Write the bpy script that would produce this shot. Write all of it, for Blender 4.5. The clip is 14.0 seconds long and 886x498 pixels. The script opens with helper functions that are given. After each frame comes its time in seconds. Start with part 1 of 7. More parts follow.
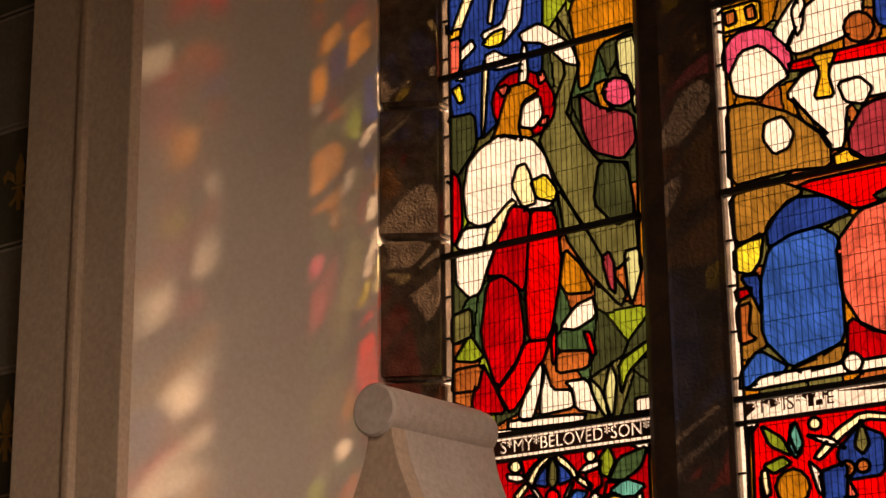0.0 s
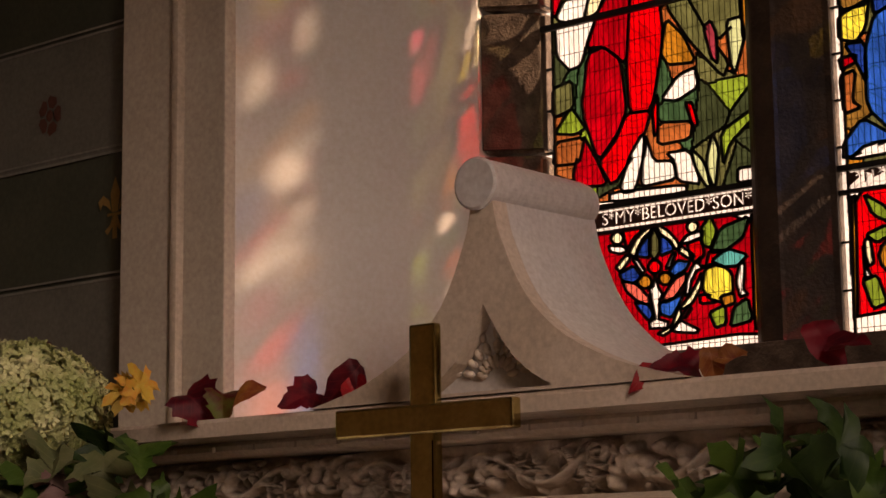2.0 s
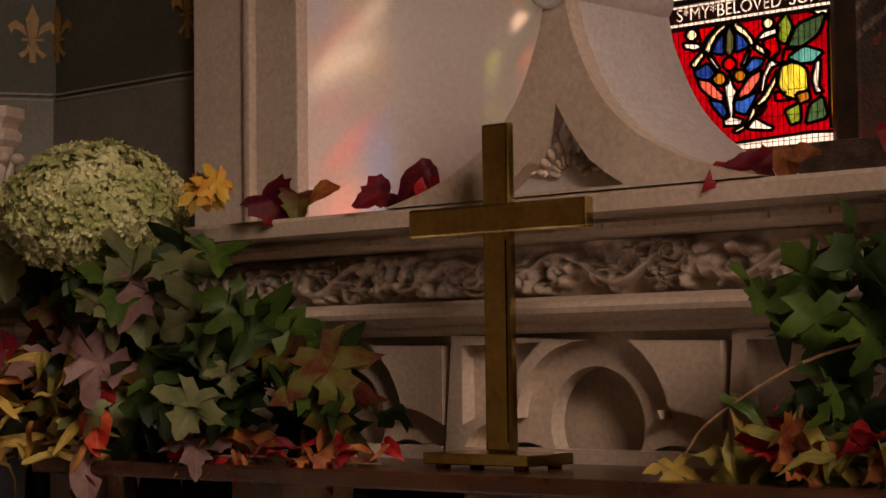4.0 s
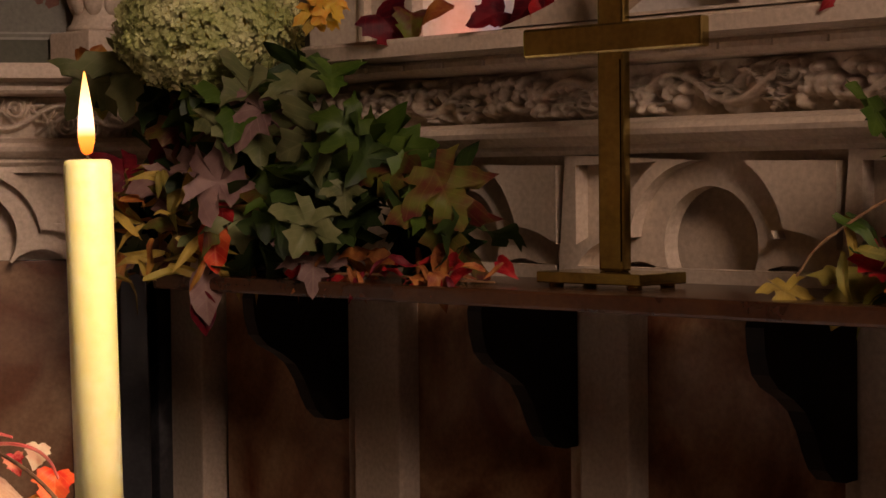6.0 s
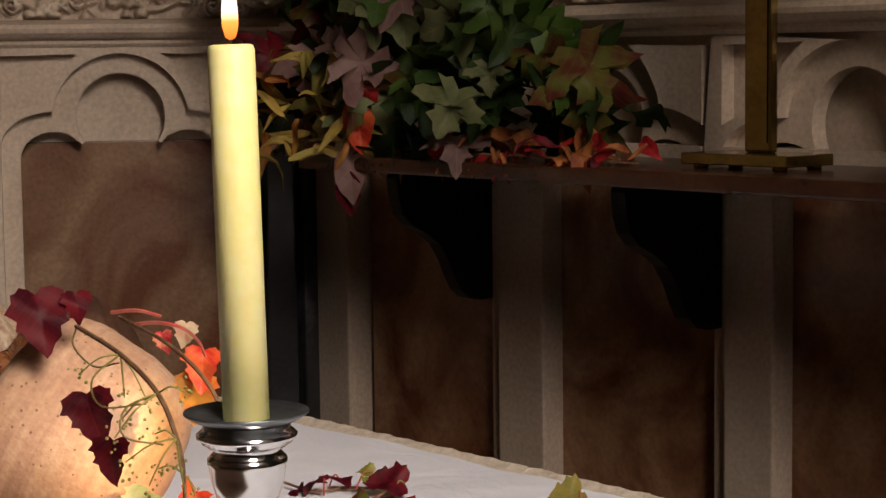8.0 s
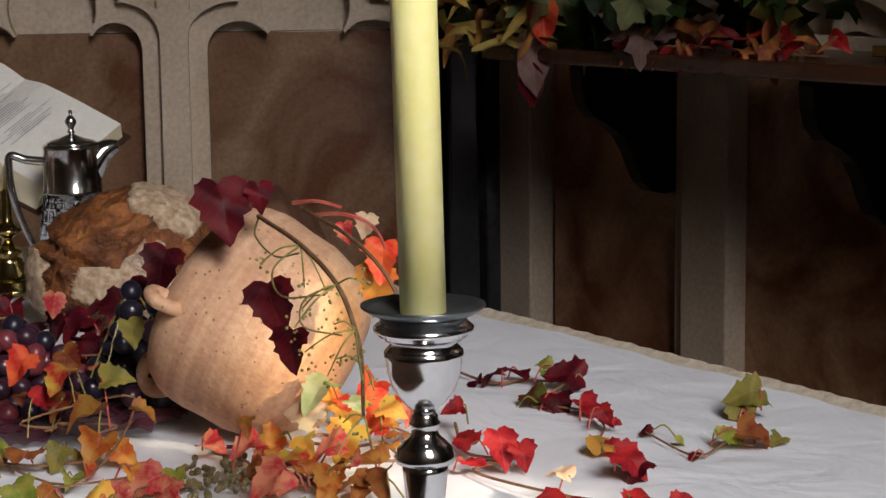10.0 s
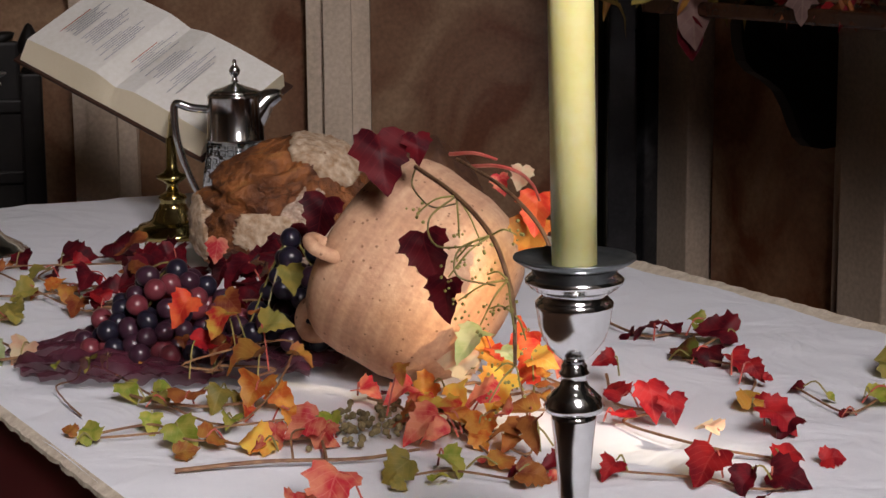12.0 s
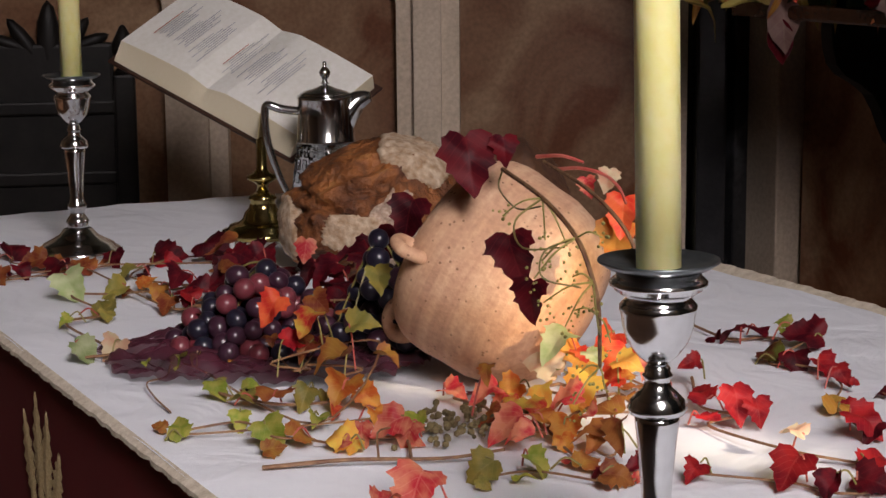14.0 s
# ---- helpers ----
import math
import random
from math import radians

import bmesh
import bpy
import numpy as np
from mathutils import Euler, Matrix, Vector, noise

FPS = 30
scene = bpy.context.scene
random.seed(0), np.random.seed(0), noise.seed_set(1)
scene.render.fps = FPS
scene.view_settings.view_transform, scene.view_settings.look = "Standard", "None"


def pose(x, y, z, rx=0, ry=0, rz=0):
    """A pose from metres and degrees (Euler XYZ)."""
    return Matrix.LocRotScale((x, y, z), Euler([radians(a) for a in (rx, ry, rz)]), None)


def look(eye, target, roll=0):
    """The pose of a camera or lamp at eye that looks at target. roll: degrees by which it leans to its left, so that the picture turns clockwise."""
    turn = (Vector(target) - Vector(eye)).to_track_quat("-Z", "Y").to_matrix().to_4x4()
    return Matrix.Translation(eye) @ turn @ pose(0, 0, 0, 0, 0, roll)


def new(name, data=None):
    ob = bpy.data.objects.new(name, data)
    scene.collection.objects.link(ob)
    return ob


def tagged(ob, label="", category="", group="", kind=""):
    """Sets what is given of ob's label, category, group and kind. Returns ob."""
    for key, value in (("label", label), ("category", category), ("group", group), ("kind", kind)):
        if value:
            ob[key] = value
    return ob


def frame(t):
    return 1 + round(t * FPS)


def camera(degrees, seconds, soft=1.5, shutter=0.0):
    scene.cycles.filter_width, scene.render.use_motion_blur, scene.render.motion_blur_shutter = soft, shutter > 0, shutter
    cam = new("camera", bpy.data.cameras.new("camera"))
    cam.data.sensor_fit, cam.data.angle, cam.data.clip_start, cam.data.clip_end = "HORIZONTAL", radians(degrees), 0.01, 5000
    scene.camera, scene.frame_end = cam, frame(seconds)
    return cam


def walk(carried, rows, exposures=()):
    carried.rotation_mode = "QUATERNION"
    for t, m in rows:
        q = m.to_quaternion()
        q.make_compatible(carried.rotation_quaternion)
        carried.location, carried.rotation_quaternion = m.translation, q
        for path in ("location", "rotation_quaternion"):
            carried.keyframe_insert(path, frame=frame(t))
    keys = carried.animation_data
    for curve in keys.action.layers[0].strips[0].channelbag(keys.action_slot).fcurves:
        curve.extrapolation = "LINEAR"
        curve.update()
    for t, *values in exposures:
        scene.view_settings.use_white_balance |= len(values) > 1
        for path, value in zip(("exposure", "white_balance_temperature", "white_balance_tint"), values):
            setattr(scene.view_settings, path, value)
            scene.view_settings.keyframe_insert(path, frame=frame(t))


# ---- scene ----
cam = camera(26.0, 14.0)
PATH = [
    (0, pose(-0.0308, 0.0124, 1.6112, 106.157, 0.684, 36.919)),
    (0.5, pose(-0.0268, 0.0117, 1.6112, 104.377, 0.745, 37.776)),
    (1, pose(-0.0229, 0.0110, 1.6094, 102.547, 0.744, 38.706)),
    (1.5, pose(-0.0227, 0.0115, 1.6117, 100.974, 0.767, 39.384)),
    (2, pose(-0.0195, 0.0139, 1.6102, 99.440, 0.759, 40.163)),
    (2.5, pose(-0.0164, 0.0180, 1.6140, 97.867, 0.752, 40.780)),
    (3, pose(-0.0138, 0.0168, 1.6202, 96.286, 0.737, 41.370)),
    (5.5, pose(-0.0087, 0.0031, 1.6180, 89.202, 0.595, 44.568)),
    (6, pose(-0.0011, 0.0008, 1.6188, 87.995, 0.606, 45.814)),
    (6.5, pose(0.0000, 0.0000, 1.6200, 87.111, 0.628, 46.872)),
    (7, pose(-0.0057, 0.0050, 1.6222, 86.162, 0.633, 47.853)),
    (7.5, pose(-0.0012, 0.0028, 1.6230, 85.357, 0.637, 48.829)),
    (8, pose(0.0035, 0.0017, 1.6241, 84.405, 0.714, 50.151)),
    (8.5, pose(-0.0070, 0.0145, 1.6242, 83.454, 0.737, 51.494)),
    (9, pose(-0.0090, 0.0158, 1.6250, 82.643, 0.711, 52.939)),
    (11.5, pose(0.0198, 0.0020, 1.6314, 79.878, 0.535, 59.423)),
    (12, pose(0.0259, -0.0003, 1.6330, 79.763, 0.473, 60.495)),
    (12.5, pose(0.0267, -0.0008, 1.6326, 79.687, 0.454, 61.117)),
    (13, pose(0.0315, -0.0018, 1.6335, 79.699, 0.454, 61.785)),
    (13.5, pose(0.0364, -0.0041, 1.6348, 79.768, 0.533, 62.494)),
    (14, pose(0.0413, -0.0048, 1.6353, 79.845, 0.503, 63.193)),
]
EXPOSURES = [(0.0, 1.12, 13000, 37), (1.5, 1.14, 9700, 34), (3.0, 1.25, 9600, 36), (5.5, 1.15, 11000, 40), (7.5, 1.0, 9300, 30), (9.0, 0.78, 6900, 12), (11.5, 0.66, 7100, 20), (14.0, 0.66, 7100, 22)]
walk(cam, PATH, EXPOSURES)

# ---------------------------------------------------------------- light
world = bpy.data.worlds.new("world")
scene.world = world
world.use_nodes = True
wn = world.node_tree.nodes
sky = wn.new("ShaderNodeTexSky")
sky.sky_type = "NISHITA"
sky.sun_disc = False
SUN_WAY = Vector((-0.90, -0.265, -0.425)).normalized()
sky.sun_elevation = math.asin(-SUN_WAY.z)
sky.sun_rotation = math.atan2(-SUN_WAY.x, -SUN_WAY.y)
world.node_tree.links.new(sky.outputs[0], wn["Background"].inputs[0])
wn["Background"].inputs[1].default_value = 0.10

sun = new("sun", bpy.data.lights.new("sun", "SUN"))
sun.data.energy, sun.data.angle, sun.data.color = 5.0, radians(1.2), (1.0, 0.9, 0.75)
sun.matrix_world = look((0, 0, 0), SUN_WAY)

# daylight of the tall side window
side_light = new("side_window_light", bpy.data.lights.new("side_window_light", "AREA"))
side_light.data.shape, side_light.data.size, side_light.data.size_y = "RECTANGLE", 1.3, 2.4
side_light.data.energy, side_light.data.color, side_light.data.spread = 21.0, (0.94, 0.97, 1.0), radians(56)
side_light.matrix_world = look((2.36, 0.05, 3.95), (-1.85, 0.85, 1.0))

# bright hazy distance outside the chancel window
hz = bpy.data.materials.new("hazy_distance")
hz.use_nodes = True
hz.node_tree.nodes.remove(hz.node_tree.nodes["Principled BSDF"])
he = hz.node_tree.nodes.new("ShaderNodeEmission")
he.inputs[0].default_value, he.inputs[1].default_value = (1.0, 0.95, 0.88, 1), 0.62
hz.node_tree.links.new(he.outputs[0], hz.node_tree.nodes["Material Output"].inputs[0])
bk = bpy.data.meshes.new("backdrop")
bk.from_pydata([(-14, 9, -1), (6, 9, -1), (6, 9, 12), (-14, 9, 12)], [], [(0, 1, 2, 3)])
bk.materials.append(hz)
tagged(new("backdrop", bk), "bright hazy sky outside the window", "sky", kind="structure")

# ---------------------------------------------------------------- materials
def node_mat(name):
    m = bpy.data.materials.new(name)
    m.use_nodes = True
    nt = m.node_tree
    return m, nt, nt.nodes["Principled BSDF"]


def surface(name, c1, c2, scale=6.0, rough=0.7, metal=0.0, bump=0.15, fine=90.0, c3=None, spec=0.5, vary=0.0, coat=0.0):
    """Two tones mixed by broad noise, with fine grain in relief; c3: stains; vary: change from object to object."""
    m, nt, b = node_mat(name)
    N, K = nt.nodes, nt.links.new
    tc = N.new("ShaderNodeTexCoord")
    n1 = N.new("ShaderNodeTexNoise"); n1.inputs["Scale"].default_value = scale; n1.inputs["Detail"].default_value = 6
    n2 = N.new("ShaderNodeTexNoise"); n2.inputs["Scale"].default_value = fine; n2.inputs["Detail"].default_value = 4
    K(tc.outputs["Object"], n1.inputs["Vector"]); K(tc.outputs["Object"], n2.inputs["Vector"])
    r = N.new("ShaderNodeValToRGB")
    r.color_ramp.elements[0].color, r.color_ramp.elements[1].color = (*c1, 1), (*c2, 1)
    r.color_ramp.elements[0].position, r.color_ramp.elements[1].position = 0.35, 0.65
    if c3:
        e = r.color_ramp.elements.new(0.8); e.color = (*c3, 1)
    K(n1.outputs["Fac"], r.inputs[0])
    mix = N.new("ShaderNodeMix"); mix.data_type = "RGBA"; mix.blend_type = "OVERLAY"; mix.inputs[0].default_value = 0.35
    K(r.outputs[0], mix.inputs[6]); K(n2.outputs["Fac"], mix.inputs[7])
    out = mix.outputs[2]
    if vary:
        oi = N.new("ShaderNodeObjectInfo"); hs = N.new("ShaderNodeHueSaturation"); mr = N.new("ShaderNodeMapRange")
        mr.inputs[3].default_value, mr.inputs[4].default_value = 1 - vary, 1 + vary
        K(oi.outputs["Random"], mr.inputs[0]); K(mr.outputs[0], hs.inputs["Value"]); K(out, hs.inputs["Color"])
        out = hs.outputs[0]
    K(out, b.inputs["Base Color"])
    b.inputs["Roughness"].default_value, b.inputs["Metallic"].default_value = rough, metal
    b.inputs["Specular IOR Level"].default_value = spec
    b.inputs["Coat Weight"].default_value = coat
    if bump:
        bp = N.new("ShaderNodeBump"); bp.inputs["Strength"].default_value = bump; bp.inputs["Distance"].default_value = 0.004
        K(n2.outputs["Fac"], bp.inputs["Height"]); K(bp.outputs[0], b.inputs["Normal"])
    return m


STONE = surface("pale_stone", (0.46, 0.36, 0.27), (0.55, 0.44, 0.34), 5, 0.65, bump=0.15, c3=(0.40, 0.30, 0.21))
CARVED = surface("carved_stone", (0.40, 0.31, 0.23), (0.60, 0.49, 0.39), 14, 0.7, bump=0.3)
MARBLE_WHITE = surface("white_marble", (0.50, 0.46, 0.42), (0.60, 0.56, 0.52), 4, 0.45, bump=0.08, c3=(0.40, 0.36, 0.32))
PLASTER = surface("pale_plaster", (0.72, 0.66, 0.58), (0.78, 0.72, 0.64), 3, 0.45, bump=0.08, c3=(0.66, 0.59, 0.51))
FRAME_STONE = surface("painted_frame", (0.55, 0.46, 0.36), (0.6, 0.51, 0.41), 3, 0.6, bump=0.1)
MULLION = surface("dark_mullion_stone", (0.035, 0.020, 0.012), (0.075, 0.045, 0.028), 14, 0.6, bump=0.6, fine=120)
GRANITE = surface("dark_jamb_stone", (0.08, 0.05, 0.032), (0.18, 0.12, 0.08), 30, 0.75, bump=0.9, fine=160)
GREEN_WALL = surface("green_painted_wall", (0.050, 0.055, 0.035), (0.070, 0.072, 0.048), 4, 0.7, bump=0.1)
GREY_WALL = surface("grey_green_wall_band", (0.13, 0.125, 0.10), (0.16, 0.15, 0.12), 4, 0.7, bump=0.1)
WALL_LINE = surface("wall_line_paint", (0.2, 0.19, 0.16), (0.26, 0.25, 0.21), 8, 0.7)
RED_LINE = surface("red_line_paint", (0.16, 0.03, 0.015), (0.2, 0.04, 0.02), 8, 0.7)
ROSE_RED = surface("rose_paint", (0.10, 0.030, 0.018), (0.14, 0.045, 0.025), 20, 0.7)
GOLD_PAINT = surface("gold_paint", (0.24, 0.13, 0.03), (0.32, 0.18, 0.05), 20, 0.55)
ONYX = surface("brown_onyx", (0.16, 0.05, 0.022), (0.36, 0.20, 0.11), 3.2, 0.22, bump=0.0, c3=(0.48, 0.29, 0.18))
ONYX.node_tree.nodes["Noise Texture"].inputs["Distortion"].default_value = 1.6
ONYX_PALE = surface("pale_brown_onyx", (0.13, 0.05, 0.026), (0.27, 0.165, 0.10), 2.6, 0.25, bump=0.0, c3=(0.33, 0.21, 0.13))
ONYX_PALE.node_tree.nodes["Noise Texture"].inputs["Distortion"].default_value = 1.8
BLACK_MARBLE = surface("black_marble", (0.012, 0.012, 0.013), (0.035, 0.034, 0.036), 5, 0.2, bump=0.0, c3=(0.14, 0.14, 0.15))
DARK_WOOD = surface("dark_polished_wood", (0.030, 0.010, 0.005), (0.060, 0.022, 0.010), 9, 0.25, bump=0.05)
BLACK_WOOD = surface("black_oak", (0.004, 0.003, 0.0025), (0.010, 0.008, 0.007), 12, 0.5, bump=0.1, spec=0.2)
BRASS = surface("brass", (0.42, 0.32, 0.12), (0.58, 0.46, 0.20), 12, 0.15, 1.0, bump=0.05)
SILVER = surface("silver", (0.66, 0.66, 0.66), (0.78, 0.78, 0.78), 20, 0.15, 1.0, bump=0.0)
WAX = surface("cream_wax", (0.86, 0.80, 0.34), (0.90, 0.84, 0.40), 8, 0.4, bump=0.03)
WAX.node_tree.nodes["Principled BSDF"].inputs["Subsurface Weight"].default_value = 0.25
WAX.node_tree.nodes["Principled BSDF"].inputs["Subsurface Radius"].default_value = (0.02, 0.014, 0.006)
LINEN = surface("white_linen", (0.77, 0.79, 0.84), (0.82, 0.84, 0.89), 2, 0.85, bump=0.25, fine=700)
crease = LINEN.node_tree.nodes.new("ShaderNodeTexNoise"); crease.inputs["Scale"].default_value = 7.0; crease.inputs["Detail"].default_value = 3; crease.inputs["Distortion"].default_value = 1.2
crease_bump = LINEN.node_tree.nodes.new("ShaderNodeBump"); crease_bump.inputs["Distance"].default_value = 0.02; crease_bump.inputs["Strength"].default_value = 0.55
LINEN.node_tree.links.new(crease.outputs["Fac"], crease_bump.inputs["Height"])
LINEN.node_tree.links.new(crease_bump.outputs[0], LINEN.node_tree.nodes["Bump"].inputs["Normal"])
tcl = LINEN.node_tree.nodes.new("ShaderNodeTexCoord"); LINEN.node_tree.links.new(tcl.outputs["Object"], crease.inputs["Vector"])
HEM = surface("linen_hem", (0.50, 0.42, 0.32), (0.66, 0.58, 0.47), 60, 0.9, bump=0.4, fine=300)
RED_CLOTH = surface("dark_red_frontal", (0.13, 0.008, 0.012), (0.17, 0.013, 0.017), 3, 0.75, bump=0.3, fine=500)
GOLD_THREAD = surface("gold_embroidery", (0.58, 0.42, 0.20), (0.78, 0.62, 0.36), 200, 0.45, bump=0.6, fine=400)
FLOOR_TILE = surface("floor_tile", (0.10, 0.05, 0.03), (0.16, 0.09, 0.06), 4, 0.4)
CEILING = surface("ceiling_plaster", (0.35, 0.30, 0.25), (0.42, 0.37, 0.31), 3, 0.8)


# ---------------------------------------------------------------- mesh helpers
def part(name, bm, material, parent=None, label="", smooth=False):
    me = bpy.data.meshes.new(name)
    bm.to_mesh(me); bm.free()
    for mt in (material if isinstance(material, (list, tuple)) else [material]):
        me.materials.append(mt)
    if smooth:
        me.polygons.foreach_set("use_smooth", [True] * len(me.polygons))
    ob = new(name, me)
    if parent:
        ob.parent = parent
    if label:
        ob["label"] = label
    return ob


def thing(name, label, category, group="", kind="", at=None):
    ob = new(name)
    if at is not None:
        ob.matrix_basis = at
    return tagged(ob, label, category, group, kind)


def box(bm, x0, x1, y0, y1, z0, z1, bevel=0.0):
    r = bmesh.ops.create_cube(bm, size=1, matrix=Matrix.LocRotScale(((x0 + x1) / 2, (y0 + y1) / 2, (z0 + z1) / 2), None, (abs(x1 - x0), abs(y1 - y0), abs(z1 - z0))))
    if bevel:
        es = {e for v in r["verts"] for e in v.link_edges}
        bmesh.ops.bevel(bm, geom=list(es), offset=bevel, segments=2, affect="EDGES", profile=0.6)
    return bm


def boxed(x0, x1, y0, y1, z0, z1, bevel=0.0):
    return box(bmesh.new(), x0, x1, y0, y1, z0, z1, bevel)


def turned(profile, seg=32, bm=None, m=None):
    """A body of revolution about z from (radius, height) pairs."""
    bm = bm or bmesh.new()
    rings = []
    for r, z in profile:
        ring = []
        for k in range(seg):
            a = 2 * math.pi * k / seg
            p = Vector((max(r, 1e-4) * math.cos(a), max(r, 1e-4) * math.sin(a), z))
            ring.append(bm.verts.new(m @ p if m else p))
        rings.append(ring)
    for a, b in zip(rings, rings[1:]):
        for k in range(seg):
            bm.faces.new((a[k], a[(k + 1) % seg], b[(k + 1) % seg], b[k]))
    bm.faces.new(rings[0][::-1]); bm.faces.new(rings[-1])
    bmesh.ops.recalc_face_normals(bm, faces=bm.faces)
    return bm


def tube(points, r0, r1=None, seg=8, bm=None):
    """A round rod along points, tapering from r0 to r1."""
    bm = bm or bmesh.new()
    r1 = r0 if r1 is None else r1
    pts = [Vector(p) for p in points]
    rings, up = [], None
    for i, p in enumerate(pts):
        d = (pts[min(i + 1, len(pts) - 1)] - pts[max(i - 1, 0)]).normalized()
        a = (Vector((0, 0, 1)) if abs(d.z) < 0.9 else Vector((1, 0, 0))) if up is None else up
        u = (a - d * a.dot(d)).normalized(); up = u
        w = d.cross(u)
        r = r0 + (r1 - r0) * i / max(1, len(pts) - 1)
        rings.append([bm.verts.new(p + (u * math.cos(2 * math.pi * k / seg) + w * math.sin(2 * math.pi * k / seg)) * r) for k in range(seg)])
    for a, b in zip(rings, rings[1:]):
        for k in range(seg):
            bm.faces.new((a[k], a[(k + 1) % seg], b[(k + 1) % seg], b[k]))
    bm.faces.new(rings[0][::-1]); bm.faces.new(rings[-1])
    return bm


def spline(points, n=8):
    """Points of a smooth curve through the given ones."""
    P = [Vector(p) for p in points]
    P = [2 * P[0] - P[1]] + P + [2 * P[-1] - P[-2]]
    out = []
    for i in range(1, len(P) - 2):
        for k in range(n):
            t = k / n
            a, b, c, d = P[i - 1:i + 3]
            out.append(0.5 * (2 * b + (c - a) * t + (2 * a - 5 * b + 4 * c - d) * t * t + (3 * b - a - 3 * c + d) * t ** 3))
    return out + [P[-2]]


def extruded_xz(outer, holes, y0, y1, bm=None):
    """A plate in the xz plane with holes, from y0 to y1."""
    bm = bm or bmesh.new()
    loops = []
    for pts in [outer, *holes]:
        vs = [bm.verts.new((p[0], y0, p[1])) for p in pts]
        loops.append([bm.edges.new((vs[i], vs[(i + 1) % len(vs)])) for i in range(len(vs))])
    es = [e for l in loops for e in l]
    f = bmesh.ops.triangle_fill(bm, use_beauty=True, use_dissolve=False, edges=es, normal=(0, -1, 0))
    faces = [g for g in f["geom"] if isinstance(g, bmesh.types.BMFace)]
    ex = bmesh.ops.extrude_face_region(bm, geom=faces)
    for v in ex["geom"]:
        if isinstance(v, bmesh.types.BMVert):
            v.co.y = y1
    bmesh.ops.recalc_face_normals(bm, faces=bm.faces)
    return bm


def swept_x(profile, x0, x1, bm=None):
    """A moulding along x with a closed outline of (y, z) pairs."""
    bm = bm or bmesh.new()
    a = [bm.verts.new((x0, y, z)) for y, z in profile]
    b = [bm.verts.new((x1, y, z)) for y, z in profile]
    n = len(profile)
    for i in range(n):
        bm.faces.new((a[i], a[(i + 1) % n], b[(i + 1) % n], b[i]))
    bm.faces.new(a[::-1]); bm.faces.new(b)
    bmesh.ops.recalc_face_normals(bm, faces=bm.faces)
    return bm


def structure(ob, label, category):
    return tagged(ob, label, category, kind="structure")


# ---------------------------------------------------------------- the room
CX = -3.879                       # corner of the back wall and the canted wall
WING = Matrix.Translation((CX, 2.75, 0)) @ Matrix.Rotation(radians(60), 4, "Z")
MAIN = Matrix.Translation((0, 2.75, 0))

structure(part("floor", boxed(-9, 3, -7, 4.2, -0.1, 0.0), FLOOR_TILE), "brown tiled chancel floor", "floor")
structure(part("ceiling", boxed(-9, 3, -7, 4.2, 6.0, 6.2), CEILING), "plain plaster ceiling", "ceiling")
structure(part("wall_south", boxed(-9, 3, -7.2, -7.0, 0, 6.0), STONE), "plain pale stone wall", "wall")


def arc(cx, cz, r, a0, a1, n=14):
    return [(cx + r * math.cos(radians(a0 + (a1 - a0) * k / n)), cz + r * math.sin(radians(a0 + (a1 - a0) * k / n))) for k in range(n + 1)]


# back wall with the window's opening; the reveal is splayed
WALL_Y = 2.851
WX0, WX1 = -3.018, -0.62          # opening at the wall's face
GX0, GX1 = -2.63, -1.17           # opening at the stone jambs
bm = bmesh.new()
for a in ((CX - 0.5, WX0, 1.88, 6.0), (WX1, 3.0, 1.88, 6.0), (WX0, WX1, 4.6, 6.0)):
    box(bm, a[0], a[1], WALL_Y, 3.395, a[2], a[3])
box(bm, CX - 0.5, 3.0, 3.0, 3.395, 0, 1.88)
structure(part("wall_east", bm, GREEN_WALL), "dark green painted chancel wall", "wall")
# splayed reveals
for nm, xa, xb, s in (("window_reveal", WX0, GX0, -1), ("window_reveal", WX1, GX1, 1)):
    bm = bmesh.new()
    v = [bm.verts.new(p) for p in ((xa, WALL_Y - 0.002, 1.9), (xb, 3.25, 1.9), (xb, 3.395, 1.9), (xa, 3.395, 1.9))]
    f = bm.faces.new(v)
    ex = bmesh.ops.extrude_face_region(bm, geom=[f])
    for g in ex["geom"]:
        if isinstance(g, bmesh.types.BMVert):
            g.co.z = 4.6
    bmesh.ops.recalc_face_normals(bm, faces=bm.faces)
    structure(part(nm, bm, PLASTER), "smooth pale plaster window reveal", "wall")

# flat painted frame round the opening
wf = thing("window_surround", "plain buff painted surround of the chancel window", "window surround", kind="structure")
part("frame_board", boxed(-3.314, -3.141, WALL_Y - 0.045, WALL_Y - 0.002, 1.86, 4.8, 0.004), FRAME_STONE, wf)
part("frame_bead", boxed(-3.141, -3.117, WALL_Y - 0.055, WALL_Y - 0.002, 1.86, 4.8, 0.008), STONE, wf)
part("frame_board", boxed(-3.117, -2.986, WALL_Y - 0.035, WALL_Y - 0.002, 1.86, 4.8, 0.004), FRAME_STONE, wf)
part("red_stripe", boxed(-3.330, -3.314, WALL_Y - 0.025, WALL_Y - 0.002, 1.86, 4.8), RED_LINE, wf, "thin dark red painted line")

# canted wall at the side, with its own bands
bm = boxed(-4.0, 0.32, 0.16, 0.5, 0, 1.88)
box(bm, -4.0, 0.32, 0.06, 0.5, 1.88, 6.0)
bm.transform(WING)
structure(part("wall_canted", bm, GREEN_WALL), "canted green painted side wall of the apse", "wall")


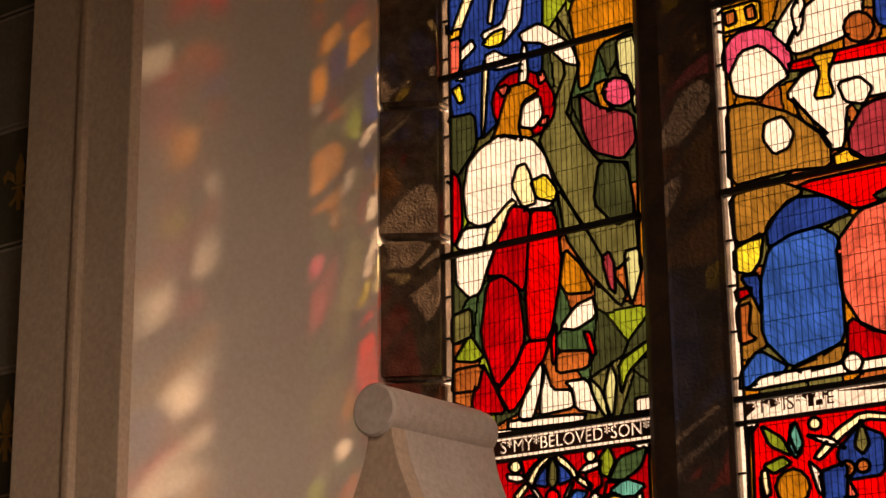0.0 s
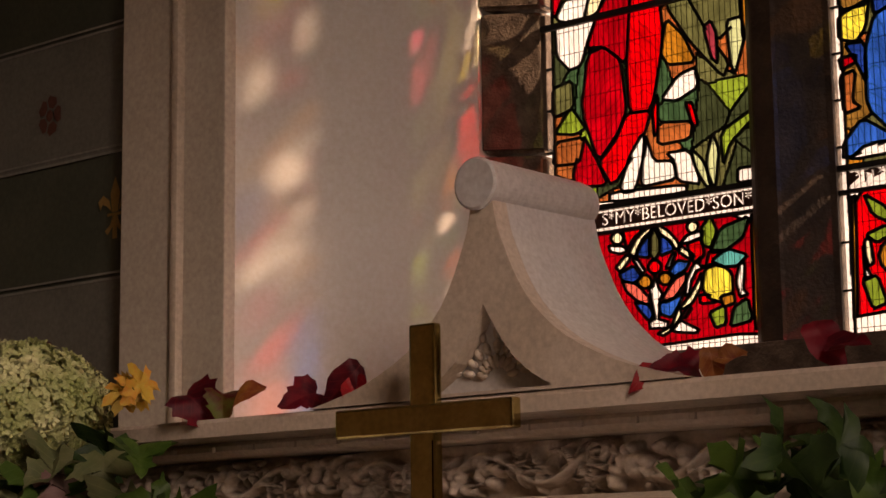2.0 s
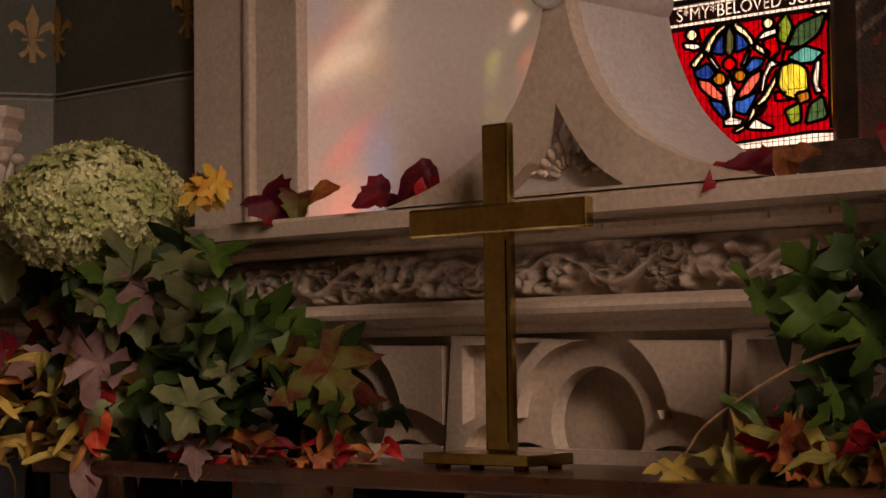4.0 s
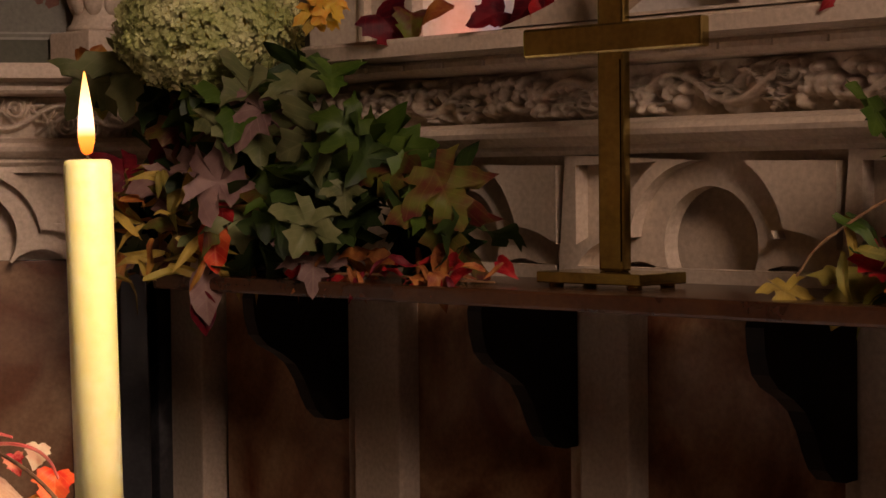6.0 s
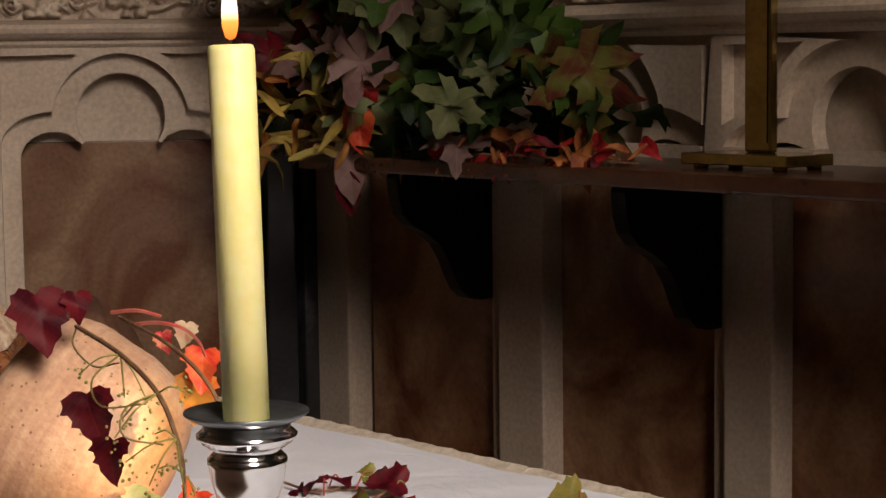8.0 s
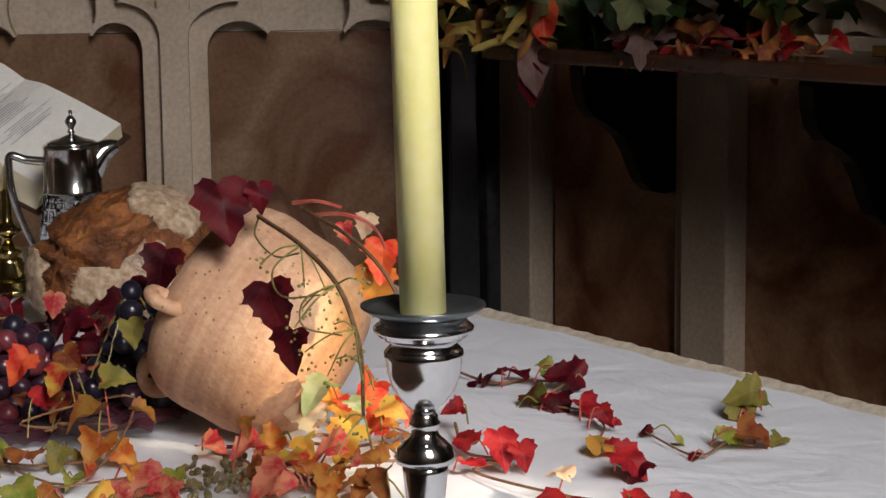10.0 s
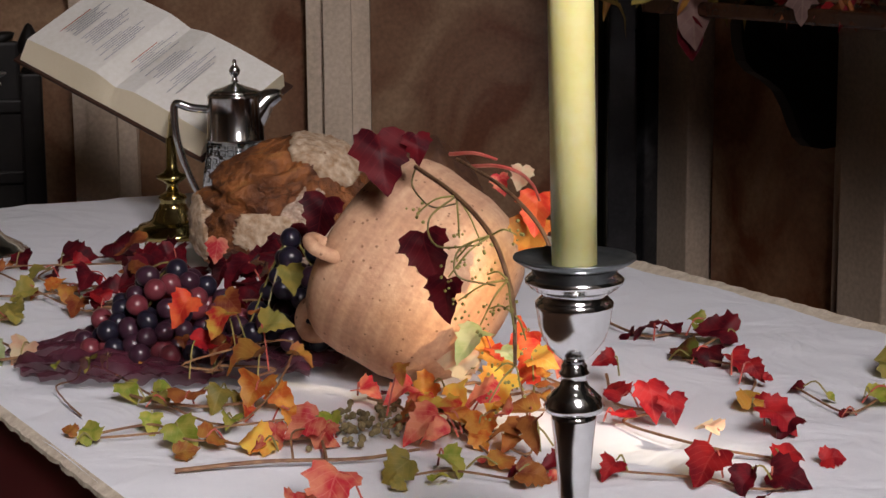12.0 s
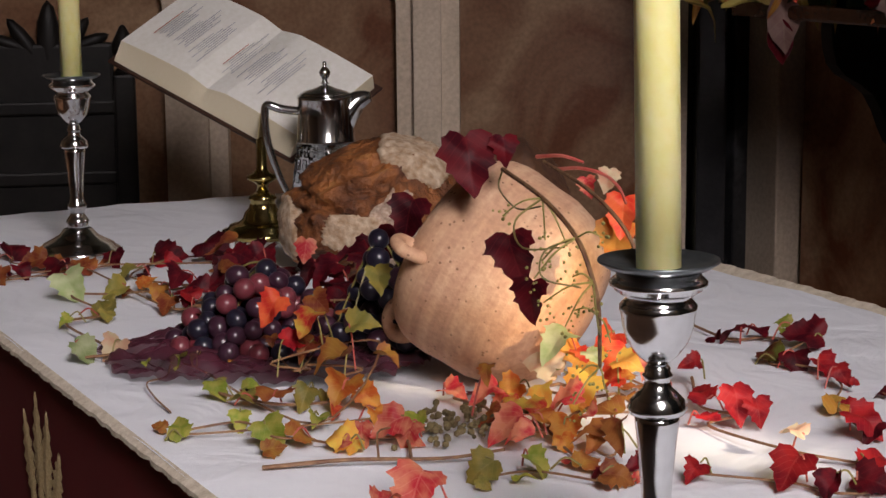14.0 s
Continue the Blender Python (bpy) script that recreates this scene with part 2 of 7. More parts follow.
def fleur(bm, x, z, s, y):
    """A small stencilled lily."""
    def petal(pts):
        vs = [bm.verts.new((x + s * px, y, z + s * pz)) for px, pz in pts]
        bm.faces.new(vs)
    petal([(0, 1.0), (0.2, 0.55), (0.12, 0.0), (-0.12, 0.0), (-0.2, 0.55)])
    for k in (-1, 1):
        petal([(k * 0.14, 0.02), (k * 0.25, 0.35), (k * 0.5, 0.52), (k * 0.72, 0.35), (k * 0.62, 0.1), (k * 0.52, 0.26), (k * 0.36, 0.2)][::k])
        petal([(k * 0.10, -0.1), (k * 0.2, -0.35), (k * 0.42, -0.5), (k * 0.3, -0.62), (k * 0.08, -0.4)][::k])
    petal([(-0.32, -0.02), (-0.32, -0.1), (0.32, -0.1), (0.32, -0.02)])
    petal([(-0.08, -0.1), (-0.1, -0.75), (0.1, -0.75), (0.08, -0.1)])


def rosette(bm, x, z, s, y):
    for k in range(5):
        a = 2 * math.pi * k / 5 + 0.3
        for rr, cut in ((1.0, 0.92),):
            p = [(0.42, a - 0.45), (0.8, a - 0.55), (1.0, a - 0.3), (0.94, a), (1.0, a + 0.3), (0.8, a + 0.55), (0.42, a + 0.45)]
            bm.faces.new([bm.verts.new((x + s * r * math.sin(b), y, z + 1.15 * s * r * math.cos(b))) for r, b in p])
    bm.faces.new([bm.verts.new((x + s * 0.3 * math.sin(b * 0.785), y, z + s * 0.34 * math.cos(b * 0.785))) for b in range(8)])


def painted_wall(m, y, x0, x1, motifs, name):
    """Grey-green bands between double lines, with lilies and roses in turn."""
    root = thing(name, "painted bands with stencilled gold lilies and red roses", "wall decoration", kind="structure")
    root.matrix_basis = m
    for k in range(9):
        z0 = 2.277 + (k - 2) * 0.296
        if k % 2 == 1:
            part("grey_band", boxed(x0, x1, y - 0.003, y + 0.001, z0, z0 + 0.296), GREY_WALL, root)
        bm = boxed(x0, x1, y - 0.005, y - 0.0032, z0 - 0.006, z0 + 0.000)
        box(bm, x0, x1, y - 0.005, y - 0.0032, z0 + 0.008, z0 + 0.013)
        part("painted_line", bm, WALL_LINE, root)
        for j in range(motifs):
            bm = bmesh.new()
            if k % 2:
                rosette(bm, x1 - 0.295 - 0.495 * j, z0 + 0.12, 0.044, y - 0.006)
                part("rose_motif", bm, ROSE_RED, root)
            else:
                fleur(bm, x1 - 0.05 - 0.495 * j, z0 + 0.15, 0.083, y - 0.006)
                part("lily_motif", bm, GOLD_PAINT, root)


painted_wall(Matrix.Identity(4), WALL_Y, -4.2, -3.330, 2, "wall_decoration")
painted_wall(WING, 0.06, -3.2, 0.075, 4, "wall_decoration")

# right-hand wall with two window openings, the small one cut to aim sun at the altar, far wall closed by the nave
bm = bmesh.new()
RW = 2.4
for y0, y1, z0, z1 in ((-7, -0.65, 0, 6), (-0.65, 0.85, 0, 2.75), (-0.65, 0.85, 5.15, 6), (0.85, 2.43, 0, 6), (2.43, 2.67, 0, 2.92), (2.43, 2.67, 3.45, 6), (2.67, 3.395, 0, 6)):
    box(bm, RW, RW + 0.3, y0, y1, z0, z1)
structure(part("wall_right", bm, STONE), "pale stone side wall with window openings", "wall")
structure(part("wall_left", boxed(-9.2, -9.0, -7, 4.2, 0, 6.0), STONE), "plain pale stone wall", "wall")

# ---------------------------------------------------------------- reredos
def mould(bm, prof, x0, x1):
    swept_x(prof, x0, x1, bm)


def trefoil(h, r, zc, foot, a0, side, cusp):
    """Outline of a trefoil-headed opening, half-width h, straight jambs down to foot; side: the lower lobes' springing, height and end angle."""
    zs, b, a1 = side
    w = (h - cusp) / (1 - math.cos(radians(a1)))
    right = [(h, foot)] + [(h - w + w * math.cos(radians(a1 * k / 9)), zs + b * math.sin(radians(a1 * k / 9))) for k in range(10)]
    right += arc(0, zc, r, a0, 90, 14)
    left = [(-x, z) for x, z in right[::-1]]
    return right + left[1:]


def frieze(x0, x1, z0, z1, seed):
    """Carved band of scrolling leaves and berries in high relief."""
    rng = random.Random(seed)
    step = 0.0032
    nx, nz = int((x1 - x0) / step), int((z1 - z0) / step)
    X, Z = np.meshgrid(np.linspace(x0, x1, nx), np.linspace(z0, z1, nz))
    H = np.zeros_like(X)
    zc = (z0 + z1) / 2
    hh = (z1 - z0) / 2
    stem = np.abs(Z - (zc + 0.55 * hh * np.sin((X - x0) * 2 * math.pi / 0.26)))
    H = np.maximum(H, 0.030 * np.sqrt(np.clip(1 - (stem / 0.009) ** 2, 0, 1)))
    n = int((x1 - x0) / 0.036)
    for k in range(n):
        cx = x0 + (k + rng.uniform(0.2, 0.8)) * (x1 - x0) / n
        cz = zc + rng.uniform(-0.6, 0.6) * hh
        dx, dz = X - cx, Z - cz
        r, a = np.hypot(dx, dz), np.arctan2(dz, dx)
        kind = rng.random()
        rot = rng.uniform(0, 6.28)
        if kind < 0.5:          # curled leaf with lobes and veins
            lobes = rng.choice((5, 7))
            R = rng.uniform(0.032, 0.054) * (0.64 + 0.36 * np.cos(lobes * (a - rot)))
            body = np.clip(1 - (r / R) ** 2, 0, 1)
            curl = 0.5 + 0.5 * np.cos(a - rot)
            L = (0.018 + 0.024 * curl) * np.sqrt(body) * (0.62 + 0.38 * np.cos(lobes * 2 * (a - rot)))
        elif kind < 0.68:        # scroll
            R = rng.uniform(0.030, 0.042)
            body = np.clip(1 - (r / R) ** 2, 0, 1)
            L = 0.046 * np.sqrt(body) * (0.55 + 0.45 * np.cos(2 * math.pi * r / 0.014 - a + rot))
        else:                    # berries
            L = np.zeros_like(X)
            for q in range(9):
                bx, bz = cx + rng.uniform(-0.030, 0.030), cz + rng.uniform(-0.03, 0.03)
                L = np.maximum(L, 0.036 * np.sqrt(np.clip(1 - ((X - bx) ** 2 + (Z - bz) ** 2) / 0.0135 ** 2, 0, 1)))
        H = np.maximum(H, L)
    H = H * 1.1
    H += 0.0015 * np.random.RandomState(seed).rand(*H.shape)
    edge = np.minimum(1, np.minimum(Z - z0, z1 - Z) / 0.006)
    H *= np.clip(edge, 0, 1)
    verts = np.stack([X.ravel(), -H.ravel(), Z.ravel()], 1)
    i = np.arange(nx * nz).reshape(nz, nx)
    q = np.stack([i[:-1, :-1], i[:-1, 1:], i[1:, 1:], i[1:, :-1]], -1).reshape(-1, 4)
    bm = bmesh.new()
    vs = [bm.verts.new(v) for v in verts]
    for f in q:
        bm.faces.new((vs[f[0]], vs[f[1]], vs[f[2]], vs[f[3]]))
    return bm


def reredos(m, piers, x0, x1, name, label, seed, pw, iw, foot, back, pilasters=()):
    root = thing(name, label, "reredos", at=m)
    bays = list(zip(piers, piers[1:]))
    for n, (a, b) in enumerate(bays):
        c, h = (a + b) / 2, (b - a) / 2
        sh = lambda pts: [(c + x, z) for x, z in pts]
        out = trefoil(h - pw, 0.165, 1.488, foot, 8, (1.425, 0.088, 90), 0.168)
        sp_r = [(h - pw - 0.005, 1.648), (h - pw - 0.005, 1.496), (h - 0.072, 1.517), (h - 0.108, 1.526), (h - 0.130, 1.529)] + [(0.191 * math.cos(radians(t)), 1.488 + 0.191 * math.sin(radians(t))) for t in (14, 22, 30, 38, 46, 53, 59)]
        sp_l = [(-x, z) for x, z in sp_r[::-1]]
        rect = [(-h, foot - 0.02), (h, foot - 0.02), (h, 1.668), (-h, 1.668)]
        part("tracery", extruded_xz(sh(rect), [sh(out), sh(sp_r), sh(sp_l)], 0.0, 0.035), STONE, root)
        inn = trefoil(h - pw - iw, 0.108, 1.498, foot, -34, (1.395, 0.070, 148), 0.095)
        rect2 = [(-h, foot - 0.02), (h, foot - 0.02), (h, 1.668), (-h, 1.668)]
        part("inner_tracery", extruded_xz(sh(rect2), [sh(inn)], 0.0355, 0.075), STONE, root)
        part("back_panel", boxed(a, b, 0.105, 0.14, 1.437, 1.668), STONE, root)
        slab = ONYX_PALE if name == "reredos_wing" else ONYX
        part("marble_panel", boxed(a + 0.012, b - 0.012, back, back + 0.042, 0.05, 1.436, 0.003), slab, root, "veined brown onyx panel")
    for a, b in pilasters:
        part("pilaster", boxed(a, b, 0.10, 0.24, 0.03, 1.40, 0.006), STONE, root)
        part("pilaster_fillet", boxed(a - 0.046, a - 0.002, 0.122, 0.24, 0.03, 1.40, 0.008), STONE, root)
    top = [(0.14, 1.668), (-0.004, 1.668), (-0.012, 1.676), (-0.012, 1.684), (-0.03, 1.690), (-0.046, 1.702), (-0.05, 1.712), (-0.044, 1.722), (-0.02, 1.728), (0.0, 1.734), (0.14, 1.734)]
    part("lower_moulding", swept_x(top, x0, x1), STONE, root)
    part("frieze_ground", boxed(x0, x1, 0.042, 0.14, 1.7345, 1.8355), CARVED, root)
    bm = frieze(x0, x1, 1.736, 1.834, seed)
    bm.transform(Matrix.Translation((0, 0.038, 0)))
    part("carved_frieze", bm, CARVED, root, "deeply carved frieze of leaves and berries", smooth=True)
    bead = [(0.2, 1.836), (-0.03, 1.836), (-0.042, 1.840), (-0.052, 1.848), (-0.052, 1.858), (-0.044, 1.866), (-0.06, 1.870), (-0.10, 1.874), (-0.10, 1.902), (-0.094, 1.910), (0.25, 1.914), (0.25, 1.836)]
    part("ledge", swept_x(bead, x0, x1), STONE, root)
    x = x0 + 0.05
    sm = bmesh.new()
    box(sm, -0.006, 0.006, -0.060, -0.048, 1.846, 1.858, 0.002)
    stud = bpy.data.meshes.new("stud")
    sm.to_mesh(stud); sm.free()
    stud.materials.append(CARVED)
    while x < x1:
        ob = new("stud", stud)
        ob.parent = root
        ob.location = (x, 0, 0)
        x += 0.115
    return root


main_rd = reredos(MAIN, [-3.78, -3.136, -2.491, -1.846, -1.2, -0.555], -3.86, -0.4, "reredos", "pale carved stone reredos with trefoil arcade and brown onyx panels", 3, 0.021, 0.04, 1.425, 0.16, ((-3.93, -3.79), (-3.228, -3.078), (-2.550, -2.422), (-1.895, -1.767), (-1.25, -1.12)))
wing_rd = reredos(WING, [-2.515, -1.92, -1.325, -0.735, -0.09], -2.6, 0.01, "reredos_wing", "canted wing of the carved stone reredos with onyx panels", 8, 0.034, 0.045, 0.05, 0.098)
part("corner_pilaster", boxed(-3.99, -3.915, 0.06, 0.20, 0.05, 1.66, 0.006), BLACK_MARBLE, main_rd, "polished black marble pilaster")
bm = boxed(-0.068, 0.005, -0.03, 0.13, 0.05, 1.43, 0.006)
part("corner_pilaster", bm, BLACK_MARBLE, wing_rd, "polished black marble pilaster")

# gabled crest with a roll on top, standing on the ledge
cr = thing("reredos_crest", "pale marble gable crest with a roll top on the reredos", "crest", at=Matrix.Translation((-2.143, 0, 0)))
half = spline([(0.43, 1.912, 0), (0.36, 1.928, 0), (0.28, 1.952, 0), (0.182, 2.0, 0), (0.115, 2.058, 0), (0.078, 2.11, 0), (0.052, 2.165, 0), (0.034, 2.212, 0), (0.024, 2.262, 0)], 3)
side = [(p.x, p.y) for p in half]
outl = side + [(-x, z) for x, z in side[::-1]]
tri = [(0.150, 1.918), (0.105, 1.943), (0.068, 1.972), (0.037, 2.012), (0.013, 2.05), (0.0, 2.073)]
hole = tri + [(-x, z) for x, z in tri[::-1][1:]]
part("gable_front", extruded_xz(outl, [hole], 2.65, 2.69), STONE, cr)
part("gable_body", extruded_xz(outl, [], 2.6905, 2.965), MARBLE_WHITE, cr)
bm = bmesh.new()
rng = random.Random(5)
for k in range(9):
    a = math.pi * (k + 0.5) / 9
    for r in (0.03, 0.055, 0.08):
        x, z = r * 1.2 * math.cos(a), 1.945 + r * math.sin(a)
        if z < 2.07 - abs(x) * 1.05:
            bmesh.ops.create_icosphere(bm, subdivisions=1, radius=0.012, matrix=Matrix.LocRotScale((x, 2.688, z), Euler((0, -a + 1.57, 0)), (0.7, 0.7, 1.25)))
tagged(part("gable_carving", bm, CARVED, cr, "small carved leaves in the gable", smooth=True), kind="stuff")
mr = Matrix.Translation((-0.008, 2.64, 2.292)) @ Matrix.Rotation(radians(-90), 4, "X")
part("roll", turned([(0.0, 0), (0.044, 0.0), (0.049, 0.004), (0.047, 0.02), (0.046, 0.30), (0.043, 0.326), (0.035, 0.332), (0, 0.333)], 40, m=mr), MARBLE_WHITE, cr, smooth=False)

# shelf below the arcade, on brackets
sh = thing("altar_shelf", "dark polished wooden shelf on shaped brackets", "shelf")
part("board", boxed(-3.36, -0.6, 2.40, 2.749, 1.398, 1.43, 0.006), DARK_WOOD, sh)
brk = [(0.0, 1.397), (-0.262, 1.397), (-0.272, 1.372), (-0.268, 1.33), (-0.256, 1.292), (-0.232, 1.268), (-0.19, 1.247), (-0.155, 1.222), (-0.13, 1.185), (-0.112, 1.145), (-0.095, 1.115), (-0.07, 1.094), (-0.035, 1.087), (0.0, 1.089)]
for px in (-3.262, -2.572, -1.917, -1.272):
    part("bracket", swept_x([(2.85 + y, z) for y, z in brk], px - 0.019, px + 0.019), BLACK_WOOD, sh)


def left_light_glass():
    g = []
    add = lambda c, *p: g.append((c, [(p[i], p[i + 1]) for i in range(0, len(p), 2)]))
    add("moss", 0.7, 151.0, 58.9, 143.8, 53.5, 36.1, -1.0, 39.3)
    add("blue", 0.6, 148.1, 28.6, 145.8, 27.6, 114.6, 18.3, 110.1, 10.3, 105.1, 2.5, 109.6)
    add("moss", 0.9, 112.7, 8.9, 112.3, 9.5, 104.0, 2.2, 96.1, 0.7, 97.7)
    add("cream", 2.5, 133.3, 8.0, 144.6, 11.5, 145.0, 5.8, 133.9, 4.8, 131.3)
    add("ice", 3.6, 127.4, 8.5, 130.4, 9.6, 128.0, 5.2, 125.3, 6.2, 120.5, 3.6, 121.5)
    add("pink", 0.0, 131.1, 5.3, 131.9, 5.1, 122.8, -0.1, 123.0)
    add("gold", 0.7, 133.5, 5.3, 134.0, 5.3, 131.7, 0.4, 131.3)
    add("white", 10.9, 131.1, 17.3, 132.2, 19.8, 139.9, 23.5, 140.3, 22.3, 130.9, 17.1, 126.7, 13.2, 127.1)
    add("yellow", 11.2, 128.5, 14.4, 130.5, 18.0, 130.7, 17.0, 127.1, 13.4, 126.9)
    add("yellow", 2.6, 119.3, 5.1, 120.1, 6.1, 115.7, 4.5, 115.4)
    add("cream", 12.9, 133.4, 14.7, 142.7, 16.0, 142.7, 14.4, 132.3)
    add("cream", 11.5, 124.0, 13.3, 124.3, 11.6, 106.2, 10.7, 105.8)
    add("flesh", 12.1, 125.3, 14.8, 126.0, 17.9, 123.8, 23.3, 123.1, 23.2, 120.8, 15.4, 121.0, 12.3, 122.4)
    add("olive", 31.9, 129.8, 35.4, 123.4, 37.4, 116.9, 33.8, 106.5, 37.5, 99.2, 41.6, 93.8, 48.6, 91.9, 50.2, 80.0, 50.5, 72.5, 45.5, 69.1, 40.6, 69.3, 36.7, 80.1, 30.6, 91.6, 26.4, 101.6, 33.6, 115.8)
    add("moss", 41.6, 93.8, 48.6, 91.9, 50.2, 80.0, 45.2, 78.5, 39.8, 84.6)
    add("olive", 30.5, 90.3, 37.4, 79.9, 42.7, 70.2, 47.3, 63.3, 45.8, 60.5, 37.8, 69.8, 32.3, 78.4)
    add("amber", 35.0, 131.7, 43.3, 136.1, 52.7, 134.9, 52.4, 121.7, 42.7, 120.2, 40.1, 111.6, 37.2, 111.0, 37.0, 117.7)
    add("amber", 40.9, 111.4, 44.5, 111.9, 43.6, 107.5, 45.6, 104.4, 42.7, 104.5)
    add("flesh", 21.6, 128.4, 27.3, 129.6, 35.4, 122.4, 37.7, 116.6, 33.7, 118.1, 27.9, 124.5, 22.6, 125.9)
    add("sage", 47.0, 120.4, 52.0, 120.5, 51.6, 102.4, 50.8, 103.2, 49.8, 111.2, 47.4, 112.5)
    add("plum", 37.1, 110.4, 42.1, 105.9, 50.5, 102.7, 51.1, 96.2, 47.7, 92.8, 40.2, 96.0, 37.6, 101.7)
    add("rose", 51.0, 107.3, 50.2, 105.5, 48.2, 104.8, 45.7, 105.4, 43.8, 107.0, 43.1, 109.2, 43.9, 111.0, 46.0, 111.7, 48.4, 111.1, 50.3, 109.5)
    add("amber", 51.3, 96.1, 53.0, 96.4, 52.5, 79.5, 50.8, 78.6)
    add("amber", 50.8, 78.6, 52.5, 78.9, 52.4, 68.5, 50.7, 67.6)
    add("ruby", 30.9, 109.2, 30.3, 106.6, 28.8, 104.6, 26.5, 103.3, 23.7, 103.0, 20.8, 103.6, 18.0, 105.2, 15.7, 107.5, 14.3, 110.3, 13.8, 113.2, 14.4, 115.8, 16.0, 117.9, 18.4, 119.2, 21.2, 119.4, 24.2, 118.7, 26.9, 117.1, 29.1, 114.8, 30.5, 112.0)
    add("pink", 19.2, 115.3, 17.7, 117.0, 15.3, 116.5, 16.8, 114.2)
    add("pink", 26.2, 117.7, 28.0, 117.9, 28.8, 115.7, 26.8, 114.8)
    add("pink", 27.0, 106.8, 28.9, 107.0, 28.5, 104.8, 26.5, 105.3)
    add("ice", 21.2, 116.2, 22.4, 125.4, 23.6, 125.1, 23.9, 117.6, 22.3, 114.6)
    add("amber", 16.4, 111.2, 18.4, 116.2, 23.1, 116.4, 26.8, 113.2, 22.2, 111.9, 20.9, 106.1, 21.9, 102.6, 16.6, 105.1, 12.2, 102.7, 15.1, 107.5)
    add("flesh", 22.2, 111.2, 26.8, 112.4, 27.7, 107.3, 25.0, 104.8, 21.2, 106.1)
    add("amber", 20.9, 106.1, 24.3, 105.0, 25.0, 103.2, 21.9, 102.3)
    add("flesh", 10.3, 103.5, 15.8, 105.5, 24.5, 102.7, 28.0, 98.0, 30.5, 89.0, 28.9, 85.9, 22.2, 86.5, 9.9, 84.9, 6.2, 87.0, 5.4, 94.1, 6.8, 100.5)
    add("cream", 18.6, 92.7, 20.2, 97.0, 22.5, 97.2, 23.9, 94.2, 25.2, 87.5, 21.5, 87.2)
    add("yellow", 23.6, 92.7, 27.7, 93.7, 30.7, 89.6, 30.0, 86.8, 25.3, 88.5)
    add("ruby", 2.3, 100.1, 4.6, 96.9, 5.2, 86.1, 3.0, 81.9, 2.0, 82.7)
    add("ice", 2.8, 81.3, 5.5, 85.4, 9.9, 84.9, 12.2, 84.8, 10.6, 79.8, 9.8, 78.7)
    add("white", 2.8, 80.0, 11.4, 79.7, 14.4, 80.4, 12.0, 75.7, 9.6, 69.6, 6.5, 69.1, 3.1, 72.7)
    add("cream", 12.2, 84.8, 18.5, 89.8, 20.0, 88.5, 16.0, 82.7, 14.1, 80.5, 11.0, 80.0)
    add("ruby", 18.5, 88.5, 23.7, 86.2, 22.7, 78.9, 21.7, 67.6, 15.8, 72.7, 11.2, 73.2, 14.4, 80.4)
    add("scarlet", 23.7, 86.2, 30.1, 84.9, 31.5, 72.2, 27.9, 56.5, 22.1, 56.8, 21.7, 67.6, 22.7, 78.9)
    add("ruby", 11.5, 71.9, 15.8, 72.7, 20.2, 69.1, 21.4, 57.5, 19.0, 52.9, 13.6, 47.4, 9.4, 59.4)
    add("scarlet", 21.3, 56.9, 27.9, 56.5, 24.8, 49.6, 17.2, 41.3, 13.6, 47.1, 18.5, 51.7)
    add("ruby", 6.8, 45.6, 9.6, 54.3, 13.6, 47.1, 16.0, 41.9, 7.5, 42.6)
    add("scarlet", 27.9, 56.5, 29.5, 60.0, 29.2, 51.4, 28.2, 50.9)
    add("flesh", 19.1, 41.1, 21.8, 47.5, 25.3, 52.0, 26.2, 49.1, 23.0, 39.7, 20.1, 39.6)
    add("ice", 24.6, 42.0, 25.9, 51.9, 28.0, 45.4, 32.8, 44.8, 33.5, 40.8, 24.9, 40.3)
    add("white", 31.2, 46.7, 36.9, 46.6, 39.6, 38.8, 33.8, 40.3, 33.1, 44.7)
    add("white", 16.4, 40.2, 35.9, 39.3, 35.9, 37.6, 16.4, 38.1)
    add("white", 48.3, 40.9, 52.5, 40.9, 52.4, 37.9, 48.2, 37.9)
    add("olive", 1.7, 65.7, 7.2, 66.8, 7.5, 60.3, 1.6, 59.0)
    add("leaf", 2.0, 55.4, 6.6, 60.8, 10.5, 55.4, 7.7, 54.3)
    add("rust", 2.0, 53.4, 10.2, 53.5, 8.5, 47.8, 1.4, 48.2)
    add("amber", 32.2, 75.9, 36.4, 71.3, 39.3, 65.0, 32.2, 65.6, 30.5, 68.6)
    add("flesh", 30.2, 58.4, 34.6, 62.9, 39.0, 64.0, 39.6, 59.6, 34.4, 57.5)
    add("rust", 29.3, 53.6, 38.1, 52.5, 37.2, 48.8, 29.1, 48.7)
    add("scarlet", 36.3, 56.8, 38.0, 56.5, 39.3, 51.7, 38.0, 51.1)
    add("sage", 37.3, 46.8, 40.2, 43.8, 42.3, 37.9, 40.7, 38.1, 38.1, 42.6)
    add("sage", 42.6, 49.4, 44.1, 45.6, 43.0, 37.8, 41.5, 38.6, 40.9, 43.7)
    add("leaf", 44.6, 49.1, 52.3, 52.8, 53.0, 51.2, 46.8, 46.4, 45.0, 41.9)
    add("plum", 41.3, 72.3, 43.3, 73.2, 44.6, 69.9, 44.6, 63.7, 43.0, 65.2)
    add("sage", 47.0, 72.5, 50.5, 72.7, 51.4, 68.7, 48.6, 60.6, 47.6, 63.2)
    add("ruby", -6.2, 31.3, 52.9, 32.6, 52.5, 2.0, -7.1, -1.9)
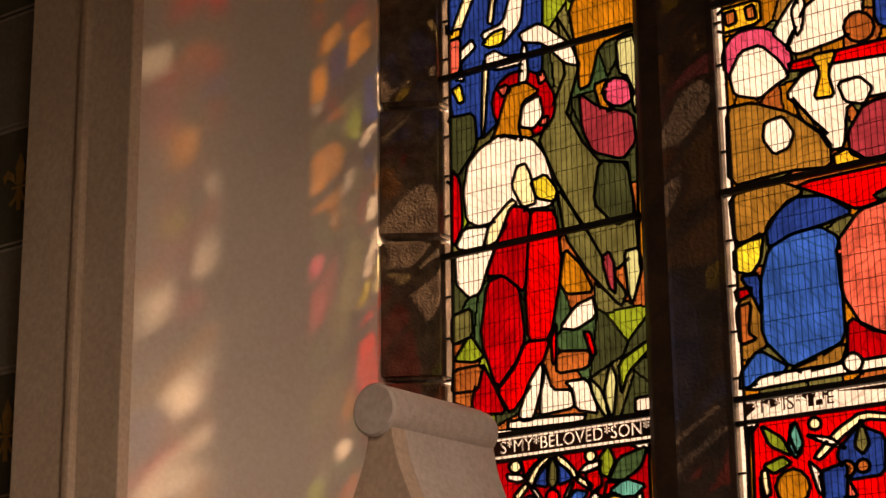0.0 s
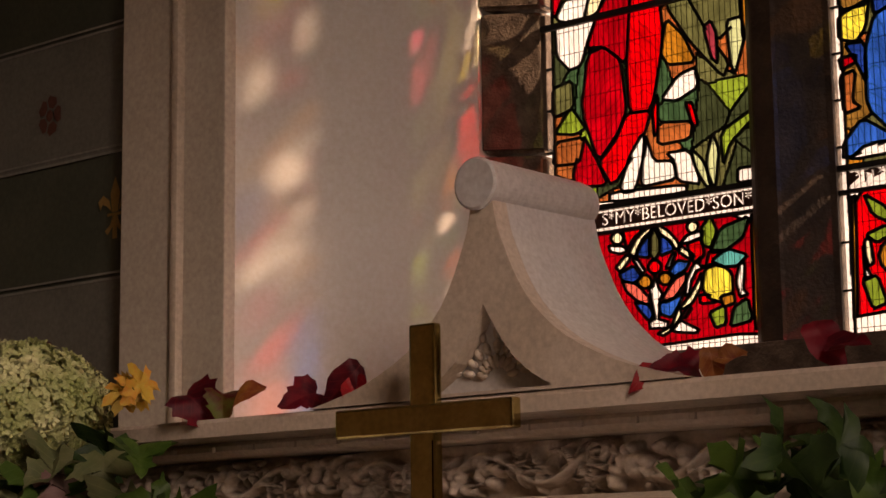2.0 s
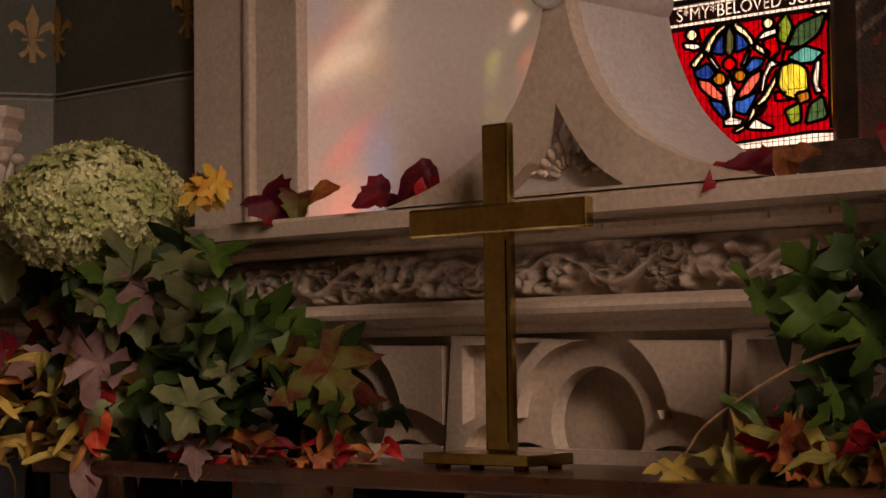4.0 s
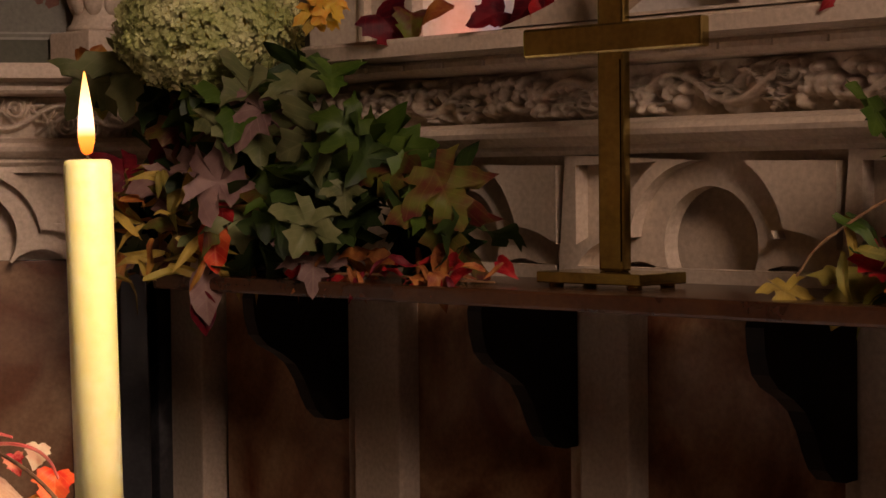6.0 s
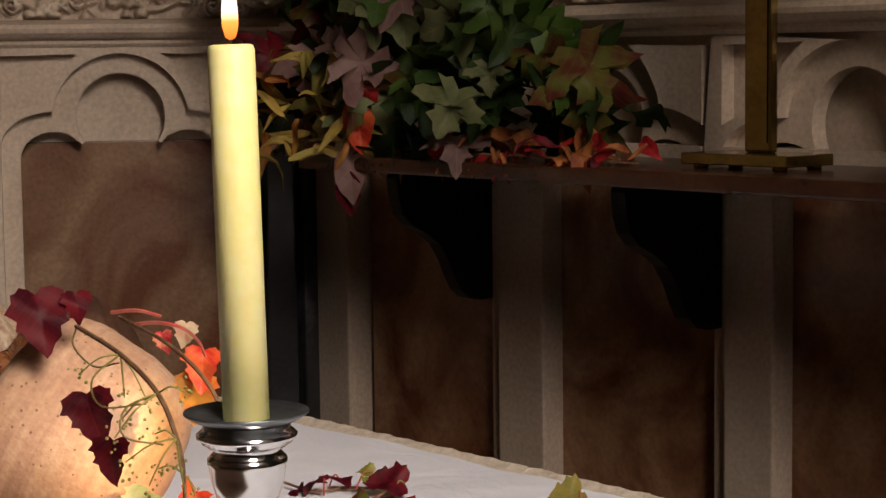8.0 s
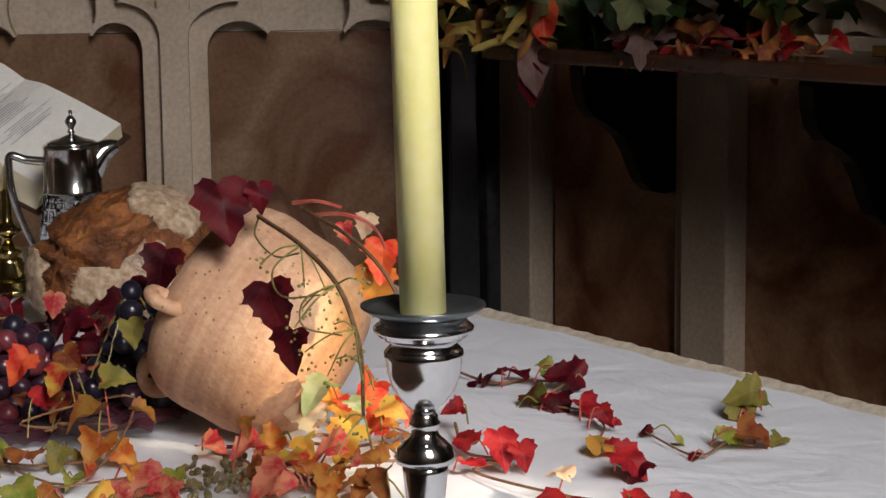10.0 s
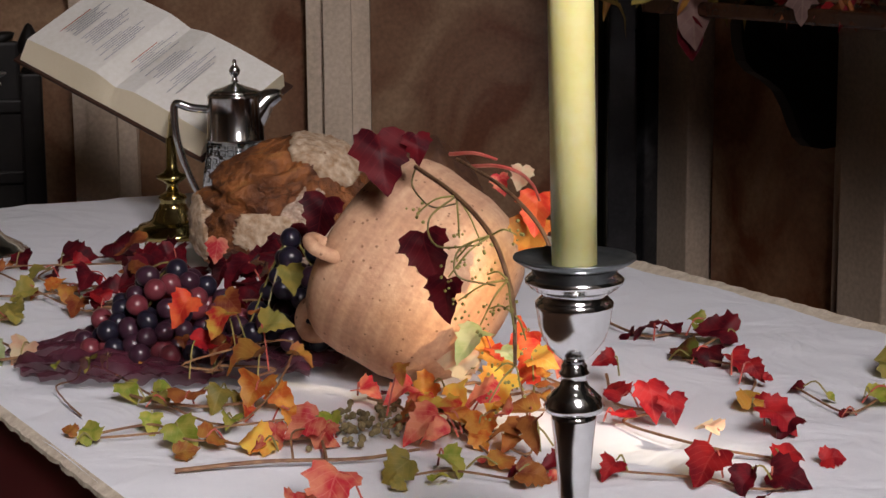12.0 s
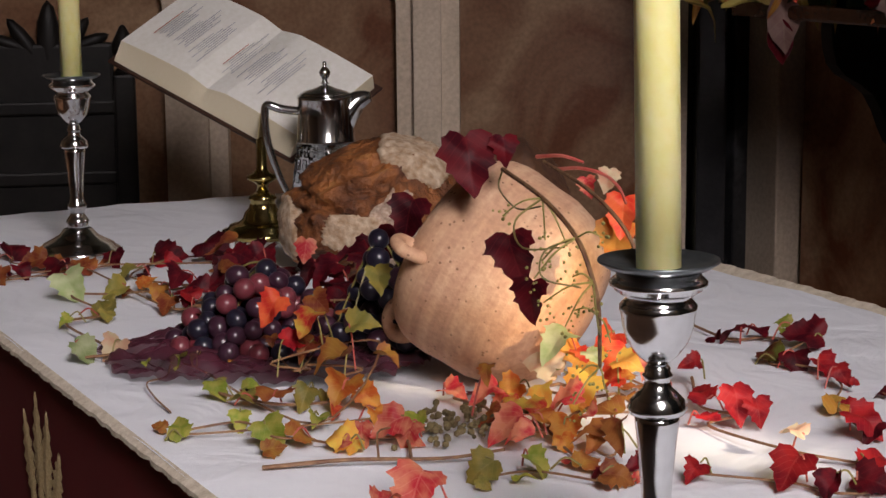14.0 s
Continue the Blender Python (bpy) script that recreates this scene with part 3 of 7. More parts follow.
    add("scarlet", 19.4, 31.8, 21.5, 31.9, 24.7, 31.2, 22.2, 29.5, 20.4, 27.3)
    add("scarlet", 35.5, 26.8, 39.0, 27.5, 39.7, 24.0, 37.3, 22.2, 36.2, 24.1)
    add("scarlet", 40.9, 24.8, 44.9, 24.3, 44.7, 21.1, 42.3, 22.0, 39.9, 21.6)
    add("cream", 20.9, 26.4, 22.4, 28.9, 24.7, 30.8, 26.9, 31.7, 26.6, 30.5, 24.6, 29.2, 23.3, 27.4, 22.5, 25.4)
    add("cream", 28.1, 32.0, 31.2, 29.9, 33.1, 27.7, 33.9, 25.8, 32.6, 26.0, 31.1, 28.0, 28.8, 29.8)
    add("blue", 22.7, 25.6, 24.1, 28.1, 26.6, 30.0, 26.2, 24.8)
    add("blue", 28.7, 29.8, 31.6, 27.7, 32.5, 25.9, 28.7, 24.9)
    add("olive", 27.5, 31.2, 28.9, 28.3, 28.7, 25.7, 27.3, 24.2, 26.0, 26.0, 26.1, 28.7)
    add("scarlet", 29.0, 22.7, 28.7, 21.9, 27.8, 21.4, 26.7, 21.5, 25.9, 22.2, 25.7, 23.0, 26.0, 23.8, 26.8, 24.3, 27.9, 24.2, 28.7, 23.5)
    add("cream", 17.4, 23.8, 20.3, 26.3, 21.4, 25.5, 18.6, 22.6)
    add("cream", 33.6, 26.8, 37.2, 24.2, 36.7, 23.0, 33.1, 25.5)
    add("blue", 18.3, 22.4, 22.0, 23.7, 24.0, 21.1, 21.9, 19.9, 19.0, 20.7)
    add("azure", 30.9, 21.5, 32.9, 23.6, 36.0, 22.9, 35.1, 21.4, 32.0, 20.2)
    add("white", 21.7, 25.1, 22.9, 25.1, 24.9, 22.3, 24.2, 21.6)
    add("white", 30.0, 22.1, 31.9, 25.2, 32.7, 25.2, 31.2, 22.1)
    add("amber", 26.5, 19.8, 26.2, 18.9, 25.3, 18.5, 24.2, 18.6, 23.3, 19.2, 22.9, 20.1, 23.4, 20.9, 24.2, 21.4, 25.4, 21.3, 26.2, 20.6)
    add("amber", 31.5, 20.0, 31.2, 19.2, 30.4, 18.8, 29.3, 18.8, 28.6, 19.4, 28.3, 20.2, 28.6, 21.0, 29.4, 21.4, 30.5, 21.3, 31.2, 20.8)
    add("pink", 19.0, 20.7, 22.5, 19.8, 26.0, 16.2, 25.5, 14.9, 22.4, 16.2, 19.9, 18.4)
    add("pink", 29.2, 16.4, 32.1, 19.8, 35.1, 20.9, 34.9, 18.8, 32.0, 15.7, 29.5, 15.0)
    add("white", 27.4, 21.4, 28.1, 18.4, 29.1, 16.9, 28.3, 15.6, 28.0, 11.7, 30.3, 10.9, 29.9, 9.7, 25.8, 9.9, 25.5, 11.2, 27.0, 11.9, 26.3, 15.9, 25.8, 18.3, 26.8, 18.9)
    add("blue", 22.0, 15.8, 25.5, 15.1, 26.7, 12.6, 25.4, 11.5, 22.8, 14.4)
    add("azure", 28.0, 15.0, 32.8, 15.9, 34.9, 17.3, 32.8, 13.9, 31.1, 11.7, 28.4, 12.7)
    add("white", 34.6, 16.0, 35.1, 19.3, 37.0, 22.4, 38.7, 23.6, 38.3, 22.0, 39.9, 21.5, 37.5, 20.8, 36.2, 18.6, 35.7, 16.2)
    add("cream", 33.1, 13.5, 35.9, 16.0, 37.8, 18.6, 38.8, 20.4, 38.7, 17.6, 36.3, 14.2, 34.3, 13.3)
    add("cream", 27.5, 8.7, 31.1, 10.0, 33.0, 14.2, 33.7, 12.1, 31.8, 9.5, 29.0, 8.1)
    add("cream", 38.4, 30.0, 38.0, 29.3, 37.4, 28.9, 36.4, 29.0, 35.8, 29.6, 35.6, 30.3, 35.8, 31.0, 36.5, 31.4, 37.5, 31.3, 38.2, 30.7)
    add("cream", 19.6, 29.9, 19.3, 29.2, 18.5, 28.7, 17.4, 28.8, 16.7, 29.4, 16.4, 30.2, 16.7, 30.9, 17.5, 31.4, 18.6, 31.3, 19.3, 30.7)
    add("white", 33.7, 26.9, 35.7, 28.7, 39.5, 29.1, 39.3, 27.8, 36.1, 27.0)
    add("scarlet", 33.3, 11.5, 35.4, 13.7, 36.1, 13.2, 34.5, 11.4)
    add("scarlet", 38.1, 15.9, 42.3, 15.2, 42.2, 13.9, 38.3, 13.9)
    add("white", 15.7, 28.7, 19.4, 28.2, 20.7, 27.0, 18.6, 26.6, 16.0, 27.4)
    add("white", 30.7, 9.3, 33.4, 11.0, 35.2, 9.9, 37.7, 8.7, 37.1, 8.0, 32.1, 8.6)
    add("leaf", 39.3, 26.1, 39.0, 29.6, 41.4, 32.0, 42.9, 28.6, 41.2, 25.2)
    add("deepgreen", 41.1, 24.3, 43.6, 29.1, 50.9, 30.8, 48.9, 26.4, 44.2, 24.0)
    add("teal", 41.3, 22.6, 45.1, 24.7, 50.0, 22.8, 47.3, 20.7, 43.3, 21.1)
    add("yellow", 38.9, 17.0, 39.6, 21.0, 43.1, 21.7, 46.1, 19.6, 46.2, 15.5, 44.2, 13.4, 40.4, 14.8)
    add("amber", 43.1, 15.0, 46.3, 15.4, 46.6, 13.3, 43.8, 12.7)
    add("white", 46.9, 17.6, 47.9, 21.3, 49.2, 21.2, 48.6, 15.9, 49.6, 14.7, 47.7, 14.4)
    add("leaf", 40.3, 11.9, 44.2, 13.2, 44.3, 9.2, 41.7, 8.6)
    add("deepgreen", 45.1, 8.5, 46.2, 12.5, 49.5, 14.1, 50.6, 9.4)
    add("amber", 51.0, 30.8, 52.9, 31.0, 52.5, 7.7, 50.9, 7.6)
    add("white", 11.4, 5.6, 52.7, 7.1, 52.5, 2.6, 11.3, 1.7)
    return g

def right_light_glass():
    g = []
    add = lambda c, *p: g.append((c, [(p[i], p[i + 1]) for i in range(0, len(p), 2)]))
    add("amber", 0.3, 128.3, 47.8, 125.8, 40.2, 38.3, -0.2, 37.0)
    add("gold", 0.9, 120.4, 10.8, 120.5, 10.8, 115.2, 0.8, 115.0)
    add("rust", 2.4, 119.4, 4.9, 119.6, 5.2, 116.7, 2.8, 116.3)
    add("rust", 7.2, 119.4, 9.3, 119.6, 9.7, 116.5, 7.6, 116.6)
    add("rose", 17.2, 105.5, 16.5, 103.3, 15.1, 101.6, 12.9, 100.6, 10.3, 100.4, 7.5, 101.1, 5.0, 102.5, 2.9, 104.5, 1.7, 107.0, 1.3, 109.5, 2.0, 111.7, 3.5, 113.5, 5.7, 114.5, 8.4, 114.6, 11.2, 113.9, 13.7, 112.4, 15.7, 110.3, 16.9, 107.9)
    add("flesh", 2.7, 105.4, 5.6, 110.0, 10.2, 110.4, 14.4, 105.8, 16.4, 102.0, 13.4, 100.9, 9.4, 98.7, 3.7, 100.8)
    add("white", 15.1, 98.0, 19.2, 101.9, 26.7, 103.1, 45.7, 101.9, 45.0, 93.3, 28.5, 93.7, 27.1, 84.3, 24.1, 84.5, 19.8, 93.3)
    add("scarlet", 16.2, 104.9, 29.3, 104.9, 46.0, 104.8, 45.6, 100.7, 29.1, 102.2, 16.7, 102.8)
    add("white", 15.8, 108.3, 21.5, 117.3, 34.0, 117.6, 32.6, 108.3, 27.0, 107.0, 18.2, 106.1)
    add("ice", 12.9, 112.2, 17.1, 117.3, 19.1, 119.2, 19.4, 114.2, 16.5, 108.1)
    add("flesh", 17.6, 115.9, 19.4, 118.6, 20.9, 117.5, 19.9, 111.6, 18.5, 110.1)
    add("rust", 35.3, 107.8, 34.7, 106.3, 33.4, 105.5, 31.8, 105.5, 30.2, 106.3, 29.1, 107.8, 28.8, 109.5, 29.4, 111.0, 30.7, 111.9, 32.3, 111.9, 33.9, 111.0, 35.0, 109.5)
    add("blue", 35.9, 118.3, 42.4, 117.7, 41.3, 104.8, 35.4, 108.7)
    add("gold", 21.3, 105.3, 27.0, 105.1, 24.8, 100.6, 25.8, 95.5, 21.3, 95.9, 23.1, 101.0)
    add("flesh", 26.6, 98.0, 31.3, 98.4, 34.0, 95.4, 32.0, 92.3, 27.9, 93.8)
    add("bronze", 1.6, 98.5, 7.5, 98.4, 16.1, 94.2, 24.3, 86.4, 24.1, 81.0, 15.3, 82.1, 1.2, 81.4)
    add("white", 10.1, 93.4, 14.2, 94.0, 16.6, 89.8, 15.1, 86.9, 11.8, 86.2, 9.5, 89.9)
    add("bronze", 16.4, 97.8, 19.8, 92.7, 24.3, 87.5, 18.5, 91.8)
    add("plum", 28.0, 87.3, 32.0, 92.6, 45.0, 93.3, 43.8, 79.8, 31.1, 81.1, 28.2, 82.9)
    add("gold", 24.6, 83.3, 27.7, 84.2, 32.2, 80.5, 25.0, 80.6)
    add("bronze", 1.1, 79.6, 12.7, 80.5, 18.1, 77.3, 12.3, 74.7, 8.2, 69.5, 1.8, 69.3)
    add("scarlet", 15.1, 79.1, 43.8, 79.2, 43.2, 73.1, 29.1, 71.1, 23.4, 74.8)
    add("moss", 32.3, 73.6, 38.8, 75.3, 38.5, 71.8, 33.9, 72.0)
    add("blue", 9.0, 71.8, 14.9, 76.5, 22.2, 75.6, 28.1, 70.8, 20.6, 69.5, 14.4, 69.0, 9.3, 67.0)
    add("azure", 7.0, 60.4, 9.3, 67.0, 14.4, 69.0, 20.6, 69.5, 24.6, 66.5, 24.5, 57.4, 24.5, 46.1, 18.9, 43.4, 12.8, 42.0, 6.8, 48.8)
    add("blue", 2.6, 62.3, 7.1, 62.1, 7.1, 53.4, 4.9, 58.4)
    add("azure", 1.4, 42.5, 5.7, 46.9, 12.8, 42.0, 1.2, 39.1)
    add("yellow", 1.5, 68.2, 8.5, 70.7, 7.4, 64.8, 5.2, 62.3, 1.4, 63.5)
    add("ruby", 1.2, 59.6, 5.0, 59.8, 4.9, 58.2, 1.7, 57.2)
    add("rust", 1.2, 56.1, 4.8, 56.7, 3.8, 50.5, 5.6, 49.0, 1.8, 48.2)
    add("pink", 23.9, 65.4, 29.1, 71.1, 35.1, 72.4, 43.1, 71.4, 40.7, 43.6, 28.4, 47.5, 24.3, 55.1)
    add("ruby", 25.2, 50.5, 32.9, 45.7, 40.7, 43.6, 40.4, 40.4, 24.4, 40.4)
    add("bronze", 12.5, 42.1, 22.4, 45.1, 24.7, 45.0, 23.3, 41.6, 14.9, 40.8)
    add("white", 2.2, 38.8, 6.3, 41.5, 22.1, 41.5, 40.5, 41.7, 40.3, 39.4, 19.6, 39.3)
    add("flesh", 27.6, 41.0, 27.2, 40.1, 26.5, 39.5, 25.5, 39.4, 24.5, 39.8, 23.8, 40.6, 23.6, 41.6, 24.0, 42.5, 24.8, 43.1, 25.8, 43.2, 26.7, 42.8, 27.4, 42.0)
    add("scarlet", -0.5, 32.5, 39.8, 34.1, 35.3, -18.0, -3.6, -19.4)
    add("blue", 20.8, 24.6, 25.8, 29.2, 31.1, 26.6, 30.5, 19.3, 22.7, 19.0)
    add("cream", 16.1, 24.1, 21.2, 28.9, 26.6, 31.7, 35.0, 29.9, 34.9, 28.8, 27.1, 30.2, 22.2, 27.2, 17.5, 23.4)
    add("olive", 24.6, 25.3, 26.4, 30.7, 27.8, 25.4, 26.3, 23.5)
    add("leaf", 5.1, 31.8, 9.8, 28.7, 11.6, 24.8, 6.9, 27.4)
    add("leaf", 5.2, 23.7, 9.6, 25.1, 11.5, 23.5, 7.5, 21.8)
    add("teal", 10.9, 26.9, 11.8, 31.4, 13.8, 29.0, 13.8, 25.5, 12.3, 24.3)
    add("cream", 18.1, 30.4, 17.9, 29.8, 17.4, 29.5, 16.7, 29.4, 16.1, 29.6, 15.6, 30.1, 15.5, 30.8, 15.7, 31.3, 16.2, 31.7, 16.9, 31.8, 17.5, 31.5, 18.0, 31.0)
    add("amber", 15.0, 18.6, 14.4, 16.9, 13.0, 15.8, 11.2, 15.5, 9.4, 16.1, 8.2, 17.5, 7.8, 19.3, 8.4, 21.0, 9.8, 22.1, 11.7, 22.4, 13.4, 21.7, 14.6, 20.3)
    add("white", 14.6, 28.7, 19.9, 27.5, 23.2, 24.9, 18.6, 26.5)
    add("white", 4.5, 22.1, 5.0, 17.6, 6.1, 15.3, 4.6, 14.9)
    add("pink", 18.2, 20.6, 22.8, 19.6, 24.8, 15.6, 20.2, 16.1)
    add("white", 14.9, 23.7, 17.6, 21.2, 17.9, 16.3, 16.6, 17.5)
    add("rust", 24.5, 21.0, 24.2, 20.3, 23.6, 19.8, 22.8, 19.7, 22.0, 20.0, 21.4, 20.6, 21.3, 21.3, 21.6, 22.1, 22.2, 22.5, 23.0, 22.7, 23.8, 22.4, 24.3, 21.8)
    add("rust", 27.5, 21.2, 27.3, 20.6, 26.7, 20.2, 26.0, 20.1, 25.4, 20.3, 24.9, 20.8, 24.8, 21.5, 25.0, 22.1, 25.5, 22.5, 26.2, 22.6, 26.9, 22.4, 27.4, 21.8)
    add("cream", -0.1, 31.6, 2.2, 31.9, 0.9, -14.3, -1.9, -15.2)
    add("amber", 2.5, 31.5, 3.5, 31.6, 2.0, -14.4, 1.2, -15.4)
    add("leaf", 3.9, 15.2, 7.3, 15.5, 9.1, 10.0, 6.0, 9.0)
    add("deepgreen", 11.3, 11.8, 14.1, 13.0, 15.7, 9.4, 12.4, 8.4)
    add("cream", 4.8, 22.6, 6.1, 23.0, 6.7, 18.0, 5.5, 17.5, 4.9, 19.8)
    add("white", 13.1, 12.9, 16.8, 15.2, 17.9, 14.4, 14.4, 11.5)
    add("blue", 17.1, 21.2, 23.0, 22.6, 22.5, 15.2, 17.9, 14.6)
    add("olive", 17.7, 12.4, 22.4, 13.0, 22.0, 7.7, 18.6, 8.0)
    add("white", -2.9, 7.6, 31.2, 9.8, 30.5, 0.6, -3.3, 1.3)
    add("teal", 11.2, 29.1, 12.8, 31.6, 14.2, 27.0, 12.7, 25.0)
    return g

# ---------------------------------------------------------------- stained glass window
def stained(name, c):
    """Coloured antique glass: streaky, lets daylight through and scatters part of it."""
    m, nt, b = node_mat("glass_" + name)
    N, K = nt.nodes, nt.links.new
    N.remove(b)
    tc = N.new("ShaderNodeTexCoord"); mp = N.new("ShaderNodeMapping"); mp.inputs["Scale"].default_value = (60, 1, 9)
    n1 = N.new("ShaderNodeTexNoise"); n1.inputs["Scale"].default_value = 1.6; n1.inputs["Detail"].default_value = 5
    n2 = N.new("ShaderNodeTexNoise"); n2.inputs["Scale"].default_value = 14; n2.inputs["Detail"].default_value = 3
    K(tc.outputs["Object"], mp.inputs[0]); K(mp.outputs[0], n1.inputs["Vector"]); K(tc.outputs["Object"], n2.inputs["Vector"])
    mul = N.new("ShaderNodeMath"); mul.operation = "MULTIPLY"; K(n1.outputs["Fac"], mul.inputs[0]); K(n2.outputs["Fac"], mul.inputs[1])
    r = N.new("ShaderNodeValToRGB")
    e = r.color_ramp.elements
    e[0].position, e[1].position = 0.12, 0.36
    e[0].color, e[1].color = (*[v * (0.75 if min(c) > 0.3 else 0.42) for v in c], 1), (*c, 1)
    K(mul.outputs[0], r.inputs[0])
    # fired brush lines of the glass painter
    wv = N.new("ShaderNodeTexWave"); wv.inputs["Scale"].default_value = 17; wv.inputs["Distortion"].default_value = 13; wv.inputs["Detail"].default_value = 1.5; wv.inputs["Detail Scale"].default_value = 0.9
    oi = N.new("ShaderNodeObjectInfo"); cx = N.new("ShaderNodeCombineXYZ"); K(oi.outputs["Random"], cx.inputs[1])
    av = N.new("ShaderNodeVectorMath"); K(tc.outputs["Object"], av.inputs[0]); K(cx.outputs[0], av.inputs[1]); vr = N.new("ShaderNodeVectorRotate"); vr.rotation_type = "Y_AXIS"; ag = N.new("ShaderNodeMath"); ag.operation = "MULTIPLY"; ag.inputs[1].default_value = 2.2
    K(oi.outputs["Random"], ag.inputs[0]); K(ag.outputs[0], vr.inputs["Angle"]); K(av.outputs[0], vr.inputs["Vector"]); K(vr.outputs[0], wv.inputs["Vector"])
    lr = N.new("ShaderNodeValToRGB"); le = lr.color_ramp.elements
    le[0].position, le[1].position = 0.02, 0.10
    le[0].color, le[1].color = (0.22, 0.19, 0.17, 1), (1, 1, 1, 1)
    K(wv.outputs["Fac"], lr.inputs[0])
    lm = N.new("ShaderNodeMix"); lm.data_type = "RGBA"; lm.blend_type = "MULTIPLY"; lm.inputs[0].default_value = 0.2 if min(c) > 0.3 else 0.5
    K(r.outputs[0], lm.inputs[6]); K(lr.outputs[0], lm.inputs[7])
    t = N.new("ShaderNodeBsdfTransparent"); tl = N.new("ShaderNodeBsdfTranslucent"); gl = N.new("ShaderNodeBsdfGlossy"); gl.inputs["Roughness"].default_value = 0.15
    K(lm.outputs[2], t.inputs[0]); K(lm.outputs[2], tl.inputs[0])
    mx = N.new("ShaderNodeMixShader"); mx.inputs[0].default_value = 0.1
    K(t.outputs[0], mx.inputs[1]); K(tl.outputs[0], mx.inputs[2])
    m2 = N.new("ShaderNodeMixShader"); m2.inputs[0].default_value = 0.03
    K(mx.outputs[0], m2.inputs[1]); K(gl.outputs[0], m2.inputs[2]); K(m2.outputs[0], N["Material Output"].inputs[0])
    return m


GLASS = {k: stained(k, [min(1.0, v * 1.5) for v in c]) for k, c in {
    "moss": (0.030, 0.045, 0.02), "blue": (0.003, 0.036, 0.26), "azure": (0.002, 0.085, 0.46), "cream": (0.85, 0.74, 0.45), "ice": (0.62, 0.88, 0.85),
    "pink": (0.58, 0.11, 0.085), "gold": (0.85, 0.42, 0.05), "white": (1.0, 0.97, 0.92), "yellow": (0.95, 0.62, 0.08), "flesh": (0.95, 0.86, 0.70),
    "olive": (0.10, 0.115, 0.045), "amber": (0.36, 0.15, 0.018), "sage": (0.36, 0.45, 0.25), "plum": (0.26, 0.03, 0.05), "rose": (0.55, 0.07, 0.17),
    "ruby": (0.36, 0.003, 0.008), "scarlet": (0.62, 0.005, 0.008), "leaf": (0.15, 0.26, 0.03), "rust": (0.34, 0.10, 0.03), "deepgreen": (0.03, 0.09, 0.04),
    "teal": (0.03, 0.32, 0.32), "bronze": (0.24, 0.13, 0.03)}.items()}
LEAD = surface("lead_came", (0.006, 0.006, 0.007), (0.014, 0.013, 0.013), 60, 0.6, bump=0.2)
PAINT_BROWN = surface("fired_brown_paint", (0.05, 0.016, 0.010), (0.09, 0.03, 0.018), 60, 0.6, bump=0.1)


def inside(pts, X, Z):
    c = np.zeros(X.shape, bool)
    n = len(pts)
    for i in range(n):
        (x1, z1), (x2, z2) = pts[i], pts[(i + 1) % n]
        if z1 == z2:
            continue
        c ^= ((z1 > Z) != (z2 > Z)) & (X < (x2 - x1) * (Z - z1) / (z2 - z1) + x1)
    return c


def smooth_outline(pts):
    """Round the drawn outline a little, as cut glass is."""
    n = len(pts)
    out = []
    for i in range(n):
        (x0, z0), (x1, z1) = pts[i], pts[(i + 1) % n]
        out += [(x0 * 0.86 + x1 * 0.14, z0 * 0.86 + z1 * 0.14), (x0 * 0.14 + x1 * 0.86, z0 * 0.14 + z1 * 0.86)]
    return out


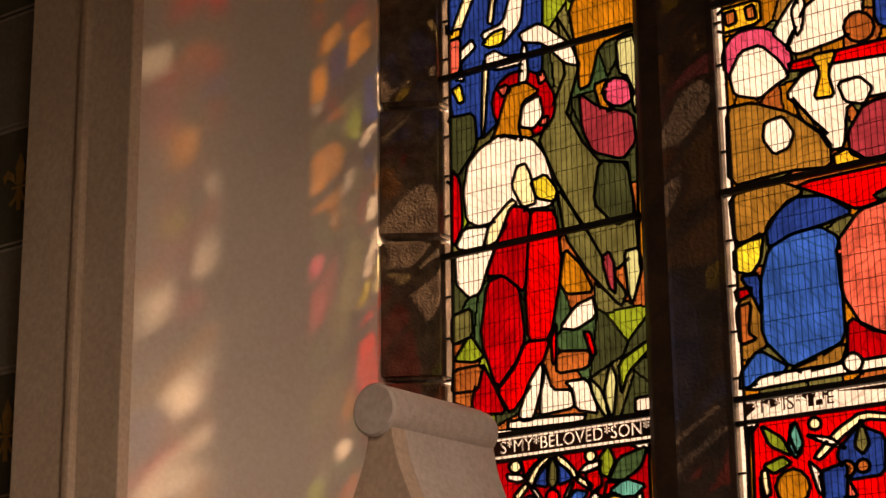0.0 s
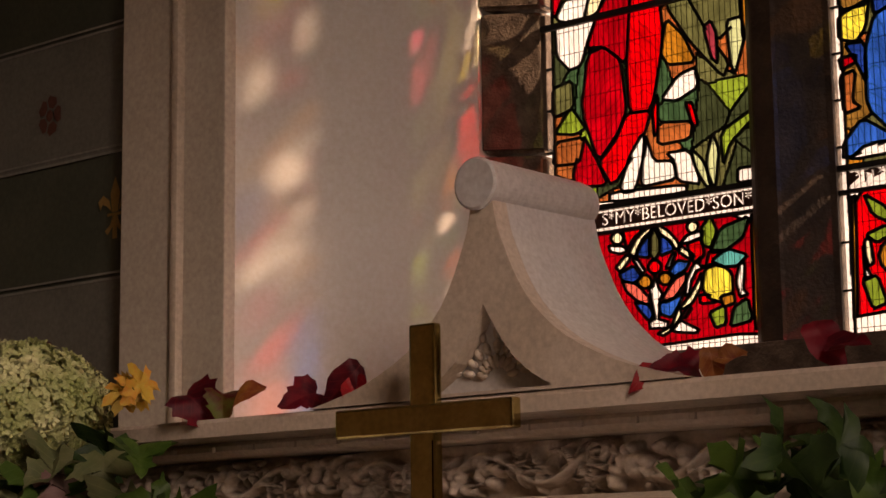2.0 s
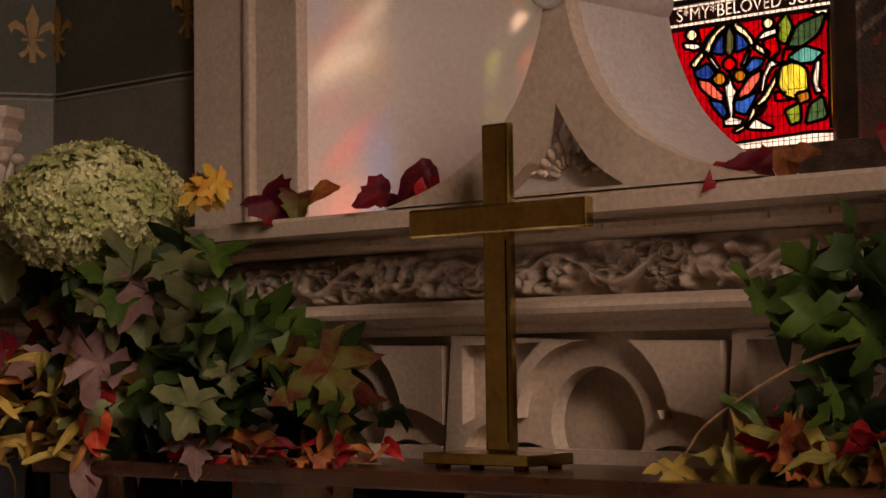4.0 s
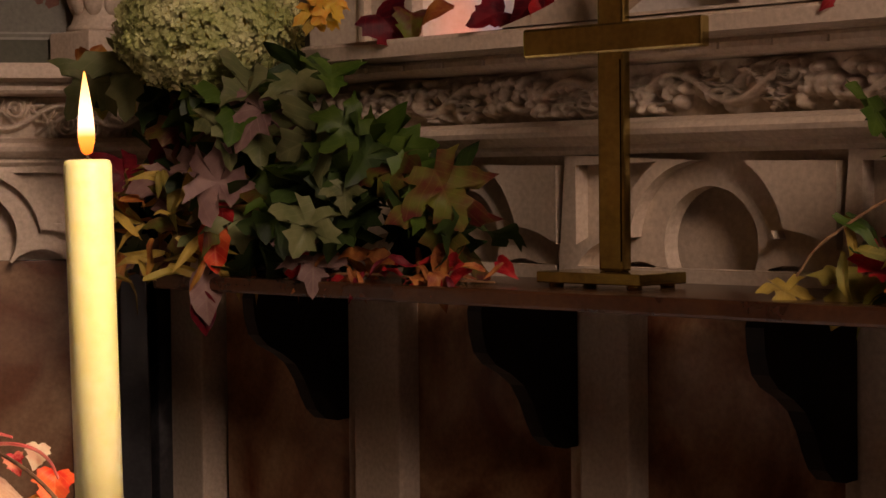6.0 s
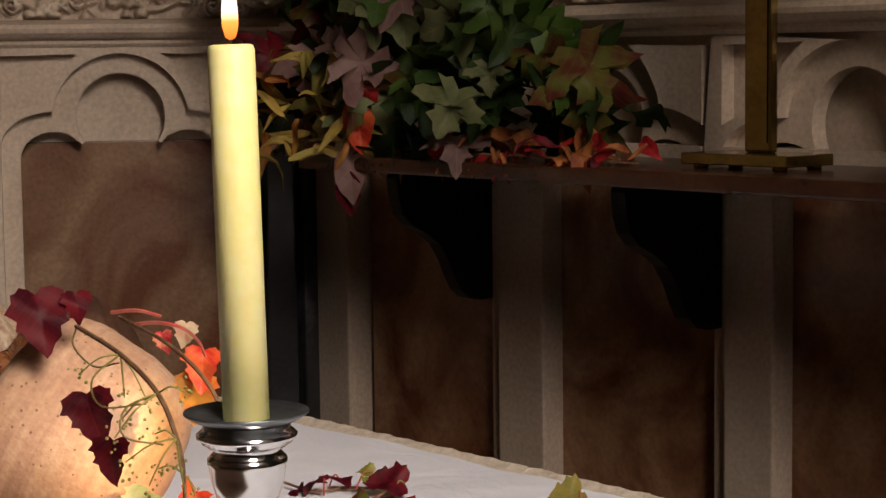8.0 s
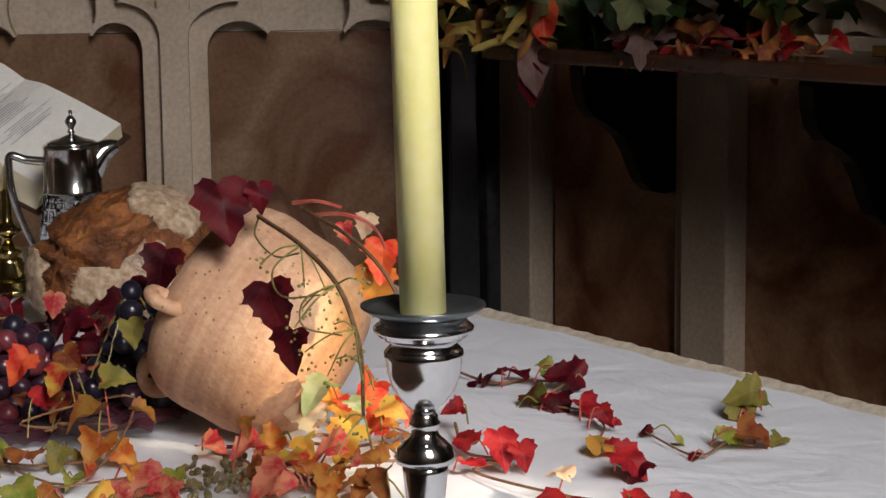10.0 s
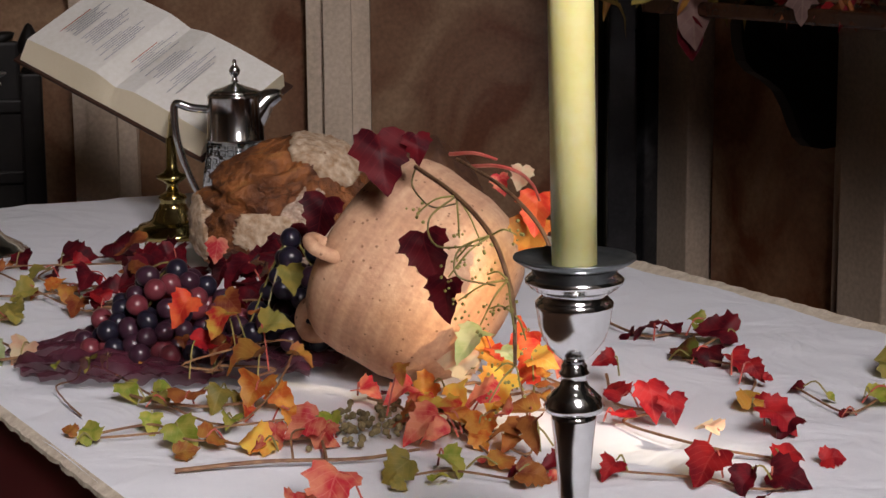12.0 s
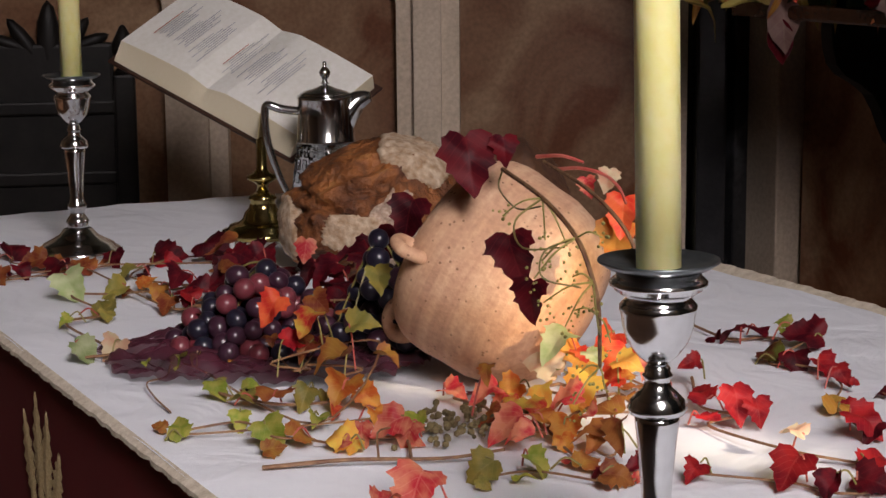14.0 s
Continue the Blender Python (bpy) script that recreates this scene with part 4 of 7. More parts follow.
def leaded_light(root, x0, width, z_lo, z_hi, pieces, bars, gap, y=3.35):
    step = 0.0035
    xs = np.arange(0, width, step) + step / 2
    zs = np.arange(z_lo, z_hi, step) + step / 2
    X, Z = np.meshgrid(xs, zs)
    label = np.zeros(X.shape, int)
    polys = []
    for k, (c, pts) in enumerate(pieces):
        pts = [(a / 100, 2 + b / 100) for a, b in pts]
        pts = pts if len(pts) > 11 or k == 0 else smooth_outline(pts)
        polys.append(pts)
        label[inside(pts, X, Z)] = k + 1
    edge = len(pieces) + 1
    label[X < 0.019] = edge                       # white border strip
    label[(Z > gap[0]) & (Z < gap[1])] = 0        # room for the inscription
    colours = {k + 1: c for k, (c, p) in enumerate(pieces)}
    colours[edge] = "white"
    # the ground is cut up into small irregular quarries of kindred colours
    rg = random.Random(len(pieces))
    base = label == 1
    seeds = [(rg.uniform(0, width), rg.uniform(z_lo, z_hi)) for s in range(95)]
    near = np.argmin(np.stack([(X - a) ** 2 * 1.6 + (Z - b) ** 2 for a, b in seeds]), 0)
    kin = {"moss": ("moss", "deepgreen", "moss", "olive", "rust", "leaf", "moss"), "amber": ("amber", "bronze", "rust", "amber", "olive")}[pieces[0][0]]
    label[base] = edge + 1 + near[base]
    for s in range(len(seeds)):
        colours[edge + 1 + s] = rg.choice(kin)
    split = base[:-1, :-1] & ((base[1:, :-1] & (near[:-1, :-1] != near[1:, :-1])) | (base[:-1, 1:] & (near[:-1, :-1] != near[:-1, 1:])))
    quarry = bmesh.new()
    for j, i in zip(*np.nonzero(split)):
        quarry.faces.new([quarry.verts.new((x0 + xs[i] + a, y - 0.0024, zs[j] + b)) for a, b in ((-0.0014, -0.0014), (0.0042, -0.0014), (0.0042, 0.0042), (-0.0014, 0.0042))])
    tagged(part("quarry_came", quarry, LEAD, root), kind="stuff")
    drawn = label.copy()
    drawn[base] = 1
    for k in sorted(set(label.ravel()) - {0}):
        bm = bmesh.new()
        m = label == k
        for j in np.nonzero(m.any(1))[0]:
            row = np.concatenate([[0], m[j].astype(np.int8), [0]])
            d = np.diff(row)
            for a, b in zip(np.nonzero(d == 1)[0], np.nonzero(d == -1)[0]):
                xa, xb = x0 + a * step, x0 + b * step
                za, zb = z_lo + j * step, z_lo + (j + 1) * step
                bm.faces.new([bm.verts.new(p) for p in ((xa, y, za), (xb, y, za), (xb, y, zb), (xa, y, zb))])
        part("glass_piece", bm, GLASS[colours[k]], root)
    # lead cames along the outlines that are not covered by a later piece
    bm = bmesh.new()
    for k, pts in enumerate(polys):
        n = len(pts)
        for i in range(n):
            a, b = Vector(pts[i]), Vector(pts[(i + 1) % n])
            m = max(1, int((b - a).length / 0.01))
            for q in range(m):
                p, r = a.lerp(b, q / m), a.lerp(b, (q + 1) / m)
                c = (p + r) / 2
                if not (0.012 < c.x < width and z_lo < c.y < z_hi) or gap[0] < c.y < gap[1]:
                    continue
                i0 = min(int(c.x / step), drawn.shape[1] - 1), min(int((c.y - z_lo) / step), drawn.shape[0] - 1)
                if drawn[i0[1], i0[0]] > k + 1:
                    d = (r - p).normalized()
                    nn = Vector((-d.y, d.x)) * 0.006
                    e1, e2 = c + nn, c - nn
                    l1 = drawn[min(max(int((e1.y - z_lo) / step), 0), drawn.shape[0] - 1), min(max(int(e1.x / step), 0), drawn.shape[1] - 1)]
                    l2 = drawn[min(max(int((e2.y - z_lo) / step), 0), drawn.shape[0] - 1), min(max(int(e2.x / step), 0), drawn.shape[1] - 1)]
                    if k + 1 not in (l1, l2):
                        continue
                d = (r - p).normalized()
                w = Vector((-d.y, d.x)) * (0.0032 if k else 0.002)
                p, r = p - d * 0.002, r + d * 0.002
                vs = [bm.verts.new((x0 + s.x, yy, s.y)) for yy in (y - 0.0022, y + 0.0022) for s in (p - w, r - w, r + w, p + w)]
                for f in ((0, 1, 2, 3), (7, 6, 5, 4), (0, 4, 5, 1), (2, 6, 7, 3)):
                    bm.faces.new([vs[t] for t in f])
    z = z_lo
    while z < z_hi:                               # joints of the border strip
        box(bm, x0, x0 + 0.019, y - 0.004, y + 0.004, z, z + 0.004)
        z += 0.095
    box(bm, x0 + 0.017, x0 + 0.023, y - 0.0024, y + 0.0024, z_lo, z_hi)
    tagged(part("lead_came", bm, LEAD, root, "dark lead cames"), kind="stuff")
    for z in bars:
        part("saddle_bar", boxed(x0, x0 + width, y - 0.022, y - 0.008, z - 0.007, z + 0.007, 0.003), LEAD, root, "dark iron saddle bar")


def inscription(root, text, x0, x1, z0, z1, tx, size, y=3.35):
    """Brown-painted strip with the letters left clear, over pale glass."""
    fc = bpy.data.curves.new("inscription_text", "FONT")
    fc.body, fc.size = text, size
    fo = new("inscription_text", fc)
    bpy.context.view_layer.update()
    src = fo.to_curve(bpy.context.evaluated_depsgraph_get())
    cu = bpy.data.curves.new("inscription_strip", "CURVE")
    cu.dimensions, cu.fill_mode, cu.resolution_u = "2D", "BOTH", 3
    for s in src.splines:
        t = cu.splines.new("BEZIER")
        t.bezier_points.add(len(s.bezier_points) - 1)
        for p, q in zip(s.bezier_points, t.bezier_points):
            q.handle_left_type = q.handle_right_type = "FREE"
            off = Vector((tx, z0 + (z1 - z0) * 0.26, 0))
            q.co, q.handle_left, q.handle_right = p.co + off, p.handle_left + off, p.handle_right + off
        t.use_cyclic_u = True
    m = (z1 - z0) * 0.14
    r = cu.splines.new("POLY")
    r.points.add(3)
    for p, c in zip(r.points, ((x0 + 0.022, z0 + m), (x1 - 0.004, z0 + m), (x1 - 0.004, z1 - m), (x0 + 0.022, z1 - m))):
        p.co = (*c, 0, 1)
    r.use_cyclic_u = True
    co = new("inscription_strip", cu)
    bpy.context.view_layer.update()
    me = bpy.data.meshes.new_from_object(co.evaluated_get(bpy.context.evaluated_depsgraph_get()))
    bm = bmesh.new()
    bm.from_mesh(me)
    bm.transform(Matrix.Translation((0, y - 0.003, 0)) @ Matrix.Rotation(radians(90), 4, "X"))
    for o in (fo, co):
        bpy.data.objects.remove(o)
    part("inscription", bm, PAINT_BROWN, root, "brown inscription strip with pale clear letters")
    part("inscription_glass", boxed(x0, x1, y, y + 0.003, z0, z1), GLASS["flesh"], root)
    bm = boxed(x0, x1, y - 0.006, y + 0.006, z0 - 0.008, z0)
    box(bm, x0, x1, y - 0.006, y + 0.006, z1, z1 + 0.012)
    part("strip_came", bm, LEAD, root)


win = thing("window_1", "tall stained glass chancel window of coloured leaded lights", "window", kind="structure")
leaded_light(win, -2.515, 0.523, 2.035, 3.75, left_light_glass(), (3.218, 2.792, 3.62), (2.315, 2.374))
leaded_light(win, -1.803, 0.523, 2.035, 3.75, right_light_glass(), (3.212, 2.800, 3.62), (2.325, 2.374))
inscription(win, "S*MY*BELOVED*SON*", -2.515, -1.992, 2.320, 2.366, -2.372, 0.038)
inscription(win, "*IT*IS*THE", -1.803, -1.28, 2.330, 2.368, -1.765, 0.038)
bm = bmesh.new()
sect = [(-1.992, 3.336), (-1.953, 3.284), (-1.946, 3.280), (-1.902, 3.280), (-1.896, 3.285), (-1.815, 3.334), (-1.803, 3.338), (-1.803, 3.364), (-1.992, 3.364)]
ends = [[bm.verts.new((x, y, z)) for x, y in sect] for z in (1.9, 4.6)]
for k in range(len(sect)):
    bm.faces.new((ends[0][k], ends[0][(k + 1) % len(sect)], ends[1][(k + 1) % len(sect)], ends[1][k]))
for e in ends:
    bm.faces.new(e)
bmesh.ops.recalc_face_normals(bm, faces=bm.faces)
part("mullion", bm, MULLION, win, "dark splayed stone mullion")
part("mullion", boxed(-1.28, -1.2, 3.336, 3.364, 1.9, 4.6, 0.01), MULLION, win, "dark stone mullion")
# wire guard outside the glass
bm = bmesh.new()
for xa, xb in ((-2.515, -1.992), (-1.803, -1.28)):
    x = xa + 0.008
    while x < xb:
        box(bm, x - 0.0007, x + 0.0007, 3.372, 3.3734, 2.035, 3.75)
        x += 0.0135
    z = 2.06
    while z < 3.75:
        box(bm, xa, xb, 3.3736, 3.375, z - 0.0007, z + 0.0007)
        z += 0.052
tagged(part("wire_guard", bm, LEAD, win, "fine wire guard behind the glass"), kind="stuff")
# unseen narrow lancet added in the side wall; its pale leaded glass patterns the altar's sun
lancet = thing("added_lancet", "unseen side lancet added to tint sun on the altar, pale and amber leaded glass", "window", kind="structure")
for k, (ta, tb) in enumerate((("ice", "cream"), ("cream", "ice"), ("ice", "flesh"), ("yellow", "ice"), ("flesh", "white"), ("cream", "gold"), ("white", "cream"), ("yellow", "flesh"))):
    z, mid_y = 2.92 + 0.066 * k, 2.54 - 0.02 * (k % 2)
    for tint, ya, yb in ((ta, 2.432, mid_y - 0.003), (tb, mid_y + 0.003, 2.668)):
        bm = bmesh.new()
        bm.faces.new([bm.verts.new((RW + 0.15, y, zz)) for y, zz in ((ya, z), (yb, z), (yb, z + 0.062), (ya, z + 0.062))])
        part("pane", bm, GLASS[tint], lancet)
    part("came", boxed(RW + 0.146, RW + 0.154, 2.43, 2.67, z - 0.004, z), LEAD, lancet)
part("window_sill", boxed(-2.64, -1.16, 3.24, 3.39, 1.88, 2.035, 0.01), GRANITE, win)
# the upper lights: small quarries of mixed colours between cames
rng = random.Random(14)
for xa, z in ((-2.515, 3.43), (-1.803, 3.235)):
    up = bmesh.new()
    while z < 4.58:
        h = rng.uniform(0.05, 0.10)
        x = xa + 0.004
        while x < xa + 0.5:
            w = min(rng.uniform(0.045, 0.11), xa + 0.523 - x)
            tint = rng.choice(("moss", "ruby", "blue", "olive", "amber", "bronze", "plum", "deepgreen", "rust", "moss", "gold", "yellow", "flesh", "scarlet"))
            part("glass_piece", boxed(x, x + w - 0.004, 3.3545, 3.3565, z, min(z + h, 4.6) - 0.004), GLASS[tint], win)
            box(up, x + w - 0.005, x + w + 0.001, 3.3535, 3.3575, z, min(z + h, 4.6))
            x += w
        box(up, xa, xa + 0.523, 3.3532, 3.3578, z - 0.005, z + 0.001)
        z += h
    tagged(part("lead_came", up, LEAD, win, "dark lead cames"), kind="stuff")
# stone blocks of the jambs
rng = random.Random(2)
for s, xa, xb in ((1, -2.632, -2.512), (-1, -1.168, -1.288)):
    z = 1.9
    while z < 4.6:
        h = rng.uniform(0.27, 0.34)
        bm = bmesh.new()
        j = rng.uniform(-0.004, 0.004)
        pts = ((xa, 3.252 + j), (xb, 3.335 + j), (xb, 3.385), (xa, 3.385))
        lo = [bm.verts.new((x, y, z + 0.004)) for x, y in pts]
        hi = [bm.verts.new((x, y, z + h - 0.004)) for x, y in pts]
        for i in range(4):
            bm.faces.new((lo[i], lo[(i + 1) % 4], hi[(i + 1) % 4], hi[i]))
        bm.faces.new(lo[::-1]); bm.faces.new(hi)
        bmesh.ops.recalc_face_normals(bm, faces=bm.faces)
        bmesh.ops.bevel(bm, geom=bm.edges[:], offset=0.008, segments=2, affect="EDGES")
        part("stone_block", bm, GRANITE, win)
        z += h

# ---------------------------------------------------------------- altar
AX0, AX1, AY0, AY1, AZ = -3.95, -0.72, 0.672, 1.93, 1.0
alt = thing("altar", "large altar table hung with a dark red frontal", "altar")
part("altar_body", boxed(AX0 + 0.03, AX1 - 0.03, AY0 + 0.02, AY1 - 0.03, 0.0, AZ - 0.012), DARK_WOOD, alt)
part("frontal", boxed(AX0 + 0.03, AX1 - 0.03, AY0 + 0.004, AY0 + 0.018, 0.05, AZ - 0.014), RED_CLOTH, alt, "dark red fabric frontal")


def altar_cloth():
    root = thing("altar_cloth", "white linen altar cloth with a frayed scalloped hem", "altar cloth")
    nx, ny = 220, 90
    bm = bmesh.new()
    grid = []
    for j in range(ny + 1):
        row = []
        for i in range(nx + 1):
            x, y = AX0 + (AX1 - AX0) * i / nx, AY0 + (AY1 - AY0) * j / ny
            z = AZ + 0.004 * noise.noise((x * 2.2, y * 2.8, 0)) + 0.0030 * noise.noise((x * 9, y * 7, 3)) + 0.0065 * max(0, 0.35 - abs(noise.noise((x * 3.1 + y * 2, y * 4, 9)))) ** 1.0
            row.append(bm.verts.new((x, y, z)))
        grid.append(row)
    for j in range(ny):
        for i in range(nx):
            bm.faces.new((grid[j][i], grid[j][i + 1], grid[j + 1][i + 1], grid[j + 1][i]))
    part("cloth_top", bm, LINEN, root, smooth=True)
    rng = random.Random(4)
    for k, y in enumerate((AY0, AY1)):
        s = -1 if k == 0 else 1
        bm = bmesh.new()
        a = b = None
        n = 420
        for i in range(n + 1):
            x = AX0 + (AX1 - AX0) * i / n
            sc = 0.0016 * abs(math.sin(i * math.pi / 7)) + 0.0012 * noise.noise((x * 30, y, 0)) + rng.uniform(0, 0.0012)
            p = bm.verts.new((x, y - s * 0.004, AZ + 0.004) if k == 0 else (x, y - 0.022, AZ - 0.004))
            q = bm.verts.new((x, y + s * (0.006 + sc), AZ - 0.002) if k == 0 else (x, y + 0.003 + 3 * sc, AZ + 0.008))
            r = bm.verts.new((x, y + s * (0.007 + sc), AZ - 0.006 - sc) if k == 0 else (x, y + 0.007 + 3 * sc, AZ - 0.004))
            if a:
                bm.faces.new((a, p, q, b)); bm.faces.new((b, q, r, c))
            a, b, c = p, q, r
        part("hem", bm, HEM, root, "frayed fawn hem")
    return root


altar_cloth()


# ---------------------------------------------------------------- candles
def candlestick(m, label):
    root = thing("candlestick", label, "candlestick", "altar candlesticks", at=m)
    part("foot", turned([(0.0, 0.0), (0.078, 0.0), (0.080, 0.004), (0.076, 0.010), (0.070, 0.012), (0.066, 0.018), (0.050, 0.026), (0.036, 0.034), (0.026, 0.046), (0.0, 0.047)], 48), SILVER, root, smooth=True)
    stem = [(0.0, 0.044), (0.022, 0.046), (0.019, 0.052), (0.022, 0.058), (0.018, 0.066), (0.013, 0.072), (0.013, 0.078), (0.017, 0.084), (0.018, 0.090), (0.014, 0.097), (0.0135, 0.105), (0.016, 0.14), (0.019, 0.17), (0.0215, 0.190), (0.0215, 0.196)]
    part("stem", turned([(r * (0.9 if z > 0.1 else 1.0), z) for r, z in stem] + [(0.0, 0.197)], 32), SILVER, root, smooth=True)
    knop = [(0.0, 0.195), (0.024, 0.197), (0.0265, 0.202), (0.024, 0.206), (0.024, 0.209), (0.018, 0.215), (0.0125, 0.220), (0.011, 0.225), (0.0115, 0.228), (0.0135, 0.231), (0.011, 0.234), (0.0115, 0.237), (0.0085, 0.241), (0.0, 0.242)]
    part("knop", turned(knop, 32), SILVER, root, smooth=True)
    cup = [(0.0, 0.240), (0.010, 0.242), (0.017, 0.248), (0.024, 0.260), (0.028, 0.274), (0.0295, 0.287), (0.0305, 0.289), (0.0305, 0.293), (0.029, 0.295), (0.027, 0.300), (0.033, 0.303), (0.0335, 0.305), (0.038, 0.3065), (0.0385, 0.309), (0.042, 0.3105), (0.0425, 0.3135), (0.040, 0.316), (0.037, 0.318), (0.0365, 0.322), (0.0, 0.323)]
    cup = [(r * (1.1 if 0.25 < z < 0.30 else 1.0), z) for r, z in cup]
    part("cup", turned(cup, 40), SILVER, root, smooth=True)
    pan = [(0.0, 0.321), (0.030, 0.322), (0.045, 0.326), (0.0525, 0.331), (0.0525, 0.333), (0.044, 0.329), (0.028, 0.3255), (0.0, 0.325)]
    part("drip_pan", turned(pan, 48), DULL, root, "dull pewter drip pan", smooth=True)
    return root


DULL = surface("dull_pewter", (0.16, 0.18, 0.19), (0.26, 0.28, 0.29), 40, 0.35, 0.9, bump=0.05)


def flame_mat():
    m, nt, b = node_mat("flame")
    N, K = nt.nodes, nt.links.new
    tc = N.new("ShaderNodeTexCoord"); sp = N.new("ShaderNodeSeparateXYZ"); r = N.new("ShaderNodeValToRGB")
    K(tc.outputs["Generated"], sp.inputs[0]); K(sp.outputs[2], r.inputs[0])
    e = r.color_ramp.elements
    e[0].color, e[0].position = (0.9, 0.12, 0.02, 1), 0.0
    e[1].color, e[1].position = (1.0, 0.45, 0.10, 1), 1.0
    for pos, c in ((0.22, (0.9, 0.26, 0.06, 1)), (0.4, (1.0, 0.9, 0.72, 1)), (0.75, (1.0, 0.75, 0.35, 1))):
        q = e.new(pos); q.color = c
    em = N.new("ShaderNodeEmission"); em.inputs[1].default_value = 1.35
    K(r.outputs[0], em.inputs[0]); K(em.outputs[0], N["Material Output"].inputs[0])
    return m


FLAME = flame_mat()
WICK = surface("wick", (0.01, 0.008, 0.006), (0.03, 0.02, 0.015), 80, 0.9)


def candle(m, label, lit=True):
    root = thing("candle", label, "candle", "altar candles", at=m)
    h = 0.310
    part("wax", turned([(0.0, 0.0), (0.0195, 0.0), (0.0195, h - 0.004), (0.0182, h), (0.015, h + 0.001), (0.008, h - 0.003), (0.0, h - 0.004)], 40), WAX, root, smooth=True)
    part("wick", tube(spline([(0, 0, h - 0.006), (0.0005, 0, h + 0.004), (0.002, 0.001, h + 0.011)], 4), 0.0013, 0.0008), WICK, root)
    if lit:
        part("flame", turned([(0.0, h + 0.004), (0.0045, h + 0.007), (0.0068, h + 0.016), (0.0070, h + 0.024), (0.0056, h + 0.042), (0.0032, h + 0.058), (0.001, h + 0.070), (0.0, h + 0.073)], 16), FLAME, root, "burning candle flame", smooth=True)
    return root


C1 = Matrix.Translation((-1.318, 0.886, AZ + 0.003))
C2 = Matrix.Translation((-3.415, 0.974, AZ + 0.003))
candlestick(C1, "turned silver candlestick standing on the altar cloth")
candlestick(C2, "turned silver candlestick at the far end of the altar")
candle(C1 @ Matrix.Translation((0, 0, 0.326)) @ pose(0, 0, 0, 0.8, -0.7, 0), "lit cream wax candle in a silver candlestick")
candle(C2 @ Matrix.Translation((0, 0, 0.326)), "cream wax candle at the far end of the altar")

# ---------------------------------------------------------------- leaves
def leaf_mat(name, c1, c2, vein=(0.4, 0.3, 0.12), rough=0.52, trans=0.35):
    m, nt, b = node_mat("leaf_" + name)
    N, K = nt.nodes, nt.links.new
    tc = N.new("ShaderNodeTexCoord"); oi = N.new("ShaderNodeObjectInfo")
    add = N.new("ShaderNodeVectorMath"); K(tc.outputs["Object"], add.inputs[0]); K(oi.outputs["Location"], add.inputs[1])
    n1 = N.new("ShaderNodeTexNoise"); n1.inputs["Scale"].default_value = 2.2; n1.inputs["Detail"].default_value = 5
    K(add.outputs[0], n1.inputs["Vector"])
    r = N.new("ShaderNodeValToRGB"); e = r.color_ramp.elements
    e[0].position, e[1].position = 0.38, 0.62
    e[0].color, e[1].color = (*c1, 1), (*c2, 1)
    K(n1.outputs["Fac"], r.inputs[0])
    hs = N.new("ShaderNodeHueSaturation"); mr = N.new("ShaderNodeMapRange"); mr.inputs[3].default_value, mr.inputs[4].default_value = 0.7, 1.25
    K(oi.outputs["Random"], mr.inputs[0]); K(mr.outputs[0], hs.inputs["Value"]); K(r.outputs[0], hs.inputs["Color"])
    sp = N.new("ShaderNodeSeparateXYZ"); K(tc.outputs["Object"], sp.inputs[0])
    ab = N.new("ShaderNodeMath"); ab.operation = "ABSOLUTE"; K(sp.outputs[0], ab.inputs[0])
    # side veins as slanting bands, midrib as a narrow line
    sl = N.new("ShaderNodeMath"); sl.operation = "SUBTRACT"; K(sp.outputs[1], sl.inputs[0]); K(ab.outputs[0], sl.inputs[1])
    fr = N.new("ShaderNodeMath"); fr.operation = "PINGPONG"; fr.inputs[1].default_value = 0.09; K(sl.outputs[0], fr.inputs[0])
    lt = N.new("ShaderNodeMath"); lt.operation = "LESS_THAN"; lt.inputs[1].default_value = 0.010; K(fr.outputs[0], lt.inputs[0])
    l2 = N.new("ShaderNodeMath"); l2.operation = "LESS_THAN"; l2.inputs[1].default_value = 0.016; K(ab.outputs[0], l2.inputs[0])
    mxx = N.new("ShaderNodeMath"); mxx.operation = "MAXIMUM"; K(lt.outputs[0], mxx.inputs[0]); K(l2.outputs[0], mxx.inputs[1])
    sc = N.new("ShaderNodeMath"); sc.operation = "MULTIPLY"; sc.inputs[1].default_value = 0.22; K(mxx.outputs[0], sc.inputs[0])
    mix = N.new("ShaderNodeMix"); mix.data_type = "RGBA"; mix.inputs[7].default_value = (*vein, 1)
    K(sc.outputs[0], mix.inputs[0]); K(hs.outputs[0], mix.inputs[6])
    K(mix.outputs[2], b.inputs["Base Color"])
    b.inputs["Roughness"].default_value = rough
    b.inputs["Specular IOR Level"].default_value = 0.22
    tl = N.new("ShaderNodeBsdfTranslucent"); K(mix.outputs[2], tl.inputs[0])
    ms = N.new("ShaderNodeMixShader"); ms.inputs[0].default_value = trans
    K(b.outputs[0], ms.inputs[1]); K(tl.outputs[0], ms.inputs[2]); K(ms.outputs[0], N["Material Output"].inputs[0])
    return m


